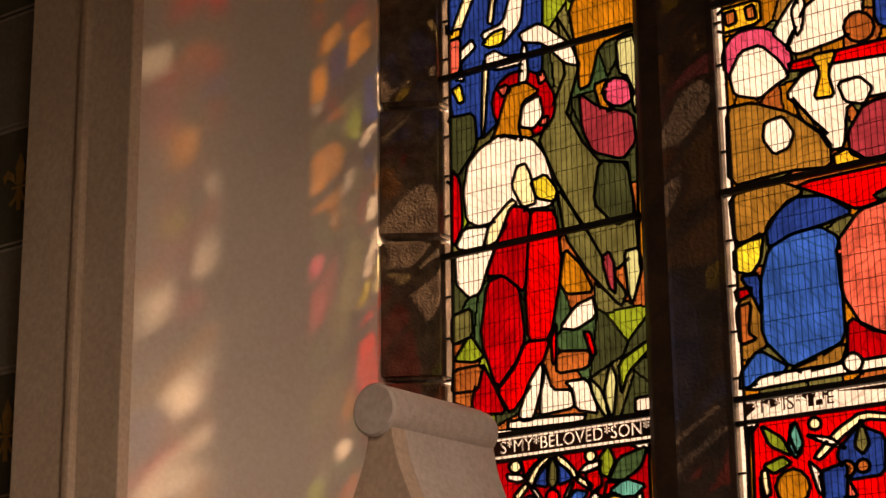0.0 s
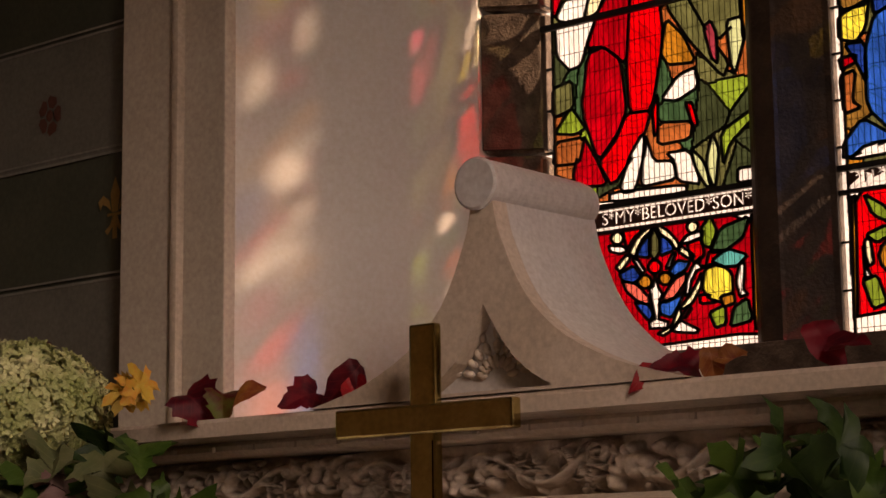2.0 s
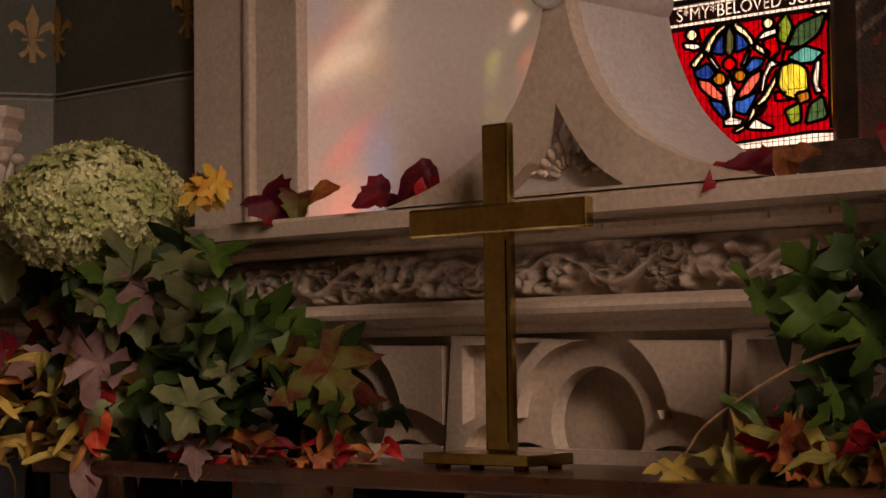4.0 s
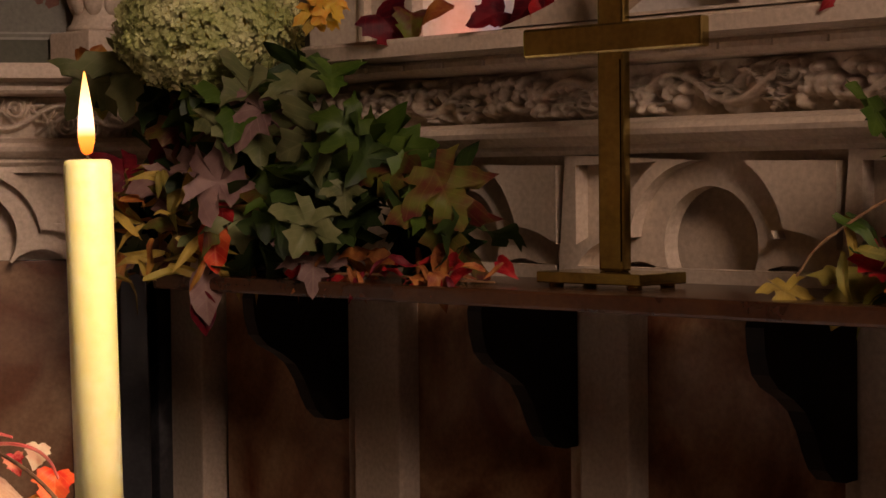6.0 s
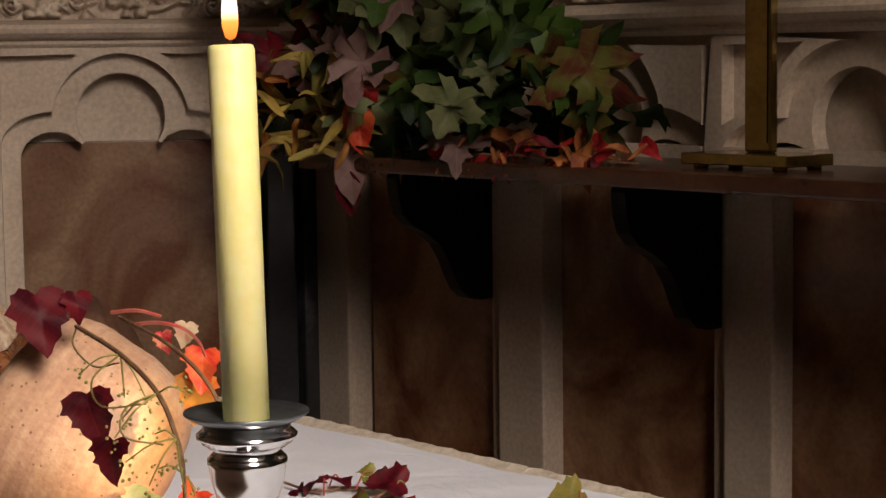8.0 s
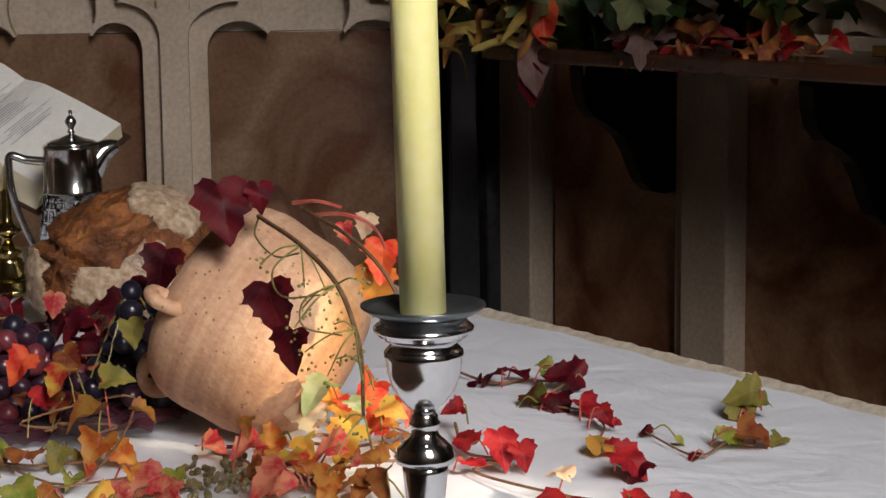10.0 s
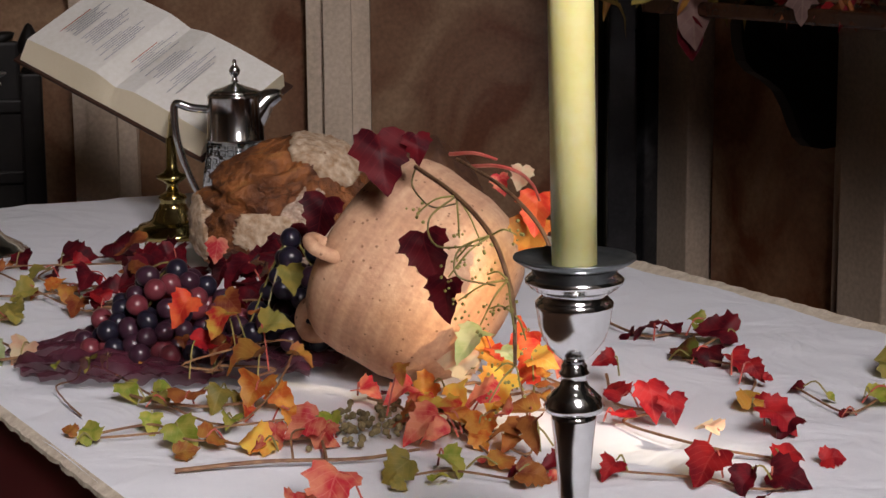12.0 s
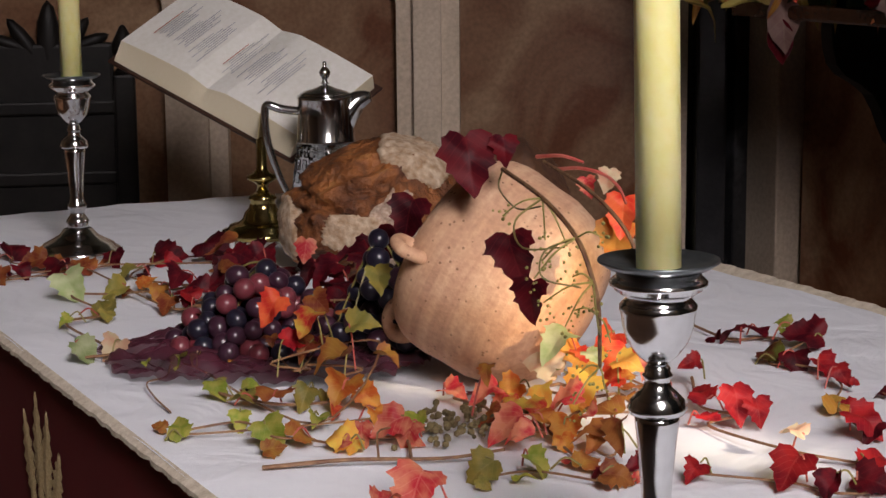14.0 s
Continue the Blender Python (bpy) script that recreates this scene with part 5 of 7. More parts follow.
LEAF = {k: leaf_mat(k, a, b, v) for k, a, b, v in (
    ("wine", (0.055, 0.003, 0.008), (0.16, 0.008, 0.014), (0.22, 0.025, 0.028)), ("wineolive", (0.10, 0.015, 0.012), (0.10, 0.11, 0.02), (0.2, 0.12, 0.04)),
    ("lime", (0.20, 0.26, 0.03), (0.40, 0.36, 0.08), (0.4, 0.42, 0.12)), ("crimson", (0.22, 0.006, 0.014), (0.46, 0.022, 0.024), (0.5, 0.10, 0.08)),
    ("yellow", (0.70, 0.46, 0.08), (0.72, 0.32, 0.06), (0.7, 0.5, 0.2)), ("cream", (0.62, 0.50, 0.32), (0.62, 0.36, 0.24), (0.65, 0.5, 0.35)),
    ("orange", (0.50, 0.10, 0.02), (0.66, 0.30, 0.06), (0.6, 0.3, 0.1)), ("scarlet", (0.55, 0.03, 0.02), (0.70, 0.12, 0.04), (0.7, 0.25, 0.1)),
    ("amber", (0.42, 0.20, 0.04), (0.34, 0.10, 0.03), (0.5, 0.3, 0.1)), ("pinkred", (0.60, 0.035, 0.05), (0.78, 0.28, 0.16), (0.8, 0.36, 0.26)),
    ("rust", (0.20, 0.035, 0.016), (0.36, 0.13, 0.035), (0.4, 0.18, 0.08)), ("sage", (0.30, 0.38, 0.16), (0.46, 0.50, 0.28), (0.5, 0.5, 0.3)),
    ("redyellow", (0.60, 0.03, 0.03), (0.72, 0.48, 0.08), (0.7, 0.3, 0.1)), ("olive", (0.22, 0.20, 0.05), (0.34, 0.26, 0.06), (0.4, 0.3, 0.1)),
    ("darkgreen", (0.012, 0.030, 0.008), (0.026, 0.052, 0.012), (0.05, 0.075, 0.022)), ("midgreen", (0.028, 0.066, 0.010), (0.052, 0.095, 0.016), (0.09, 0.125, 0.035)),
    ("palegreen", (0.095, 0.115, 0.045), (0.15, 0.155, 0.07), (0.21, 0.20, 0.10)), ("mauve", (0.17, 0.09, 0.08), (0.24, 0.14, 0.12), (0.3, 0.2, 0.15)),
    ("straw", (0.36, 0.24, 0.06), (0.50, 0.34, 0.08), (0.5, 0.4, 0.15)))}
STEM = surface("vine_stem", (0.16, 0.07, 0.035), (0.28, 0.15, 0.07), 60, 0.6, bump=0.3)
RED_STEM = surface("red_stalk", (0.42, 0.06, 0.05), (0.5, 0.14, 0.10), 30, 0.45)
GREEN_STEM = surface("green_stalk", (0.18, 0.16, 0.05), (0.28, 0.22, 0.07), 30, 0.5)

HALF = {"ivy": [(0.10, -0.09), (0.24, -0.10), (0.34, -0.02), (0.45, 0.03), (0.43, 0.14), (0.51, 0.27), (0.40, 0.32), (0.35, 0.41), (0.38, 0.52), (0.28, 0.58), (0.25, 0.70), (0.15, 0.79), (0.08, 0.91)],
        "maple": [(0.06, -0.06), (0.22, -0.18), (0.34, -0.10), (0.50, -0.10), (0.38, 0.02), (0.31, 0.09), (0.46, 0.18), (0.62, 0.26), (0.66, 0.38), (0.80, 0.50), (0.58, 0.50), (0.48, 0.56), (0.36, 0.46), (0.27, 0.43), (0.25, 0.56), (0.34, 0.70), (0.18, 0.76), (0.12, 0.92)],
        "ovate": [(0.10, -0.02), (0.22, 0.08), (0.28, 0.22), (0.30, 0.38), (0.26, 0.56), (0.18, 0.74), (0.09, 0.88)],
        "lance": [(0.04, 0.0), (0.08, 0.15), (0.10, 0.35), (0.08, 0.6), (0.045, 0.82)]}
leaf_meshes = {}


def leaf_mesh(kind, colour, variant):
    key = (kind, colour, variant)
    if key in leaf_meshes:
        return leaf_meshes[key]
    rg = random.Random(hash_of(kind) * 31 + variant)
    h = HALF[kind]
    rim = [(0.0, 0.0)] + [(x * rg.uniform(0.9, 1.1), y + rg.uniform(-0.02, 0.02)) for x, y in h] + [(rg.uniform(-0.03, 0.03), 1.0)]
    rim += [(-x * rg.uniform(0.88, 1.1), y + rg.uniform(-0.02, 0.02)) for x, y in h[::-1]]
    fold, curl, wave, ph = rg.uniform(0.05, 0.75), rg.uniform(-0.1, 1.05), rg.uniform(0.05, 0.12), rg.uniform(0, 6)
    bend = rg.uniform(-0.3, 0.3)
    c = (0.0, 0.34)

    def z(x, y):
        return fold * abs(x) - curl * (y - 0.25) ** 2 + wave * math.sin(7 * y + 5 * x + ph) + bend * x * y
    bm = bmesh.new()
    vc = bm.verts.new((*c, z(*c)))
    rings = []
    for f in (0.35, 0.7, 1.0):
        rings.append([bm.verts.new((c[0] + (x - c[0]) * f, c[1] + (y - c[1]) * f, z(c[0] + (x - c[0]) * f, c[1] + (y - c[1]) * f))) for x, y in rim])
    n = len(rim)
    for i in range(n):
        j = (i + 1) % n
        bm.faces.new((vc, rings[0][i], rings[0][j]))
        for a, b in zip(rings, rings[1:]):
            bm.faces.new((a[i], b[i], b[j], a[j]))
    me = bpy.data.meshes.new("leaf")
    bm.to_mesh(me); bm.free()
    me.materials.append(LEAF[colour])
    me.polygons.foreach_set("use_smooth", [True] * len(me.polygons))
    leaf_meshes[key] = me
    return me


def hash_of(s):
    return sum(ord(ch) * (i + 3) for i, ch in enumerate(s))


def put_leaf(root, kind, colour, place, size, facing, tip, rg, name="leaf"):
    """A leaf at place whose upper side faces one way and whose tip points another."""
    n = Vector(facing).normalized()
    t = Vector(tip)
    t = (t - n * t.dot(n)).normalized()
    m = Matrix((t.cross(n), t, n)).transposed().to_4x4()
    ob = new(name, leaf_mesh(kind, colour, rg.randrange(6)))
    ob.parent = root
    ob.matrix_basis = Matrix.Translation(Vector(place) - t * size * 0.4) @ m @ Matrix.Scale(size, 4)
    return ob


VIEW = Vector((0.86, -0.47, 0.2))      # from the altar towards the nave


def garland(rows, label, seed, kind="ivy", stem=True, grow=1.15, fill=0.5):
    rg = random.Random(seed)
    root = thing("vine_garland", label, "vine", "autumn vine garlands on the altar")
    pts = []
    for x, y, z, s, c in rows:
        p = Vector((x, y, AZ + z))
        f = VIEW * rg.uniform(0.2, 1.1) + Vector((rg.uniform(-0.5, 0.5), rg.uniform(-0.5, 0.5), rg.uniform(0.4, 1.2)))
        tip = Vector((rg.uniform(-0.8, 0.8), rg.uniform(-0.8, 0.8), rg.uniform(-1.0, 0.1)))
        if z > 0.11:
            f, tip = VIEW + Vector((rg.gauss(0, 0.25), rg.gauss(0, 0.25), rg.gauss(0.2, 0.2))), Vector((rg.gauss(0, 0.4), rg.gauss(0, 0.4), -1))
        leaf = put_leaf(root, kind, c, p, s * grow, f, tip, rg)
        pts.append(p)
        if z > 0.11:
            continue
        if rg.random() < fill:
            q = p + Vector((rg.gauss(0, 0.03), rg.gauss(0, 0.03), -min(0.008, z * 0.4)))
            put_leaf(root, kind, rg.choice((c, rows[rg.randrange(len(rows))][4])), q, s * rg.uniform(0.5, 0.85), f + Vector((rg.gauss(0, 0.5), rg.gauss(0, 0.5), 0.3)), tip + Vector((rg.gauss(0, 0.7), rg.gauss(0, 0.7), 0)), rg)
        a = leaf.matrix_basis.translation
        b = Vector((a.x + rg.uniform(-0.03, 0.03), a.y + rg.uniform(-0.03, 0.03), AZ + max(0.006, z * 0.4)))
        part("stalk", tube(spline([a, (a + b) / 2 + Vector((0, 0, 0.012)), b], 3), 0.0011, 0.0013, 5), RED_STEM if rg.random() < 0.6 else GREEN_STEM, root)
    if stem:
        chain = [pts[0]]
        rest = pts[1:]
        while rest:
            rest.sort(key=lambda q: (q - chain[-1]).length)
            chain.append(rest.pop(0))
        chain = [Vector((p.x, p.y, AZ + 0.007 + 0.4 * max(0, p.z - AZ - 0.02) + rg.uniform(0, 0.008))) for p in chain]
        part("stem", tube(spline(chain, 6), 0.0022, 0.0014, 6), STEM, root, "thin brown woody stem")
    return root

VINE_BACK = [
    (-2.339, 1.601, 0.018, 0.035, "wine"),
    (-2.210, 1.593, 0.018, 0.046, "wine"),
    (-2.203, 1.644, 0.018, 0.034, "wine"),
    (-2.114, 1.657, 0.030, 0.053, "wine"),
    (-2.153, 1.647, 0.040, 0.023, "lime"),
    (-2.072, 1.563, 0.018, 0.040, "wineolive"),
    (-2.021, 1.572, 0.018, 0.041, "wine"),
    (-1.976, 1.586, 0.018, 0.037, "crimson"),
    (-1.897, 1.551, 0.030, 0.027, "crimson"),
    (-1.822, 1.483, 0.018, 0.044, "yellow"),
    (-1.706, 1.433, 0.030, 0.046, "crimson"),
]
VINE_RIGHT = [
    (-2.014, 1.396, 0.040, 0.026, "crimson"),
    (-1.904, 1.335, 0.030, 0.039, "crimson"),
    (-1.828, 1.336, 0.035, 0.045, "crimson"),
    (-1.835, 1.300, 0.018, 0.032, "crimson"),
    (-1.677, 1.308, 0.040, 0.029, "cream"),
    (-1.593, 1.241, 0.025, 0.050, "crimson"),
    (-1.602, 1.365, 0.018, 0.038, "crimson"),
    (-1.535, 1.307, 0.018, 0.040, "wine"),
    (-1.662, 1.162, 0.018, 0.028, "crimson"),
    (-1.544, 1.257, 0.018, 0.034, "wine"),
]
CLUSTER = [
    (-1.998, 1.193, 0.080, 0.040, "orange"),
    (-1.960, 1.203, 0.070, 0.047, "yellow"),
    (-1.955, 1.243, 0.070, 0.046, "scarlet"),
    (-1.891, 1.226, 0.050, 0.039, "amber"),
    (-1.909, 1.165, 0.050, 0.050, "yellow"),
    (-1.852, 1.158, 0.045, 0.043, "amber"),
    (-1.896, 1.133, 0.050, 0.044, "pinkred"),
    (-1.811, 1.121, 0.030, 0.042, "rust"),
    (-1.871, 1.118, 0.018, 0.038, "orange"),
    (-1.768, 1.127, 0.040, 0.039, "rust"),
    (-1.995, 1.158, 0.070, 0.044, "cream"),
    (-1.989, 1.175, 0.100, 0.047, "sage"),
    (-2.089, 1.199, 0.100, 0.037, "sage"),
    (-1.995, 1.253, 0.090, 0.040, "scarlet"),
    (-1.914, 1.232, 0.080, 0.035, "yellow"),
    (-1.972, 1.299, 0.060, 0.036, "pinkred"),
]
CLUSTER_FRONT = [
    (-1.929, 1.097, 0.035, 0.044, "redyellow"),
    (-1.896, 1.055, 0.030, 0.046, "pinkred"),
    (-2.007, 1.084, 0.040, 0.037, "pinkred"),
    (-2.103, 1.088, 0.018, 0.034, "pinkred"),
    (-1.774, 0.954, 0.018, 0.039, "olive"),
    (-1.764, 1.019, 0.018, 0.034, "lime"),
    (-1.756, 1.082, 0.018, 0.032, "amber"),
    (-1.685, 1.075, 0.018, 0.035, "rust"),
    (-2.074, 1.153, 0.018, 0.037, "orange"),
    (-1.962, 1.068, 0.018, 0.035, "rust"),
    (-1.892, 1.104, 0.030, 0.034, "orange"),
    (-1.714, 1.121, 0.018, 0.026, "wine"),
]
VINE_FRONT = [
    (-1.707, 0.840, 0.030, 0.060, "pinkred"),
    (-1.954, 0.927, 0.030, 0.043, "pinkred"),
    (-1.943, 0.945, 0.018, 0.035, "pinkred"),
    (-2.130, 0.979, 0.018, 0.033, "orange"),
    (-1.970, 0.868, 0.018, 0.038, "yellow"),
    (-2.011, 0.840, 0.018, 0.037, "amber"),
    (-2.027, 0.805, 0.018, 0.041, "lime"),
    (-2.105, 0.795, 0.018, 0.027, "lime"),
    (-2.104, 0.717, 0.018, 0.032, "lime"),
    (-2.042, 0.949, 0.018, 0.028, "orange"),
    (-1.969, 0.897, 0.018, 0.031, "pinkred"),
]
VINE_GRAPE = [
    (-2.264, 0.825, 0.018, 0.033, "lime"),
    (-2.207, 0.838, 0.018, 0.034, "olive"),
    (-2.175, 0.872, 0.030, 0.046, "rust"),
    (-2.169, 0.908, 0.018, 0.035, "olive"),
    (-2.140, 0.947, 0.030, 0.048, "orange"),
    (-2.189, 0.957, 0.060, 0.047, "amber"),
    (-2.192, 0.999, 0.100, 0.037, "olive"),
    (-2.228, 1.041, 0.150, 0.034, "olive"),
    (-2.265, 0.954, 0.060, 0.038, "rust"),
    (-2.242, 0.945, 0.100, 0.043, "redyellow"),
    (-2.251, 0.897, 0.120, 0.041, "scarlet"),
    (-2.393, 0.815, 0.030, 0.026, "lime"),
    (-2.397, 0.841, 0.030, 0.022, "lime"),
    (-2.065, 0.880, 0.018, 0.028, "lime"),
]
VINE_LEFT = [
    (-2.555, 0.732, 0.018, 0.041, "sage"),
    (-2.552, 0.773, 0.018, 0.038, "cream"),
    (-2.979, 0.834, 0.030, 0.056, "sage"),
    (-2.832, 0.848, 0.018, 0.040, "olive"),
    (-2.969, 0.907, 0.018, 0.038, "olive"),
    (-2.773, 0.766, 0.018, 0.021, "lime"),
    (-3.224, 1.086, 0.018, 0.058, "wine"),
    (-3.175, 1.155, 0.030, 0.063, "wine"),
    (-3.103, 1.192, 0.040, 0.062, "wine"),
    (-3.407, 0.845, 0.018, 0.053, "wine"),
    (-3.290, 0.856, 0.018, 0.047, "rust"),
    (-3.102, 0.973, 0.018, 0.043, "olive"),
    (-2.946, 1.021, 0.030, 0.028, "crimson"),
]
VINE_FAR = [
    (-2.912, 0.960, 0.018, 0.032, "amber"),
    (-2.805, 0.940, 0.018, 0.036, "rust"),
    (-3.240, 0.991, 0.018, 0.037, "wine"),
    (-3.201, 0.872, 0.018, 0.046, "wine"),
    (-3.203, 0.923, 0.018, 0.040, "rust"),
    (-3.172, 0.766, 0.018, 0.040, "rust"),
    (-3.204, 0.813, 0.018, 0.034, "wine"),
    (-2.806, 0.992, 0.040, 0.040, "wine"),
    (-2.870, 1.063, 0.050, 0.046, "rust"),
    (-3.000, 0.970, 0.018, 0.029, "orange"),
]
VINE_MID = [
    (-2.909, 1.097, 0.050, 0.049, "wine"),
    (-2.736, 1.109, 0.070, 0.050, "wine"),
    (-2.488, 0.965, 0.090, 0.037, "crimson"),
    (-2.508, 0.899, 0.060, 0.039, "rust"),
    (-2.701, 1.211, 0.090, 0.054, "wine"),
    (-2.439, 1.076, 0.100, 0.042, "wine"),
    (-2.343, 1.004, 0.100, 0.036, "rust"),
    (-2.730, 1.016, 0.060, 0.044, "wine"),
    (-2.265, 0.934, 0.070, 0.035, "crimson"),
    (-2.591, 1.195, 0.100, 0.054, "wine"),
    (-2.606, 1.126, 0.090, 0.047, "wine"),
    (-2.772, 0.961, 0.040, 0.039, "crimson"),
    (-2.907, 1.147, 0.060, 0.047, "wine"),
]
VINE_JAR = [
    (-2.079, 1.100, 0.318, 0.084, "wine"),
    (-2.059, 1.140, 0.334, 0.040, "wine"),
    (-1.756, 0.985, 0.260, 0.060, "wine"),
    (-1.693, 0.970, 0.226, 0.047, "wine"),
    (-2.466, 1.200, 0.187, 0.070, "wine"),
    (-2.572, 1.220, 0.127, 0.057, "wine"),
    (-2.722, 1.240, 0.090, 0.054, "wine"),
    (-1.886, 1.020, 0.099, 0.026, "amber"),
    (-2.366, 1.160, 0.131, 0.035, "amber"),
    (-1.908, 1.220, 0.267, 0.054, "scarlet"),
    (-1.923, 1.220, 0.232, 0.058, "orange"),
    (-2.628, 1.103, 0.120, 0.040, "pinkred"),
    (-2.073, 1.300, 0.282, 0.034, "cream"),
    (-2.123, 1.300, 0.267, 0.030, "pinkred"),
]
STEM_JAR = [
    (-1.972, 1.090, 0.322, 0.007, "x"),
    (-1.753, 1.020, 0.321, 0.006, "x"),
    (-1.647, 1.000, 0.295, 0.006, "x"),
    (-1.613, 1.000, 0.254, 0.006, "x"),
    (-1.634, 1.020, 0.212, 0.006, "x"),
    (-1.730, 1.080, 0.130, 0.006, "x"),
]
STEM_RED = [
    (-1.895, 1.120, 0.329, 0.007, "x"),
    (-1.854, 1.130, 0.334, 0.007, "x"),
    (-1.836, 1.150, 0.327, 0.007, "x"),
    (-1.853, 1.180, 0.308, 0.007, "x"),
    (-1.869, 1.200, 0.286, 0.007, "x"),
]

garland(VINE_BACK, "trailing vine with dark red leaves on the white cloth", 11)
garland(VINE_RIGHT, "trailing vine with crimson leaves beside the candlestick", 12)
garland(CLUSTER, "dense tuft of orange and yellow vine leaves by the jar", 13, fill=0.95)
garland(CLUSTER_FRONT, "tuft of pink and rust vine leaves on the cloth", 14, fill=0.9)
garland(VINE_FRONT, "vine with pink and yellow-green leaves along the cloth", 15)
garland(VINE_GRAPE, "vine with amber and green leaves round the grapes", 16)
garland(VINE_LEFT, "vine with dark red and pale green leaves by the candlestick", 17)
garland(VINE_FAR, "dark red and rust vine leaves on the white cloth", 18)
garland(VINE_MID, "wine-red vine leaves lying among the grapes", 23, fill=0.6)
rl = random.Random(61)
garland([(rl.uniform(-2.95, -2.42), rl.uniform(0.98, 1.26), rl.uniform(0.02, 0.09), rl.uniform(0.036, 0.055), rl.choice(("wine", "wine", "wine", "rust"))) for k in range(15)], "tangled dark red vine leaves between bread and grapes", 24, stem=False)
VINE_EDGE = [
    (-1.863, 1.758, 0.018, 0.044, "olive"),
    (-1.729, 1.658, 0.018, 0.048, "rust"),
    (-1.746, 1.631, 0.018, 0.034, "lime"),
    (-1.857, 1.762, 0.035, 0.046, "olive"),
    (-1.727, 1.558, 0.010, 0.018, "wine"),
    (-1.848, 1.579, 0.012, 0.020, "wine"),
]
garland(VINE_EDGE, "end of a vine with olive and green leaves", 26, fill=0.3)
jv = garland(VINE_JAR, "vine with wine-red leaves draped over the clay jar", 19, stem=False, grow=0.98)
part("stem", tube(spline([(x, y, AZ + z) for x, y, z, s, c in STEM_JAR], 6), 0.0030, 0.0022, 6), STEM, jv)
part("stem", tube(spline([(x + 0.03, y + 0.04, AZ + z + 0.01) for x, y, z, s, c in STEM_JAR], 6), 0.0024, 0.0018, 6), STEM, jv)
part("red_stalk", tube(spline([(x, y, AZ + z) for x, y, z, s, c in STEM_RED], 6), 0.0024, 0.0018, 6), RED_STEM, jv)
part("red_stalk", tube(spline([(x - 0.03, y - 0.01, AZ + z + 0.012) for x, y, z, s, c in STEM_RED[:3]], 6), 0.0026, 0.0018, 6), RED_STEM, jv)

# greenish flower sprays hanging from the stems over the jar
BUD = surface("green_bud", (0.24, 0.22, 0.06), (0.38, 0.33, 0.10), 50, 0.6)
rb = random.Random(31)
for k, i in enumerate((1, 2, 3, 4, 5)):
    x, y, z, s, c = STEM_JAR[i]
    a = Vector((x, y, AZ + z))
    for q in range(3):
        b = a + Vector((0.03, -0.02, 0)) * rb.uniform(-0.6, 1.2) + Vector((0.45, 0.89, 0)) * rb.uniform(-0.055, 0.03) + Vector((0, 0, rb.uniform(-0.05, 0.02)))
        bm = tube(spline([a, (a + b) / 2 + Vector((0.01, -0.006, 0.008)), b], 4), 0.0013, 0.0009, 5)
        for n in range(7):
            p = b + Vector((rb.gauss(0, 0.006), rb.gauss(0, 0.006), rb.gauss(0, 0.009)))
            bmesh.ops.create_icosphere(bm, subdivisions=1, radius=rb.uniform(0.0013, 0.0023), matrix=Matrix.Translation(p))
        part("bud_spray", bm, BUD, jv)
for k in range(4):
    x, y, z, s, c = STEM_JAR[k]
    x2, y2, z2, s2, c2 = STEM_JAR[k + 1]
    a, b = Vector((x, y, AZ + z)), Vector((x2, y2, AZ + z2))
    off = Vector((0.45, 0.89, 0)) * rb.uniform(-0.05, 0.02) + Vector((0.012, -0.008, rb.uniform(-0.04, 0.0)))
    part("tendril", tube(spline([a, a + off, (a + b) / 2 + off * 1.3, b + off * 0.4], 5), 0.0013, 0.0010, 5), GREEN_STEM, jv)

# dry twigs and seed heads on the cloth
rg = random.Random(77)
tw = thing("dry_twig", "dry broken brown twig lying on the cloth", "twig")
part("stem", tube(spline([(-1.93, 0.755, 1.008), (-1.90, 0.85, 1.012), (-1.86, 0.95, 1.010), (-1.84, 1.02, 1.016)], 5), 0.0028, 0.0018, 7), STEM, tw)
part("side_twig", tube(spline([(-1.885, 0.88, 1.012), (-1.93, 0.90, 1.03), (-1.95, 0.93, 1.028)], 4), 0.0016, 0.0010, 5), STEM, tw)
tw = thing("dry_tendril", "thin dry curling vine tendril on the cloth", "twig")
part("stem", tube(spline([(-2.22, 0.745, 1.006), (-2.30, 0.75, 1.008), (-2.36, 0.76, 1.012), (-2.40, 0.80, 1.007), (-2.46, 0.83, 1.010), (-2.44, 0.86, 1.006)], 5), 0.0014, 0.0008, 5), STEM, tw)
sd = thing("seed_heads", "pile of dry brown seed heads among the leaves", "seed heads", kind="stuff")
bm = bmesh.new()
for k in range(150):
    p = Vector((-1.985 + rg.gauss(0, 0.035), 1.035 + rg.gauss(0, 0.05), AZ + 0.008 + abs(rg.gauss(0, 0.007))))
    bmesh.ops.create_icosphere(bm, subdivisions=1, radius=rg.uniform(0.003, 0.0055), matrix=Matrix.Translation(p))
part("seeds", bm, surface("dry_seed", (0.10, 0.07, 0.03), (0.22, 0.17, 0.08), 60, 0.8, bump=0.3), sd)

# ---------------------------------------------------------------- clay jar lying on its side
CLAY = surface("pale_terracotta", (0.55, 0.30, 0.175), (0.64, 0.39, 0.25), 9, 0.75, bump=0.25, fine=120, c3=(0.52, 0.26, 0.14))


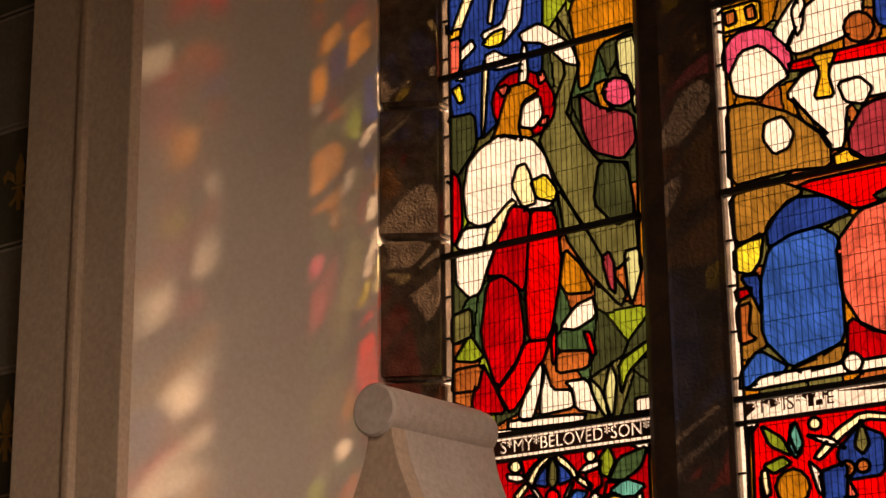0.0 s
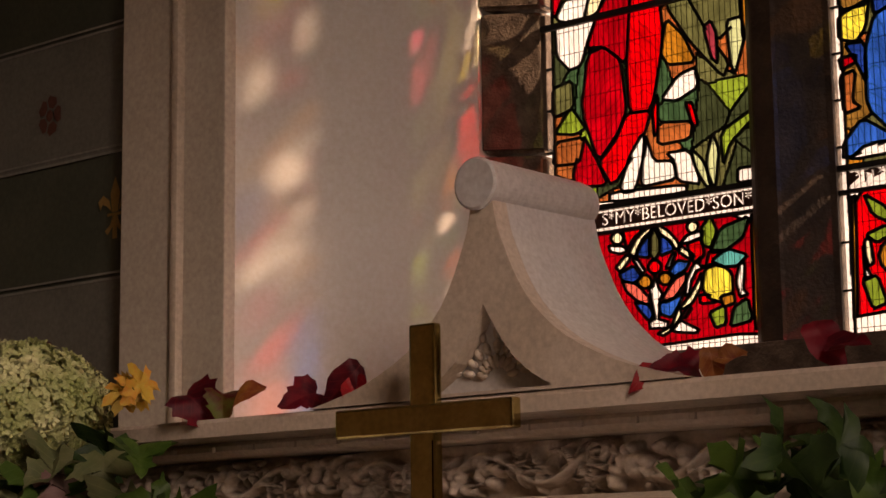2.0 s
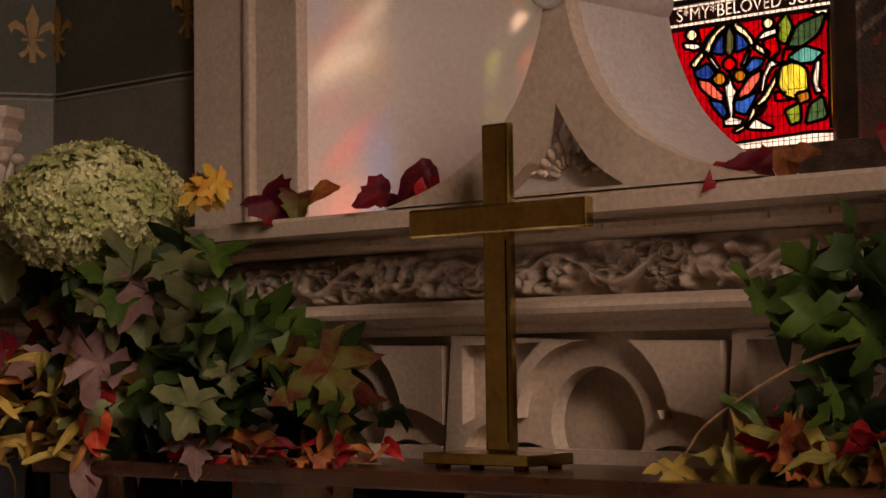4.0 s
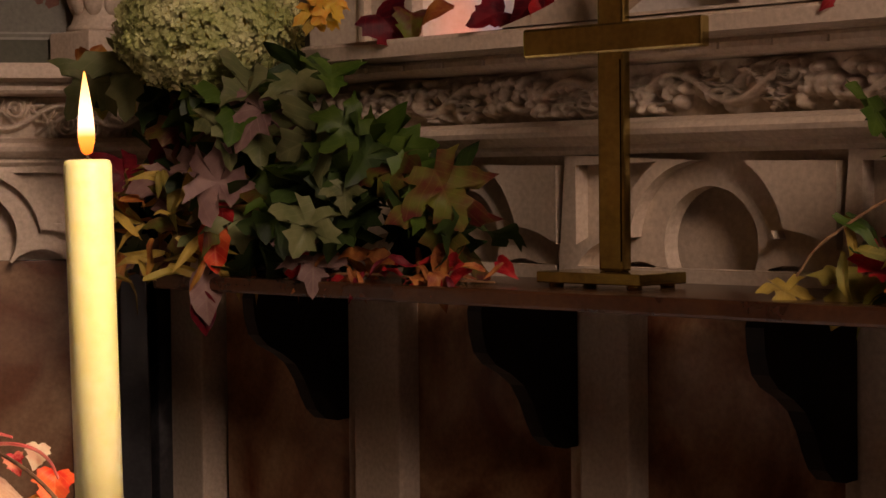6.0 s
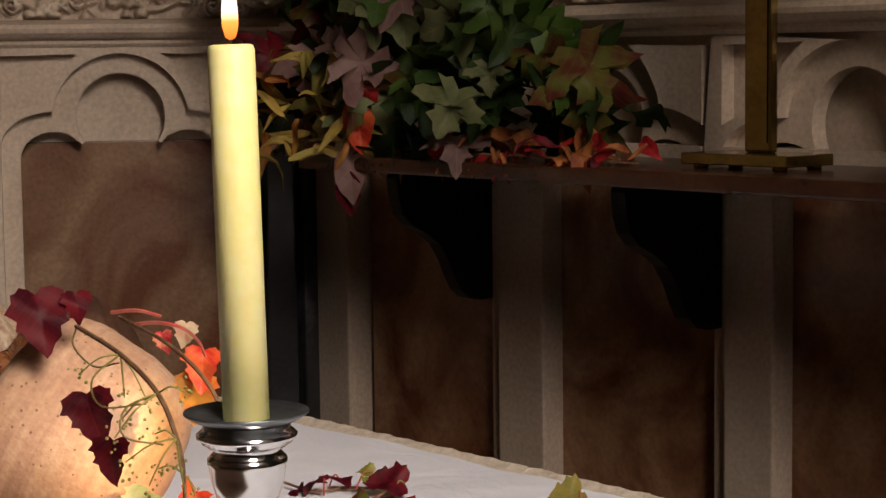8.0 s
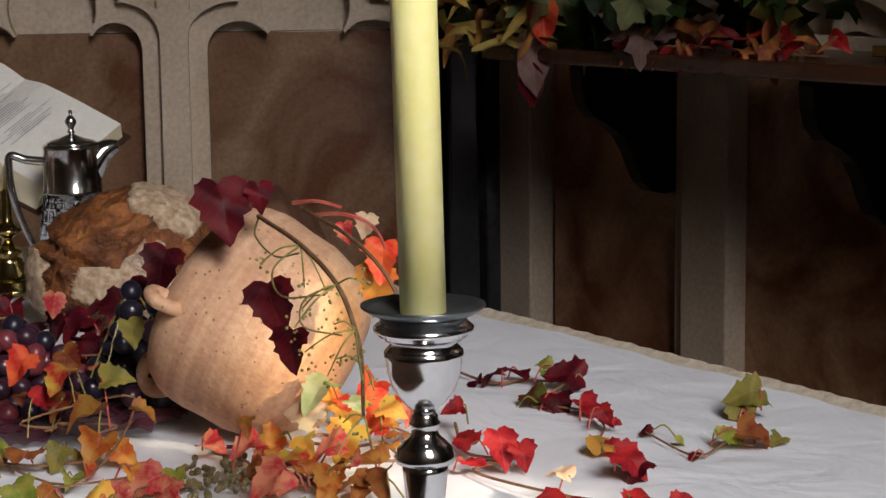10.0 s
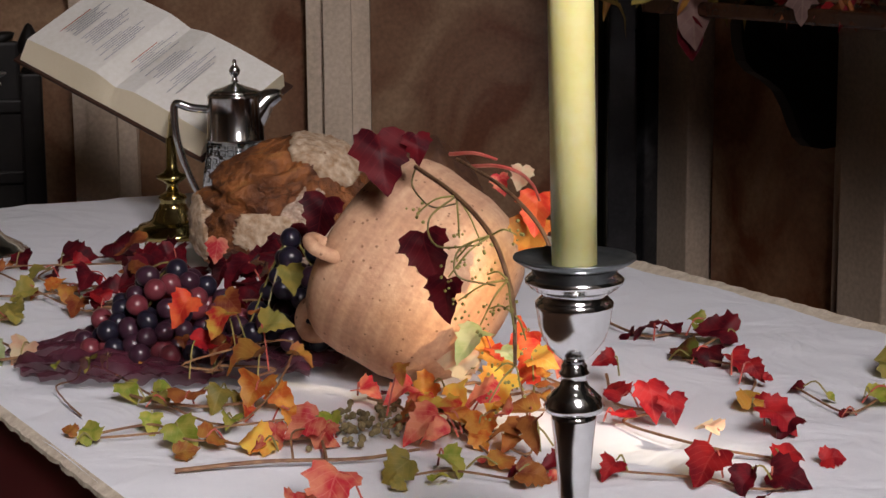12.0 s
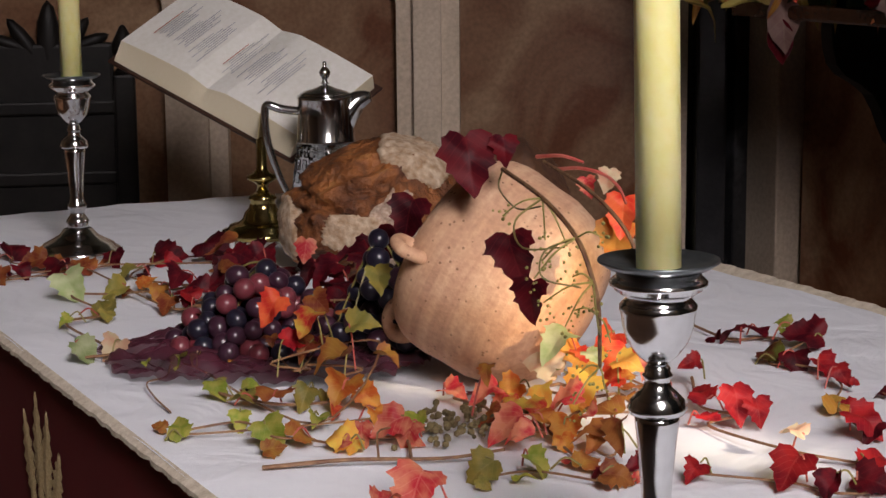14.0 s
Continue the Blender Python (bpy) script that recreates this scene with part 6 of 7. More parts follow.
def clay_jar():
    nt = CLAY.node_tree
    N, K = nt.nodes, nt.links.new
    b = N["Principled BSDF"]
    tc = N.new("ShaderNodeTexCoord"); mp = N.new("ShaderNodeMapping"); mp.inputs["Scale"].default_value = (2, 2, 70)
    w = N.new("ShaderNodeTexNoise"); w.inputs["Scale"].default_value = 1.0; w.inputs["Detail"].default_value = 4
    K(tc.outputs["Object"], mp.inputs[0]); K(mp.outputs[0], w.inputs["Vector"])
    v = N.new("ShaderNodeTexVoronoi"); v.inputs["Scale"].default_value = 70; K(tc.outputs["Object"], v.inputs["Vector"])
    lt = N.new("ShaderNodeMath"); lt.operation = "LESS_THAN"; lt.inputs[1].default_value = 0.13; K(v.outputs["Distance"], lt.inputs[0])
    old = b.inputs["Base Color"].links[0].from_socket
    mx = N.new("ShaderNodeMix"); mx.data_type = "RGBA"; mx.blend_type = "OVERLAY"; mx.inputs[0].default_value = 0.55
    K(old, mx.inputs[6]); K(w.outputs["Fac"], mx.inputs[7])
    m2 = N.new("ShaderNodeMix"); m2.data_type = "RGBA"; m2.inputs[7].default_value = (0.16, 0.07, 0.03, 1)
    sc = N.new("ShaderNodeMath"); sc.operation = "MULTIPLY"; sc.inputs[1].default_value = 0.7; K(lt.outputs[0], sc.inputs[0])
    K(sc.outputs[0], m2.inputs[0]); K(mx.outputs[2], m2.inputs[6]); K(m2.outputs[2], b.inputs["Base Color"])
    right, fwd, up = Vector((0.451, 0.893, 0)), Vector((-0.893, 0.451, 0)), Vector((0, 0, 1))
    axis = (-right * 0.80 + up * 0.48 + fwd * 0.36).normalized()
    x = axis.cross(up).normalized()
    y = axis.cross(x)
    m = Matrix((x, y, axis)).transposed().to_4x4()
    centre = Vector((-2.165, 1.212, 1.136))
    root = thing("clay_jar", "pale speckled terracotta jar lying on its side", "jar", at=Matrix.Translation(centre - axis * 0.110) @ m)
    body = [(0.0, 0.0), (0.030, 0.0), (0.042, 0.003), (0.086, 0.013), (0.113, 0.036), (0.130, 0.065), (0.139, 0.098), (0.140, 0.132), (0.143, 0.162), (0.1425, 0.180), (0.139, 0.197), (0.131, 0.212), (0.119, 0.224), (0.106, 0.231), (0.095, 0.233), (0.088, 0.226), (0.105, 0.20), (0.128, 0.16), (0.11, 0.085), (0.05, 0.03), (0.0, 0.02)]
    part("body", turned(body, 64), CLAY, root, smooth=True)
    for k, ang in enumerate(HANDLES):
        a = radians(ang)
        d = Vector((math.cos(a), math.sin(a), 0))
        pts = [d * 0.128 + Vector((0, 0, 0.192)), d * 0.148 + Vector((0, 0, 0.212)), d * 0.151 + Vector((0, 0, 0.226)), d * 0.137 + Vector((0, 0, 0.240)), d * 0.118 + Vector((0, 0, 0.240)), d * 0.110 + Vector((0, 0, 0.222))]
        part("handle", tube(spline(pts, 5), 0.0125 if k == 0 else 0.009, 0.0115 if k == 0 else 0.009, 12), CLAY, root, smooth=True)


HANDLES = (95, 185)
clay_jar()


# ---------------------------------------------------------------- bread
def crust_mat(name, dark, mid, flour):
    m = surface(name, dark, mid, 17, 0.62, bump=1.0, fine=75, c3=flour)
    m.node_tree.nodes["Bump"].inputs["Distance"].default_value = 0.012
    return m


CRUST = crust_mat("baked_crust", (0.075, 0.020, 0.006), (0.34, 0.115, 0.030), (0.58, 0.28, 0.10))
nt = CRUST.node_tree
cb = nt.nodes["Principled BSDF"]
tcr = nt.nodes.new("ShaderNodeTexCoord")
vo = nt.nodes.new("ShaderNodeTexVoronoi"); vo.inputs["Scale"].default_value = 10.0; vo.inputs["Randomness"].default_value = 0.9
nz1 = nt.nodes.new("ShaderNodeTexNoise"); nz1.inputs["Scale"].default_value = 12.0
wob = nt.nodes.new("ShaderNodeMix"); wob.data_type = "VECTOR"; wob.inputs[0].default_value = 0.15
nt.links.new(tcr.outputs["Object"], nz1.inputs["Vector"])
nt.links.new(tcr.outputs["Object"], wob.inputs[4]); nt.links.new(nz1.outputs["Color"], wob.inputs[5])
nt.links.new(wob.outputs[1], vo.inputs["Vector"])
sep = nt.nodes.new("ShaderNodeSeparateColor"); nt.links.new(vo.outputs["Color"], sep.inputs[0])
fl = nt.nodes.new("ShaderNodeMath"); fl.operation = "LESS_THAN"; fl.inputs[1].default_value = 0.06; nt.links.new(sep.outputs[0], fl.inputs[0])
spk = nt.nodes.new("ShaderNodeTexNoise"); spk.inputs["Scale"].default_value = 180.0; nt.links.new(tcr.outputs["Object"], spk.inputs["Vector"])
fm = nt.nodes.new("ShaderNodeMath"); fm.operation = "MULTIPLY"; nt.links.new(fl.outputs[0], fm.inputs[0]); nt.links.new(spk.outputs["Fac"], fm.inputs[1])
fmix = nt.nodes.new("ShaderNodeMix"); fmix.data_type = "RGBA"; fmix.inputs[7].default_value = (0.74, 0.62, 0.50, 1)
nt.links.new(fm.outputs[0], fmix.inputs[0]); nt.links.new(cb.inputs["Base Color"].links[0].from_socket, fmix.inputs[6]); 
ve = nt.nodes.new("ShaderNodeTexVoronoi"); ve.feature = "DISTANCE_TO_EDGE"; ve.inputs["Scale"].default_value = 13.0; nt.links.new(wob.outputs[1], ve.inputs["Vector"])
er = nt.nodes.new("ShaderNodeValToRGB"); er.color_ramp.elements[0].position, er.color_ramp.elements[1].position = 0.0, 0.09
er.color_ramp.elements[0].color = (0.12, 0.05, 0.02, 1); nt.links.new(ve.outputs["Distance"], er.inputs[0])
em2 = nt.nodes.new("ShaderNodeMix"); em2.data_type = "RGBA"; em2.blend_type = "MULTIPLY"; em2.inputs[0].default_value = 0.45
nt.links.new(fmix.outputs[2], em2.inputs[6]); nt.links.new(er.outputs[0], em2.inputs[7]); nt.links.new(em2.outputs[2], cb.inputs["Base Color"])
FLOUR = surface("floured_crust", (0.34, 0.21, 0.12), (0.56, 0.43, 0.31), 70, 0.9, bump=0.6, fine=150)
DARKCRUST = surface("dark_rye_crust", (0.05, 0.018, 0.008), (0.12, 0.05, 0.022), 25, 0.75, bump=0.6, fine=90)


def loaf(name, label, centre, radii, mat, seed, yaw, slashes, flaps=()):
    root = thing(name, label, "bread", at=Matrix.Translation(centre) @ Matrix.Rotation(radians(yaw), 4, "Z"))
    bm = bmesh.new()
    bmesh.ops.create_icosphere(bm, subdivisions=5, radius=1)
    def swell(d):
        s = 1 + 0.07 * noise.noise(d * 1.8 + Vector((seed, 0, 0))) + 0.03 * noise.noise(d * 6 + Vector((0, seed, 0))) + 0.014 * noise.noise(d * 17)
        for a, off in slashes:
            q = d.x * math.cos(a) + d.z * math.sin(a) - off
            s -= 0.11 * math.exp(-(q / 0.055) ** 2)
            s += 0.05 * math.exp(-((q - 0.13) / 0.06) ** 2)
        if flaps:
            s += 0.15 * (0.3 - abs(noise.noise(d * 3.6 + Vector((seed, 3, 0))))) + 0.10 * (0.3 - abs(noise.noise(d * 8.0))) + 0.035 * (0.3 - abs(noise.noise(d * 21)))
        return s

    def shaped(d, s):
        p = d * s
        if flaps and p.z > 0:
            p.z *= 1 - 0.28 * max(0.0, 0.1 - p.x)
        return (p.x * radii[0], p.y * radii[1], max(p.z * radii[2], -radii[2] * 0.72))

    for v in bm.verts:
        d = v.co.normalized()
        v.co = shaped(d, swell(d))
    part("crust", bm, mat, root, smooth=True)
    for cx, cz, wide, high, tilt, front in flaps:
        # a floured flap of crust lifted along the baker's cut
        bm = bmesh.new()
        bmesh.ops.create_icosphere(bm, subdivisions=6, radius=1)
        ca, sa = math.cos(radians(tilt)), math.sin(radians(tilt))

        def off_flap(f):
            d = f.calc_center_median()
            u = ((d.x - cx) * ca + (d.z - cz) * sa) / wide + 0.10 * noise.noise(d * 6)
            w = (-(d.x - cx) * sa + (d.z - cz) * ca) / high + 0.14 * noise.noise(d * 6 + Vector((5, 0, 0)))
            return d.y > front or abs(u) ** 4 + abs(w) ** 4 > 1

        bmesh.ops.delete(bm, geom=[f for f in bm.faces if off_flap(f)], context="FACES")
        rim = [e for e in bm.edges if e.is_boundary]
        ext = bmesh.ops.extrude_edge_only(bm, edges=rim)["geom"]
        low = {v for v in ext if isinstance(v, bmesh.types.BMVert)}
        for v in bm.verts:
            d = v.co.normalized()
            s = max(1.05 + 0.05 * noise.noise(d * 1.8 + Vector((seed, 0, 0))), swell(d) + 0.012) + 0.008 * noise.noise(d * 14)
            v.co = shaped(d, 0.90 if v in low else s)
        part("floured_crust", bm, FLOUR, root, "pale floured flap of crust", smooth=True)
    return root


lf = loaf("bread_loaf", "large round country loaf with a cracked brown crust", (-2.987, 1.391, AZ + 0.100), (0.165, 0.135, 0.138), CRUST, 2.0, 63, ((1.9, 0.45), (0.9, -0.1)), ((0.40, 0.76, 0.40, 0.17, -32, 0.5), (-0.20, -0.06, 0.28, 0.22, -8, 0.3), (-0.93, 0.0, 0.10, 0.45, 10, 0.5)))
loaf("bread_loaf", "dark brown rye loaf behind the country loaf", (-2.98, 1.62, AZ + 0.10), (0.135, 0.09, 0.125), DARKCRUST, 7.0, 63, ((0.3, 0.5), (0.6, 0.1)))

# ---------------------------------------------------------------- grapes on a wine-red cloth
VELVET = surface("wine_red_cloth", (0.045, 0.005, 0.014), (0.105, 0.016, 0.034), 12, 0.6, bump=0.3, fine=300)
vt = VELVET.node_tree
sheer = vt.nodes.new("ShaderNodeBsdfTransparent"); weave = vt.nodes.new("ShaderNodeMixShader"); weave.inputs[0].default_value = 0.28
vt.links.new(vt.nodes["Principled BSDF"].outputs[0], weave.inputs[1]); vt.links.new(sheer.outputs[0], weave.inputs[2]); vt.links.new(weave.outputs[0], vt.nodes["Material Output"].inputs[0])
gc = thing("red_napkin", "crumpled sheer wine-red cloth spread under the grapes", "cloth")
bm = bmesh.new()
rows = []
for i in range(81):
    row = []
    for j in range(57):
        u, v = i / 80 * 2 - 1, j / 56 * 2 - 1
        q = max(0.0, 1 - max(abs(u), abs(v)) ** 3)
        p = Vector((-2.44, 0.97, 0)) + Vector((0.451, 0.893, 0)) * (u * math.sqrt(1 - 0.42 * v * v) * 0.235 * (1 + 0.16 * noise.noise((u * 3, v * 3, 9)))) + Vector((-0.893, 0.451, 0)) * (v * math.sqrt(1 - 0.42 * u * u) * 0.165)
        z = AZ + 0.007 + q * (0.012 + 0.014 * noise.noise((u * 3, v * 3, 1))) + 0.026 * abs(noise.noise((u * 4, v * 5, 4))) + 0.012 * abs(noise.noise((u * 9, v * 8, 7)))
        row.append(bm.verts.new((p.x, p.y, z)))
    rows.append(row)
for i in range(80):
    for j in range(56):
        bm.faces.new((rows[i][j], rows[i + 1][j], rows[i + 1][j + 1], rows[i][j + 1]))
part("cloth", bm, VELVET, gc, smooth=True)


def grape_mat(name, c1, c2):
    m = surface(name, c1, c2, 35, 0.28, bump=0.0, fine=160)
    b = m.node_tree.nodes["Principled BSDF"]
    b.inputs["Subsurface Weight"].default_value = 0.15
    b.inputs["Subsurface Radius"].default_value = (0.01, 0.003, 0.004)
    return m


GRAPES = [grape_mat("black_grape", (0.006, 0.005, 0.012), (0.024, 0.020, 0.036)), grape_mat("purple_grape", (0.026, 0.007, 0.016), (0.060, 0.024, 0.040)), grape_mat("red_grape", (0.11, 0.016, 0.024), (0.22, 0.050, 0.062))]
gmesh = []
for gm in GRAPES:
    bm = bmesh.new()
    bmesh.ops.create_uvsphere(bm, u_segments=20, v_segments=14, radius=1)
    me = bpy.data.meshes.new("grape")
    bm.to_mesh(me); bm.free()
    me.materials.append(gm)
    me.polygons.foreach_set("use_smooth", [True] * len(me.polygons))
    gmesh.append(me)


def grape_bunch(centre, spread, n, seed, label, weights):
    rg = random.Random(seed)
    root = thing("grape_bunch", label, "grapes", "grape bunches")
    placed = []
    tries = 0
    while len(placed) < n and tries < 6000:
        tries += 1
        u, v, w = rg.gauss(0, 0.5), rg.gauss(0, 0.5), rg.random()
        if u * u + v * v > 1:
            continue
        top = spread[2] * (1 - (u * u + v * v) ** 0.8)
        p = Vector(centre) + Vector((0.451, 0.893, 0)) * u * spread[0] + Vector((-0.893, 0.451, 0)) * v * spread[1] + Vector((0, 0, 0.018 + top * w))
        if any((p - q).length < 0.0245 for q in placed):
            continue
        placed.append(p)
        ob = new("grape", rg.choices(gmesh, weights)[0])
        ob.parent = root
        r = rg.uniform(0.0132, 0.0158)
        ob.matrix_basis = Matrix.LocRotScale(p, Euler((rg.uniform(0, 6), rg.uniform(0, 6), 0)), (r, r, r * rg.uniform(1.02, 1.18)))
    top = max(placed, key=lambda q: q.z)
    for k in range(4):
        q = rg.choice(placed)
        part("stalk", tube(spline([top + Vector((0, 0, 0.012)), (top + q) / 2 + Vector((0, 0, 0.018)), q + Vector((0, 0, 0.014))], 4), 0.0018, 0.0014, 5), GREEN_STEM, root)


grape_bunch((-2.47, 0.965, AZ + 0.010), (0.125, 0.10, 0.105), 105, 3, "bunch of purple and red grapes on the red cloth", (4, 5, 4))
grape_bunch((-2.35, 1.11, AZ + 0.02), (0.075, 0.07, 0.15), 48, 5, "bunch of black grapes spilling from the jar", (7, 2, 0))

# ---------------------------------------------------------------- silver and glass jug
CUT_GLASS, ntg, bg = node_mat("cut_glass")
bg.inputs["Transmission Weight"].default_value = 1.0
bg.inputs["Roughness"].default_value = 0.03
bg.inputs["IOR"].default_value = 1.5
bg.inputs["Base Color"].default_value = (0.86, 0.88, 0.88, 1)
jug = thing("claret_jug", "cut glass claret jug with silver collar, lid and handle", "jug", at=Matrix.Translation((-3.331, 1.443, AZ + 0.004)) @ Matrix.Rotation(radians(63), 4, "Z"))
part("glass_body", turned([(0.0, 0.0), (0.060, 0.0), (0.062, 0.006), (0.058, 0.02), (0.066, 0.06), (0.067, 0.10), (0.060, 0.15), (0.052, 0.185), (0.052, 0.192), (0.0, 0.192)], 40), CUT_GLASS, jug, smooth=True)
me_f = bmesh.new()
bmesh.ops.create_cube(me_f, size=1, matrix=Matrix.Diagonal((0.004, 0.013, 0.022, 1)))
bmesh.ops.bevel(me_f, geom=me_f.edges[:], offset=0.0018, segments=1, affect="EDGES")
facet = bpy.data.meshes.new("facet"); me_f.to_mesh(facet); me_f.free(); facet.materials.append(CUT_GLASS)
for ring in range(3):
    for k in range(22):
        a = 2 * math.pi * k / 22
        z = 0.172 - 0.025 * ring
        rr = 0.0545 + 0.0035 * ring
        ob = new("facet", facet)
        ob.parent = jug
        ob.matrix_basis = Matrix.Translation((rr * math.cos(a), rr * math.sin(a), z)) @ Matrix.Rotation(a, 4, "Z")
part("collar", turned([(0.0, 0.190), (0.056, 0.186), (0.057, 0.190), (0.055, 0.194), (0.054, 0.235), (0.053, 0.268), (0.055, 0.272), (0.053, 0.276), (0.0, 0.276)], 40), SILVER, jug, smooth=True)
lid = part("lid", turned([(0.0, 0.276), (0.048, 0.276), (0.048, 0.280), (0.040, 0.284), (0.022, 0.289), (0.010, 0.294), (0.0, 0.298)], 40), SILVER, jug, smooth=True)
part("finial", turned([(0.0, 0.296), (0.008, 0.298), (0.005, 0.303), (0.0045, 0.306), (0.010, 0.314), (0.011, 0.320), (0.007, 0.327), (0.003, 0.331), (0.004, 0.336), (0.003, 0.340), (0.0, 0.341)], 20), SILVER, lid, smooth=True)
part("spout", tube(spline([(0.018, 0, 0.215), (0.040, 0, 0.243), (0.058, 0, 0.262), (0.074, 0, 0.270), (0.088, 0, 0.273)], 3), 0.034, 0.009, 18), SILVER, jug, smooth=True)
part("jug_handle", tube(spline([(-0.045, 0, 0.245), (-0.085, 0, 0.250), (-0.112, 0, 0.258), (-0.116, 0, 0.235), (-0.112, 0, 0.19), (-0.098, 0, 0.14), (-0.075, 0, 0.085), (-0.060, 0, 0.06)], 5), 0.0085, 0.0060, 10), SILVER, jug, smooth=True)

# ---------------------------------------------------------------- missal on a brass stand
PAGE = surface("cream_page", (0.74, 0.72, 0.66), (0.80, 0.78, 0.73), 5, 0.8, bump=0.05)
PAGE_EDGE = surface("page_edges", (0.72, 0.63, 0.44), (0.80, 0.71, 0.53), 3, 0.8, bump=0.5, fine=900)
COVER = surface("dark_book_cover", (0.03, 0.012, 0.008), (0.05, 0.02, 0.012), 20, 0.5)
INK = surface("printing_ink", (0.40, 0.40, 0.43), (0.50, 0.50, 0.52), 40, 0.8)
INK_RED = surface("red_printing_ink", (0.45, 0.10, 0.07), (0.5, 0.14, 0.10), 40, 0.8)
RIBBON = surface("teal_ribbon", (0.01, 0.13, 0.13), (0.02, 0.2, 0.19), 20, 0.5)
o = Vector((-3.865, 1.211, 1.362))
ux = (Vector((-3.447, 1.434, 1.189)) - o)
vy = (Vector((-3.864, 1.414, 1.439)) - o)
BL = ux.length
ux.normalize()
nz = ux.cross(vy).normalized()
vy2 = nz.cross(ux)
BH = 0.225
mb = Matrix((ux, vy2, nz)).transposed().to_4x4()
mb.translation = o
book = thing("missal", "open service book with cream pages on a brass stand", "book", at=mb)
part("cover", boxed(-0.012, BL + 0.012, -0.038, BH + 0.012, -0.040, -0.034, 0.002), COVER, book)
for k, (a, b) in enumerate(((0.0, BL * 0.5), (BL * 0.5, BL))):
    bm = bmesh.new()
    grid = []
    for i in range(15):
        t = i / 14
        x = a + (b - a) * t
        d = t if k == 0 else 1 - t
        z = 0.000 + 0.010 * math.sin(d * 2.2) - 0.012 * max(0, d - 0.8) * 5
        grid.append([bm.verts.new((x, -0.030, -0.034)), bm.verts.new((x, 0.0, z)), bm.verts.new((x, BH, z)), bm.verts.new((x, BH, -0.034))])
    for p, q in zip(grid, grid[1:]):
        bm.faces.new((p[0], q[0], q[1], p[1])).material_index = 1
        bm.faces.new((p[1], q[1], q[2], p[2]))
        bm.faces.new((p[2], q[2], q[3], p[3])).material_index = 1
    for e in (grid[0], grid[-1]):
        bm.faces.new(e).material_index = 1
    bmesh.ops.recalc_face_normals(bm, faces=bm.faces)
    part("page_block", bm, [PAGE, PAGE_EDGE], book)
rk = random.Random(9)
for col in range(2):
    for block in range(3):
        for ln in range(7):
            x = 0.05 + 0.19 * col + block * 0.052 + ln * 0.0058
            y0 = 0.035 + 0.03 * rk.random() + (0.02 if ln % 3 else 0)
            d = (x % (BL / 2)) / (BL / 2)
            z = 0.012 + (0.001 if col else 0)
            part("text_line", boxed(x, x + 0.0016, y0, y0 + rk.uniform(0.07, 0.12), z, z + 0.0006), INK_RED if (ln == 0 and block == 0) else INK, book)
part("ribbon", tube(spline([(BL - 0.03, 0.05, 0.012), (BL + 0.01, 0.02, 0.0), (BL + 0.02, -0.02, -0.03), (BL + 0.02, -0.035, -0.07)], 5), 0.006, 0.005, 6), RIBBON, book, "teal ribbon bookmark")
stand = thing("book_stand", "brass missal stand with a round moulded foot", "book stand", at=Matrix.Translation((-3.42, 1.345, AZ + 0.003)))
part("foot", turned([(0.0, 0.0), (0.080, 0.0), (0.083, 0.006), (0.080, 0.012), (0.070, 0.015), (0.066, 0.022), (0.050, 0.026), (0.040, 0.034), (0.036, 0.046), (0.028, 0.054), (0.024, 0.068), (0.028, 0.074), (0.024, 0.080), (0.014, 0.086), (0.0, 0.087)], 40), BRASS, stand, smooth=True)
part("stem", turned([(0.0, 0.085), (0.012, 0.086), (0.010, 0.10), (0.018, 0.106), (0.030, 0.112), (0.030, 0.118), (0.018, 0.124), (0.011, 0.132), (0.009, 0.19), (0.0, 0.192)], 24), BRASS, stand, smooth=True)
mid = o + ux * BL * 0.62 + vy2 * BH * 0.45 - nz * 0.044
part("desk_arm", tube([(0, 0, 0.186), mid - Vector((-3.42, 1.345, AZ + 0.003))], 0.008, 0.008, 10), BRASS, stand)
md = Matrix.Translation(mid - Vector((-3.42, 1.345, AZ + 0.003))) @ Matrix((ux, vy2, nz)).transposed().to_4x4()
bm = boxed(-0.17, 0.15, -0.09, 0.09, -0.003, 0.0025)
bm.transform(md)
part("desk_plate", bm, BRASS, stand)

# ---------------------------------------------------------------- brass altar cross on the shelf
cross = thing("altar_cross", "polished brass altar cross on a stepped foot", "cross", at=Matrix.Translation((-2.216, 2.575, 1.43)))
part("upright", boxed(-0.030, 0.030, -0.010, 0.010, 0.028, 0.607, 0.005), BRASS, cross)
part("crossbar", boxed(-0.208, 0.203, -0.0125, 0.0125, 0.412, 0.465, 0.005), BRASS, cross)
bm = boxed(-0.024, 0.024, -0.0135, -0.0128, 0.045, 0.40, 0.0)
part("inlay", bm, BRASS, cross)
part("foot_plate", boxed(-0.120, 0.120, -0.075, 0.05, 0.008, 0.028, 0.002), BRASS, cross)
for fx in (-0.09, 0.09):
    for fy in (-0.055, 0.035):
        part("foot_stud", turned([(0.0, 0.0), (0.012, 0.0), (0.014, 0.004), (0.012, 0.009), (0.0, 0.009)], 16, m=Matrix.Translation((fx, fy, 0))), BRASS, cross)

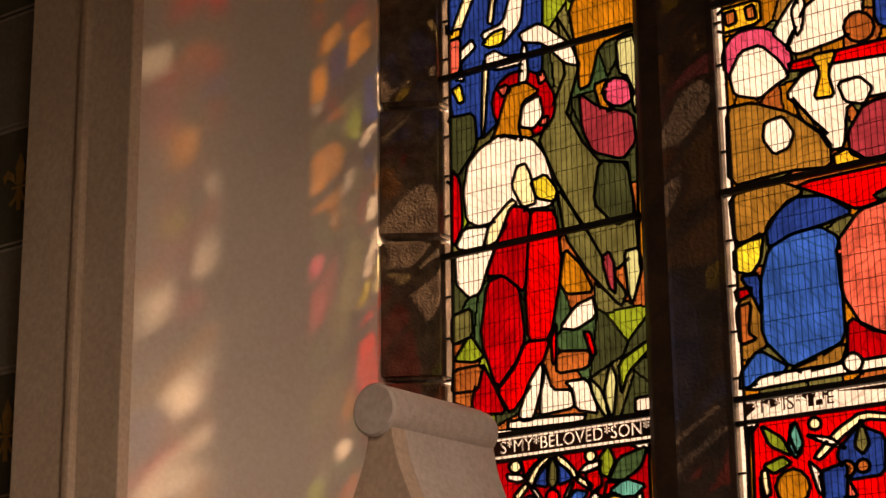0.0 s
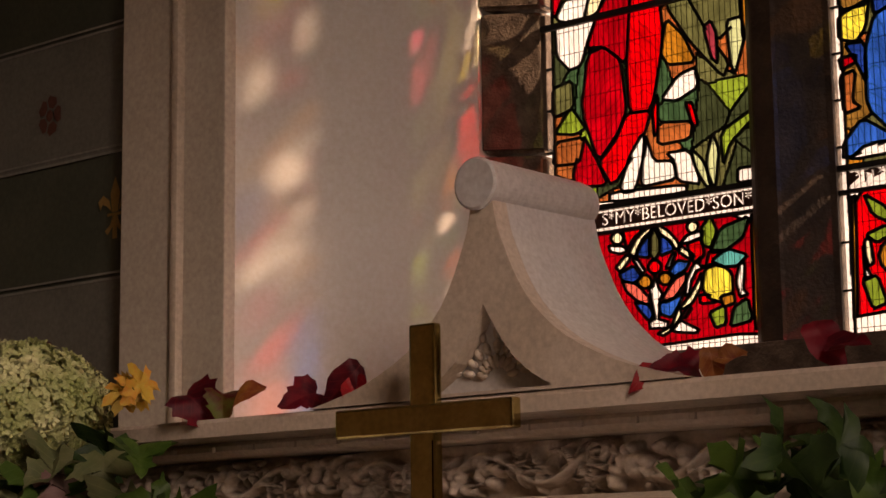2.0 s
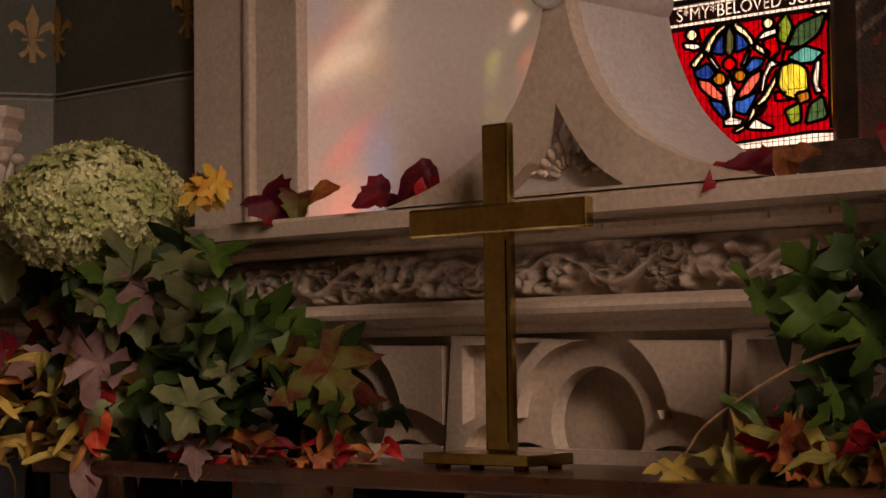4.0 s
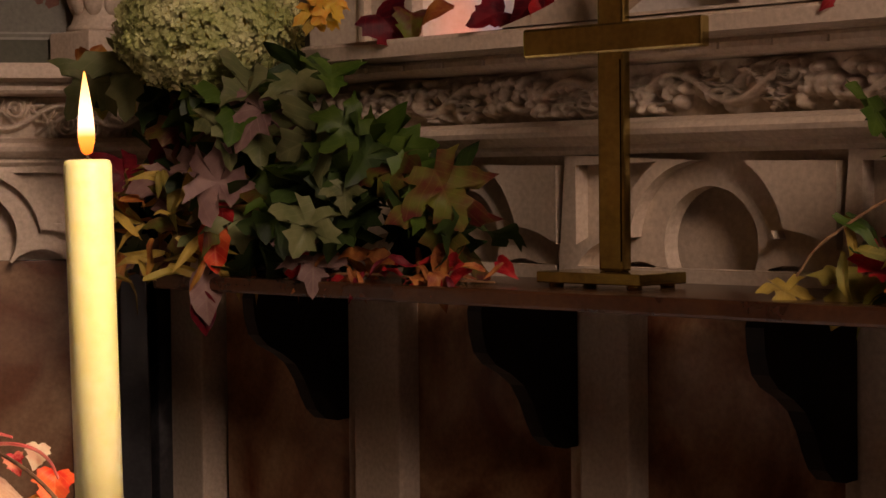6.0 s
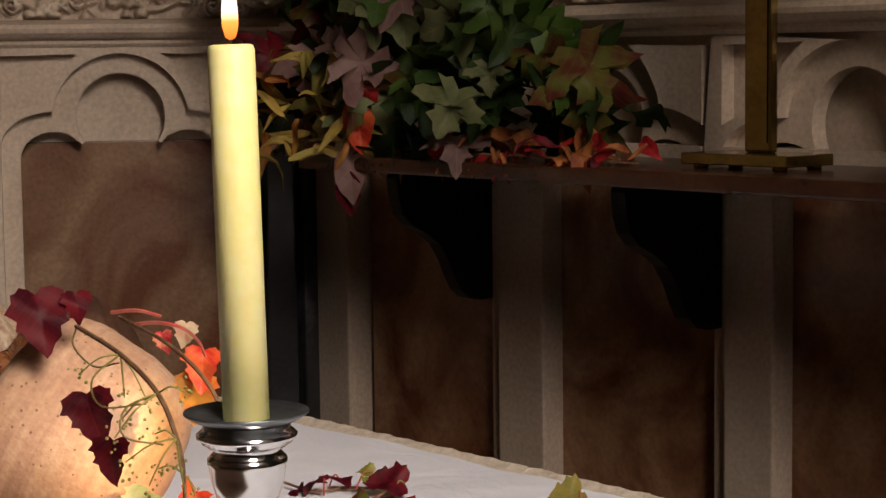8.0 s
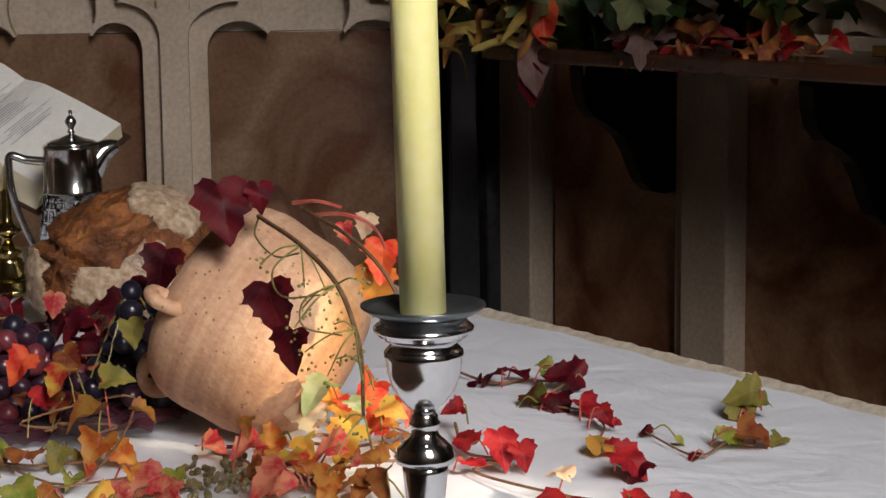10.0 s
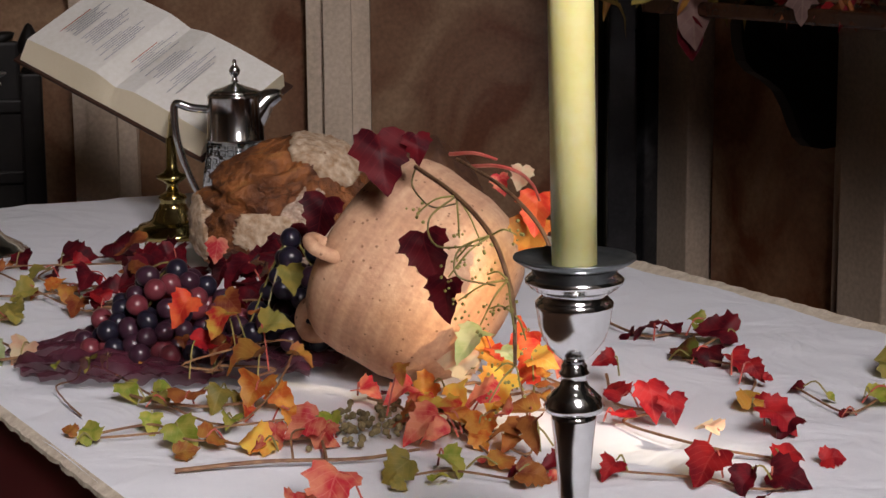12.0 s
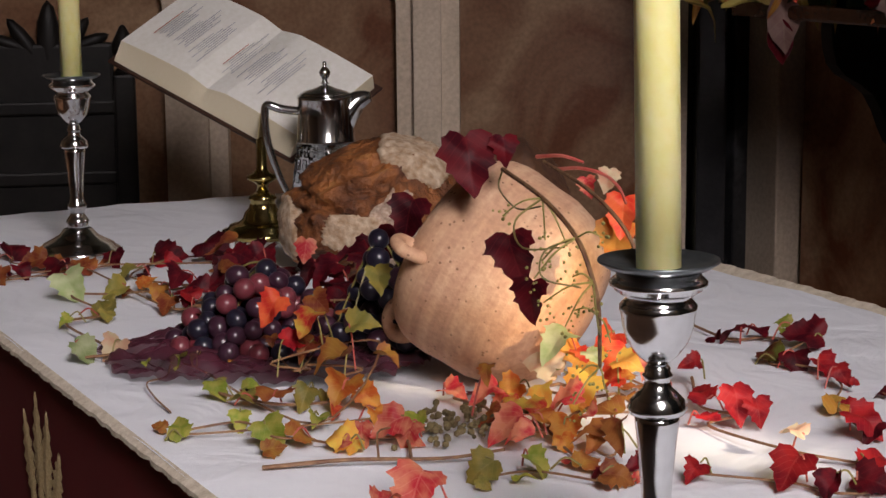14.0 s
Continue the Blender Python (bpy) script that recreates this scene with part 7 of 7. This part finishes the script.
# ---------------------------------------------------------------- embroidery on the frontal
for k, (x, z, h, lean) in enumerate(((-2.635, 0.775, 0.14, -16), (-2.595, 0.785, 0.165, -4), (-2.565, 0.78, 0.155, 6), (-2.53, 0.765, 0.13, 18), (-2.61, 0.66, 0.12, -18), (-2.55, 0.64, 0.12, 18))):
    bm = bmesh.new()
    edge = []
    for j in range(15):
        t = j / 14
        w = (0.030 * math.sin(math.pi * (0.12 + 0.86 * t)) + 0.002) * (1.0 if j % 2 else 0.62)
        edge.append((w, h * t))
    out = edge + [(-w, zz) for w, zz in edge[::-1]]
    mid = [bm.verts.new((0, -0.0015, h * j / 14)) for j in range(15)]
    for sgn in (1, -1):
        side_v = [bm.verts.new((sgn * w, 0, zz + 0.006)) for w, zz in edge]
        for p, q, r, u in zip(mid, mid[1:], side_v[1:], side_v):
            bm.faces.new((p, u, r, q))
    bmesh.ops.create_cube(bm, size=1, matrix=Matrix.LocRotScale((0, 0, -0.05), None, (0.004, 0.002, 0.11)))
    m = Matrix.Translation((x, AY0 - 0.0005, z)) @ Matrix.Rotation(radians(lean), 4, "Y")
    bm.transform(m)
    part("wheat_ear", bm, GOLD_THREAD, alt, "gold embroidered wheat ear")

# ---------------------------------------------------------------- dark carved chair beyond the altar
ch = thing("carved_chair", "black carved oak chair behind the altar", "chair", at=Matrix.Translation((-4.74, 1.33, 0)) @ Matrix.Rotation(radians(73), 4, "Z"))
for s in (-0.22, 0.15):
    part("back_post", boxed(s - 0.028, s + 0.028, -0.025, 0.025, 0.0, 1.22, 0.008), BLACK_WOOD, ch)
    part("finial", turned([(0.0, 1.22), (0.026, 1.222), (0.014, 1.24), (0.012, 1.25), (0.030, 1.275), (0.032, 1.29), (0.018, 1.32), (0.008, 1.34), (0.0, 1.345)], 20, m=Matrix.Translation((s, 0, 0))), BLACK_WOOD, ch, smooth=True)
part("back_panel", boxed(-0.195, 0.125, -0.012, 0.012, 0.55, 1.16, 0.004), BLACK_WOOD, ch)
bm = bmesh.new()
box(bm, -0.195, 0.125, -0.014, 0.014, 1.14, 1.30, 0.01)
part("crest_rail", bm, BLACK_WOOD, ch)
for s, w, hgt, x in ((0, 0.05, 0.11, -0.035), (-35, 0.035, 0.08, -0.09), (35, 0.035, 0.08, 0.02), (-70, 0.03, 0.06, -0.13), (70, 0.03, 0.06, 0.06)):
    bm = bmesh.new()
    bmesh.ops.create_icosphere(bm, subdivisions=2, radius=1, matrix=Matrix.LocRotScale((x, 0, 1.30), Euler((0, radians(s), 0)), (w * 0.6, 0.016, hgt)))
    part("carved_leaf", bm, BLACK_WOOD, ch, smooth=True)
for z in (0.72, 0.94, 1.12):
    part("carved_rail", boxed(-0.195, 0.125, -0.024, -0.012, z, z + 0.035, 0.006), BLACK_WOOD, ch)
part("seat", boxed(-0.26, 0.19, -0.45, 0.02, 0.42, 0.47, 0.01), BLACK_WOOD, ch)
for s in (-0.22, 0.15):
    part("leg", boxed(s - 0.025, s + 0.025, -0.43, -0.38, 0.0, 0.42, 0.005), BLACK_WOOD, ch)

# ---------------------------------------------------------------- carved pedestal on the ledge at the corner
pd = thing("carved_pedestal", "pale stone pedestal carved with leaves on the ledge", "pedestal", at=Matrix.Translation((-3.93, 2.66, 1.913)))
part("plinth", boxed(-0.085, 0.085, -0.085, 0.085, 0.0, 0.075, 0.006), STONE, pd)
part("bell", turned([(0.0, 0.075), (0.075, 0.076), (0.078, 0.085), (0.066, 0.095), (0.060, 0.11), (0.056, 0.14), (0.062, 0.19), (0.082, 0.23), (0.0, 0.231)], 32), STONE, pd, smooth=True)
for k in range(8):
    a = 2 * math.pi * k / 8
    bm = bmesh.new()
    bmesh.ops.create_icosphere(bm, subdivisions=2, radius=1, matrix=Matrix.LocRotScale((0.064 * math.cos(a), 0.064 * math.sin(a), 0.155), Euler((0, 0.25, a)), (0.012, 0.024, 0.048)))
    bmesh.ops.create_icosphere(bm, subdivisions=2, radius=1, matrix=Matrix.LocRotScale((0.088 * math.cos(a), 0.088 * math.sin(a), 0.205), Euler((0, 0, a)), (0.018, 0.020, 0.014)))
    part("carved_leaf", bm, CARVED, pd, smooth=True)
part("abacus", turned([(0.0, 0.229), (0.085, 0.230), (0.098, 0.245), (0.100, 0.262), (0.088, 0.275), (0.092, 0.285), (0.105, 0.30), (0.105, 0.325), (0.0, 0.326)], 8), STONE, pd)

# ---------------------------------------------------------------- flowers on the shelf
PETAL = surface("hydrangea_petal", (0.26, 0.30, 0.09), (0.50, 0.49, 0.24), 9, 0.6, bump=0.1, c3=(0.42, 0.42, 0.16))
VASE = surface("dark_glass_vase", (0.010, 0.012, 0.012), (0.02, 0.022, 0.022), 10, 0.06, bump=0.0)


def hydrangea(root, centre, radii, n, seed):
    rg = random.Random(seed)
    bm = bmesh.new()
    for k in range(n):
        d = Vector((rg.gauss(0, 1), rg.gauss(0, 1), rg.gauss(0, 1))).normalized()
        lump = 1 + 0.10 * noise.noise(d * 2.6 + Vector((seed, 1, 2))) - rg.random() * 0.16
        p = Vector(centre) + Vector((d.x * radii[0], d.y * radii[1], d.z * radii[2])) * lump
        nrm = (d + Vector((rg.gauss(0, 0.35), rg.gauss(0, 0.35), rg.gauss(0, 0.35)))).normalized()
        u = nrm.orthogonal().normalized()
        u = Matrix.Rotation(rg.uniform(0, 6.28), 3, nrm) @ u
        w = nrm.cross(u)
        s = rg.uniform(0.009, 0.014)
        for q in range(4):
            a, b = (u, w) if q % 2 == 0 else (w, u)
            sg = 1 if q < 2 else -1
            tip = p + a * sg * s + nrm * s * rg.uniform(0.0, 0.5)
            l, r = p + a * sg * s * 0.6 + b * s * 0.42 + nrm * s * 0.2, p + a * sg * s * 0.6 - b * s * 0.42 + nrm * s * 0.2
            bm.faces.new([bm.verts.new(v) for v in (p, l, tip, r)])
    return tagged(part("flower_head", bm, PETAL, root, "pale green hydrangea flower head"), kind="stuff")


fa = thing("flower_arrangement", "autumn arrangement of hydrangea and maple leaves in a vase", "flower arrangement")
part("vase", turned([(0.0, 0.0), (0.045, 0.0), (0.048, 0.006), (0.042, 0.02), (0.040, 0.15), (0.046, 0.24), (0.043, 0.242), (0.0, 0.20)], 28, m=Matrix.Translation((-3.22, 2.56, 1.431))), VASE, fa, "dark glass vase", smooth=True)
hydrangea(fa, (-3.25, 2.475, 1.945), (0.205, 0.19, 0.135), 4600, 4)
bm = bmesh.new()
bmesh.ops.create_icosphere(bm, subdivisions=3, radius=1, matrix=Matrix.LocRotScale((-3.25, 2.475, 1.945), None, (0.17, 0.155, 0.108)))
part("flower_core", bm, LEAF["olive"], fa)
rg = random.Random(21)
TO_NAVE = Vector((0.74, -0.66, 0.1))


def spray(root, n, box3, colours, sizes, kind, rg, droop=0.9, spread=0.6):
    for k in range(n):
        p = Vector((rg.uniform(*box3[0]), rg.uniform(*box3[1]), rg.uniform(*box3[2])))
        f = TO_NAVE * rg.uniform(0.4, 1.2) + Vector((rg.gauss(0, spread), rg.gauss(0, spread), rg.gauss(0.35, spread)))
        tip = Vector((rg.gauss(0, 0.6), rg.gauss(0, 0.6), -rg.uniform(0.0, droop)))
        put_leaf(root, kind, rg.choice(colours), p, rg.uniform(*sizes), f, tip, rg)


G = ("darkgreen", "darkgreen", "midgreen", "darkgreen", "midgreen")
spray(fa, 34, ((-3.55, -2.98), (2.44, 2.62), (1.60, 1.84)), G, (0.10, 0.155), "maple", rg)
spray(fa, 32, ((-3.30, -2.72), (2.42, 2.60), (1.46, 1.70)), G, (0.09, 0.14), "maple", rg)
spray(fa, 16, ((-2.80, -2.50), (2.45, 2.62), (1.46, 1.64)), ("midgreen", "darkgreen", "darkgreen", "wineolive"), (0.09, 0.14), "maple", rg)
spray(fa, 26, ((-3.50, -2.95), (2.40, 2.56), (1.46, 1.74)), ("mauve", "wine", "darkgreen", "wineolive"), (0.08, 0.13), "maple", rg)
spray(fa, 70, ((-3.56, -3.12), (2.34, 2.50), (1.42, 1.66)), ("straw", "straw", "olive", "amber"), (0.07, 0.13), "lance", rg)
spray(fa, 16, ((-3.70, -3.45), (2.44, 2.58), (1.80, 1.95)), ("amber", "olive", "darkgreen"), (0.05, 0.09), "ovate", rg)
for x, z, s, c in ((-3.02, 1.715, 0.115, "palegreen"), (-3.08, 1.545, 0.11, "palegreen"), (-2.76, 1.595, 0.06, "palegreen"), (-3.45, 1.85, 0.15, "palegreen"), (-3.62, 1.84, 0.13, "palegreen"), (-3.32, 1.60, 0.12, "mauve"), (-2.90, 1.80, 0.09, "palegreen"), (-3.18, 1.50, 0.09, "palegreen")):
    put_leaf(fa, "maple", c, (x, 2.42, z), s, TO_NAVE + Vector((rg.gauss(0, 0.2), 0, 0.25)), (rg.gauss(0, 0.3), 0, -1), rg)
spray(fa, 12, ((-3.35, -2.72), (2.36, 2.42), (1.46, 1.84)), ("palegreen", "palegreen", "mauve", "midgreen"), (0.08, 0.13), "maple", rg, spread=0.35)
for x, z, s, c in ((-3.13, 1.50, 0.11, "scarlet"), (-3.16, 1.40, 0.12, "mauve"), (-3.10, 1.55, 0.08, "crimson"), (-3.17, 1.36, 0.09, "wine")):
    put_leaf(fa, "ovate", c, (x, 2.39, z), s, TO_NAVE, (0.1, 0, -1), rg)
for k in range(5):
    put_leaf(fa, "maple", "yellow" if k else "straw", (-2.965 + rg.gauss(0, 0.02), 2.54, 1.965 + rg.gauss(0, 0.015)), 0.062, TO_NAVE + Vector((rg.gauss(0, 0.4), 0, 0)), (rg.gauss(0, 1), 0, -0.5), rg)
for k in range(9):
    a, b = Vector((-3.22, 2.56, 1.62)), Vector((-3.5 + 0.09 * k, 2.48 + rg.uniform(-0.05, 0.05), 1.50 + 0.33 * rg.random()))
    part("stem", tube(spline([a, (a + b) / 2 + Vector((0, 0, 0.06)), b], 5), 0.003, 0.002, 6), STEM, fa)

fb = thing("flower_arrangement", "autumn arrangement of green leaves on the wooden shelf", "flower arrangement")
part("vase", turned([(0.0, 0.0), (0.045, 0.0), (0.048, 0.006), (0.042, 0.02), (0.040, 0.15), (0.046, 0.24), (0.0, 0.241)], 28, m=Matrix.Translation((-1.30, 2.56, 1.431))), VASE, fb, smooth=True)
spray(fb, 55, ((-1.60, -1.15), (2.42, 2.62), (1.46, 1.80)), G, (0.07, 0.12), "maple", rg)
spray(fb, 16, ((-1.68, -1.42), (2.42, 2.50), (1.44, 1.56)), ("olive", "midgreen", "straw"), (0.07, 0.11), "lance", rg)
spray(fb, 8, ((-1.62, -1.35), (2.42, 2.50), (1.45, 1.50)), ("rust", "olive", "crimson"), (0.06, 0.09), "maple", rg)
part("stem", tube(spline([(-1.30, 2.55, 1.66), (-1.5, 2.46, 1.62), (-1.66, 2.42, 1.53), (-1.72, 2.42, 1.47)], 6), 0.003, 0.002, 6), STEM, fb)


def fallen(rows, y, z, label, kinds=("ovate",), lying=0.7):
    for x, dy, dz, s, c in rows:
        root = thing("fallen_leaf", label, "leaf", "loose autumn leaves")
        put_leaf(root, rg.choice(kinds), c, (x, y + dy, z + dz), s, Vector((0.4 + rg.gauss(0, 0.3), -0.5, lying + rg.gauss(0, 0.2))), (rg.gauss(0, 1), -0.4, -0.2), rg)


dl = thing("dried_leaf_spray", "curled orange-red dried leaves spread along the wooden shelf", "dried leaves")
for k in range(58):
    x = rg.uniform(-2.93, -2.42)
    edge = rg.random() < 0.3
    put_leaf(dl, rg.choice(("lance", "lance", "ovate")), rg.choice(("rust", "rust", "rust", "crimson", "wine", "orange")), (x, 2.42 if edge else rg.uniform(2.42, 2.52), (1.43 if edge else 1.442 + rg.uniform(0, 0.035))), rg.uniform(0.045, 0.085), Vector((rg.gauss(0.4, 0.5), -0.6, rg.gauss(0.6, 0.4))), (rg.gauss(0, 1), -0.4, -0.6 if edge else rg.gauss(-0.1, 0.35)), rg)
part("stem", tube(spline([(-2.92, 2.46, 1.436), (-2.75, 2.45, 1.444), (-2.58, 2.46, 1.44), (-2.42, 2.48, 1.436)], 5), 0.003, 0.002, 6), STEM, dl)
fallen([(-1.77, 0, 0.004, 0.06, "straw"), (-1.66, 0.02, 0.012, 0.09, "olive"), (-1.60, 0.0, 0.012, 0.10, "lime"), (-1.69, 0.05, 0.012, 0.07, "olive"), (-1.52, 0, 0.01, 0.08, "rust")], 2.46, 1.437, "dry autumn leaf lying on the wooden shelf", ("lance", "maple"))
fallen([(-2.89, 0, 0.022, 0.12, "wine"), (-2.84, 0.01, 0.028, 0.08, "wineolive"), (-2.77, 0.01, 0.05, 0.09, "rust"), (-2.62, 0.01, 0.025, 0.09, "wine"), (-2.50, 0.01, 0.05, 0.11, "wine"), (-2.48, 0.01, 0.03, 0.08, "crimson")], 2.665, 1.912, "curled dark red leaf on the stone ledge", ("ovate", "ivy"), 0.35)
fallen([(-1.80, 0, 0.012, 0.075, "crimson"), (-1.75, 0.01, 0.022, 0.08, "wine"), (-1.68, 0, 0.018, 0.075, "rust"), (-1.65, 0.01, 0.03, 0.06, "rust"), (-1.48, 0.01, 0.04, 0.10, "wine"), (-1.44, 0, 0.03, 0.09, "wine")], 2.665, 1.912, "curled dark red leaf on the stone ledge", ("ovate", "ivy"), 0.35)
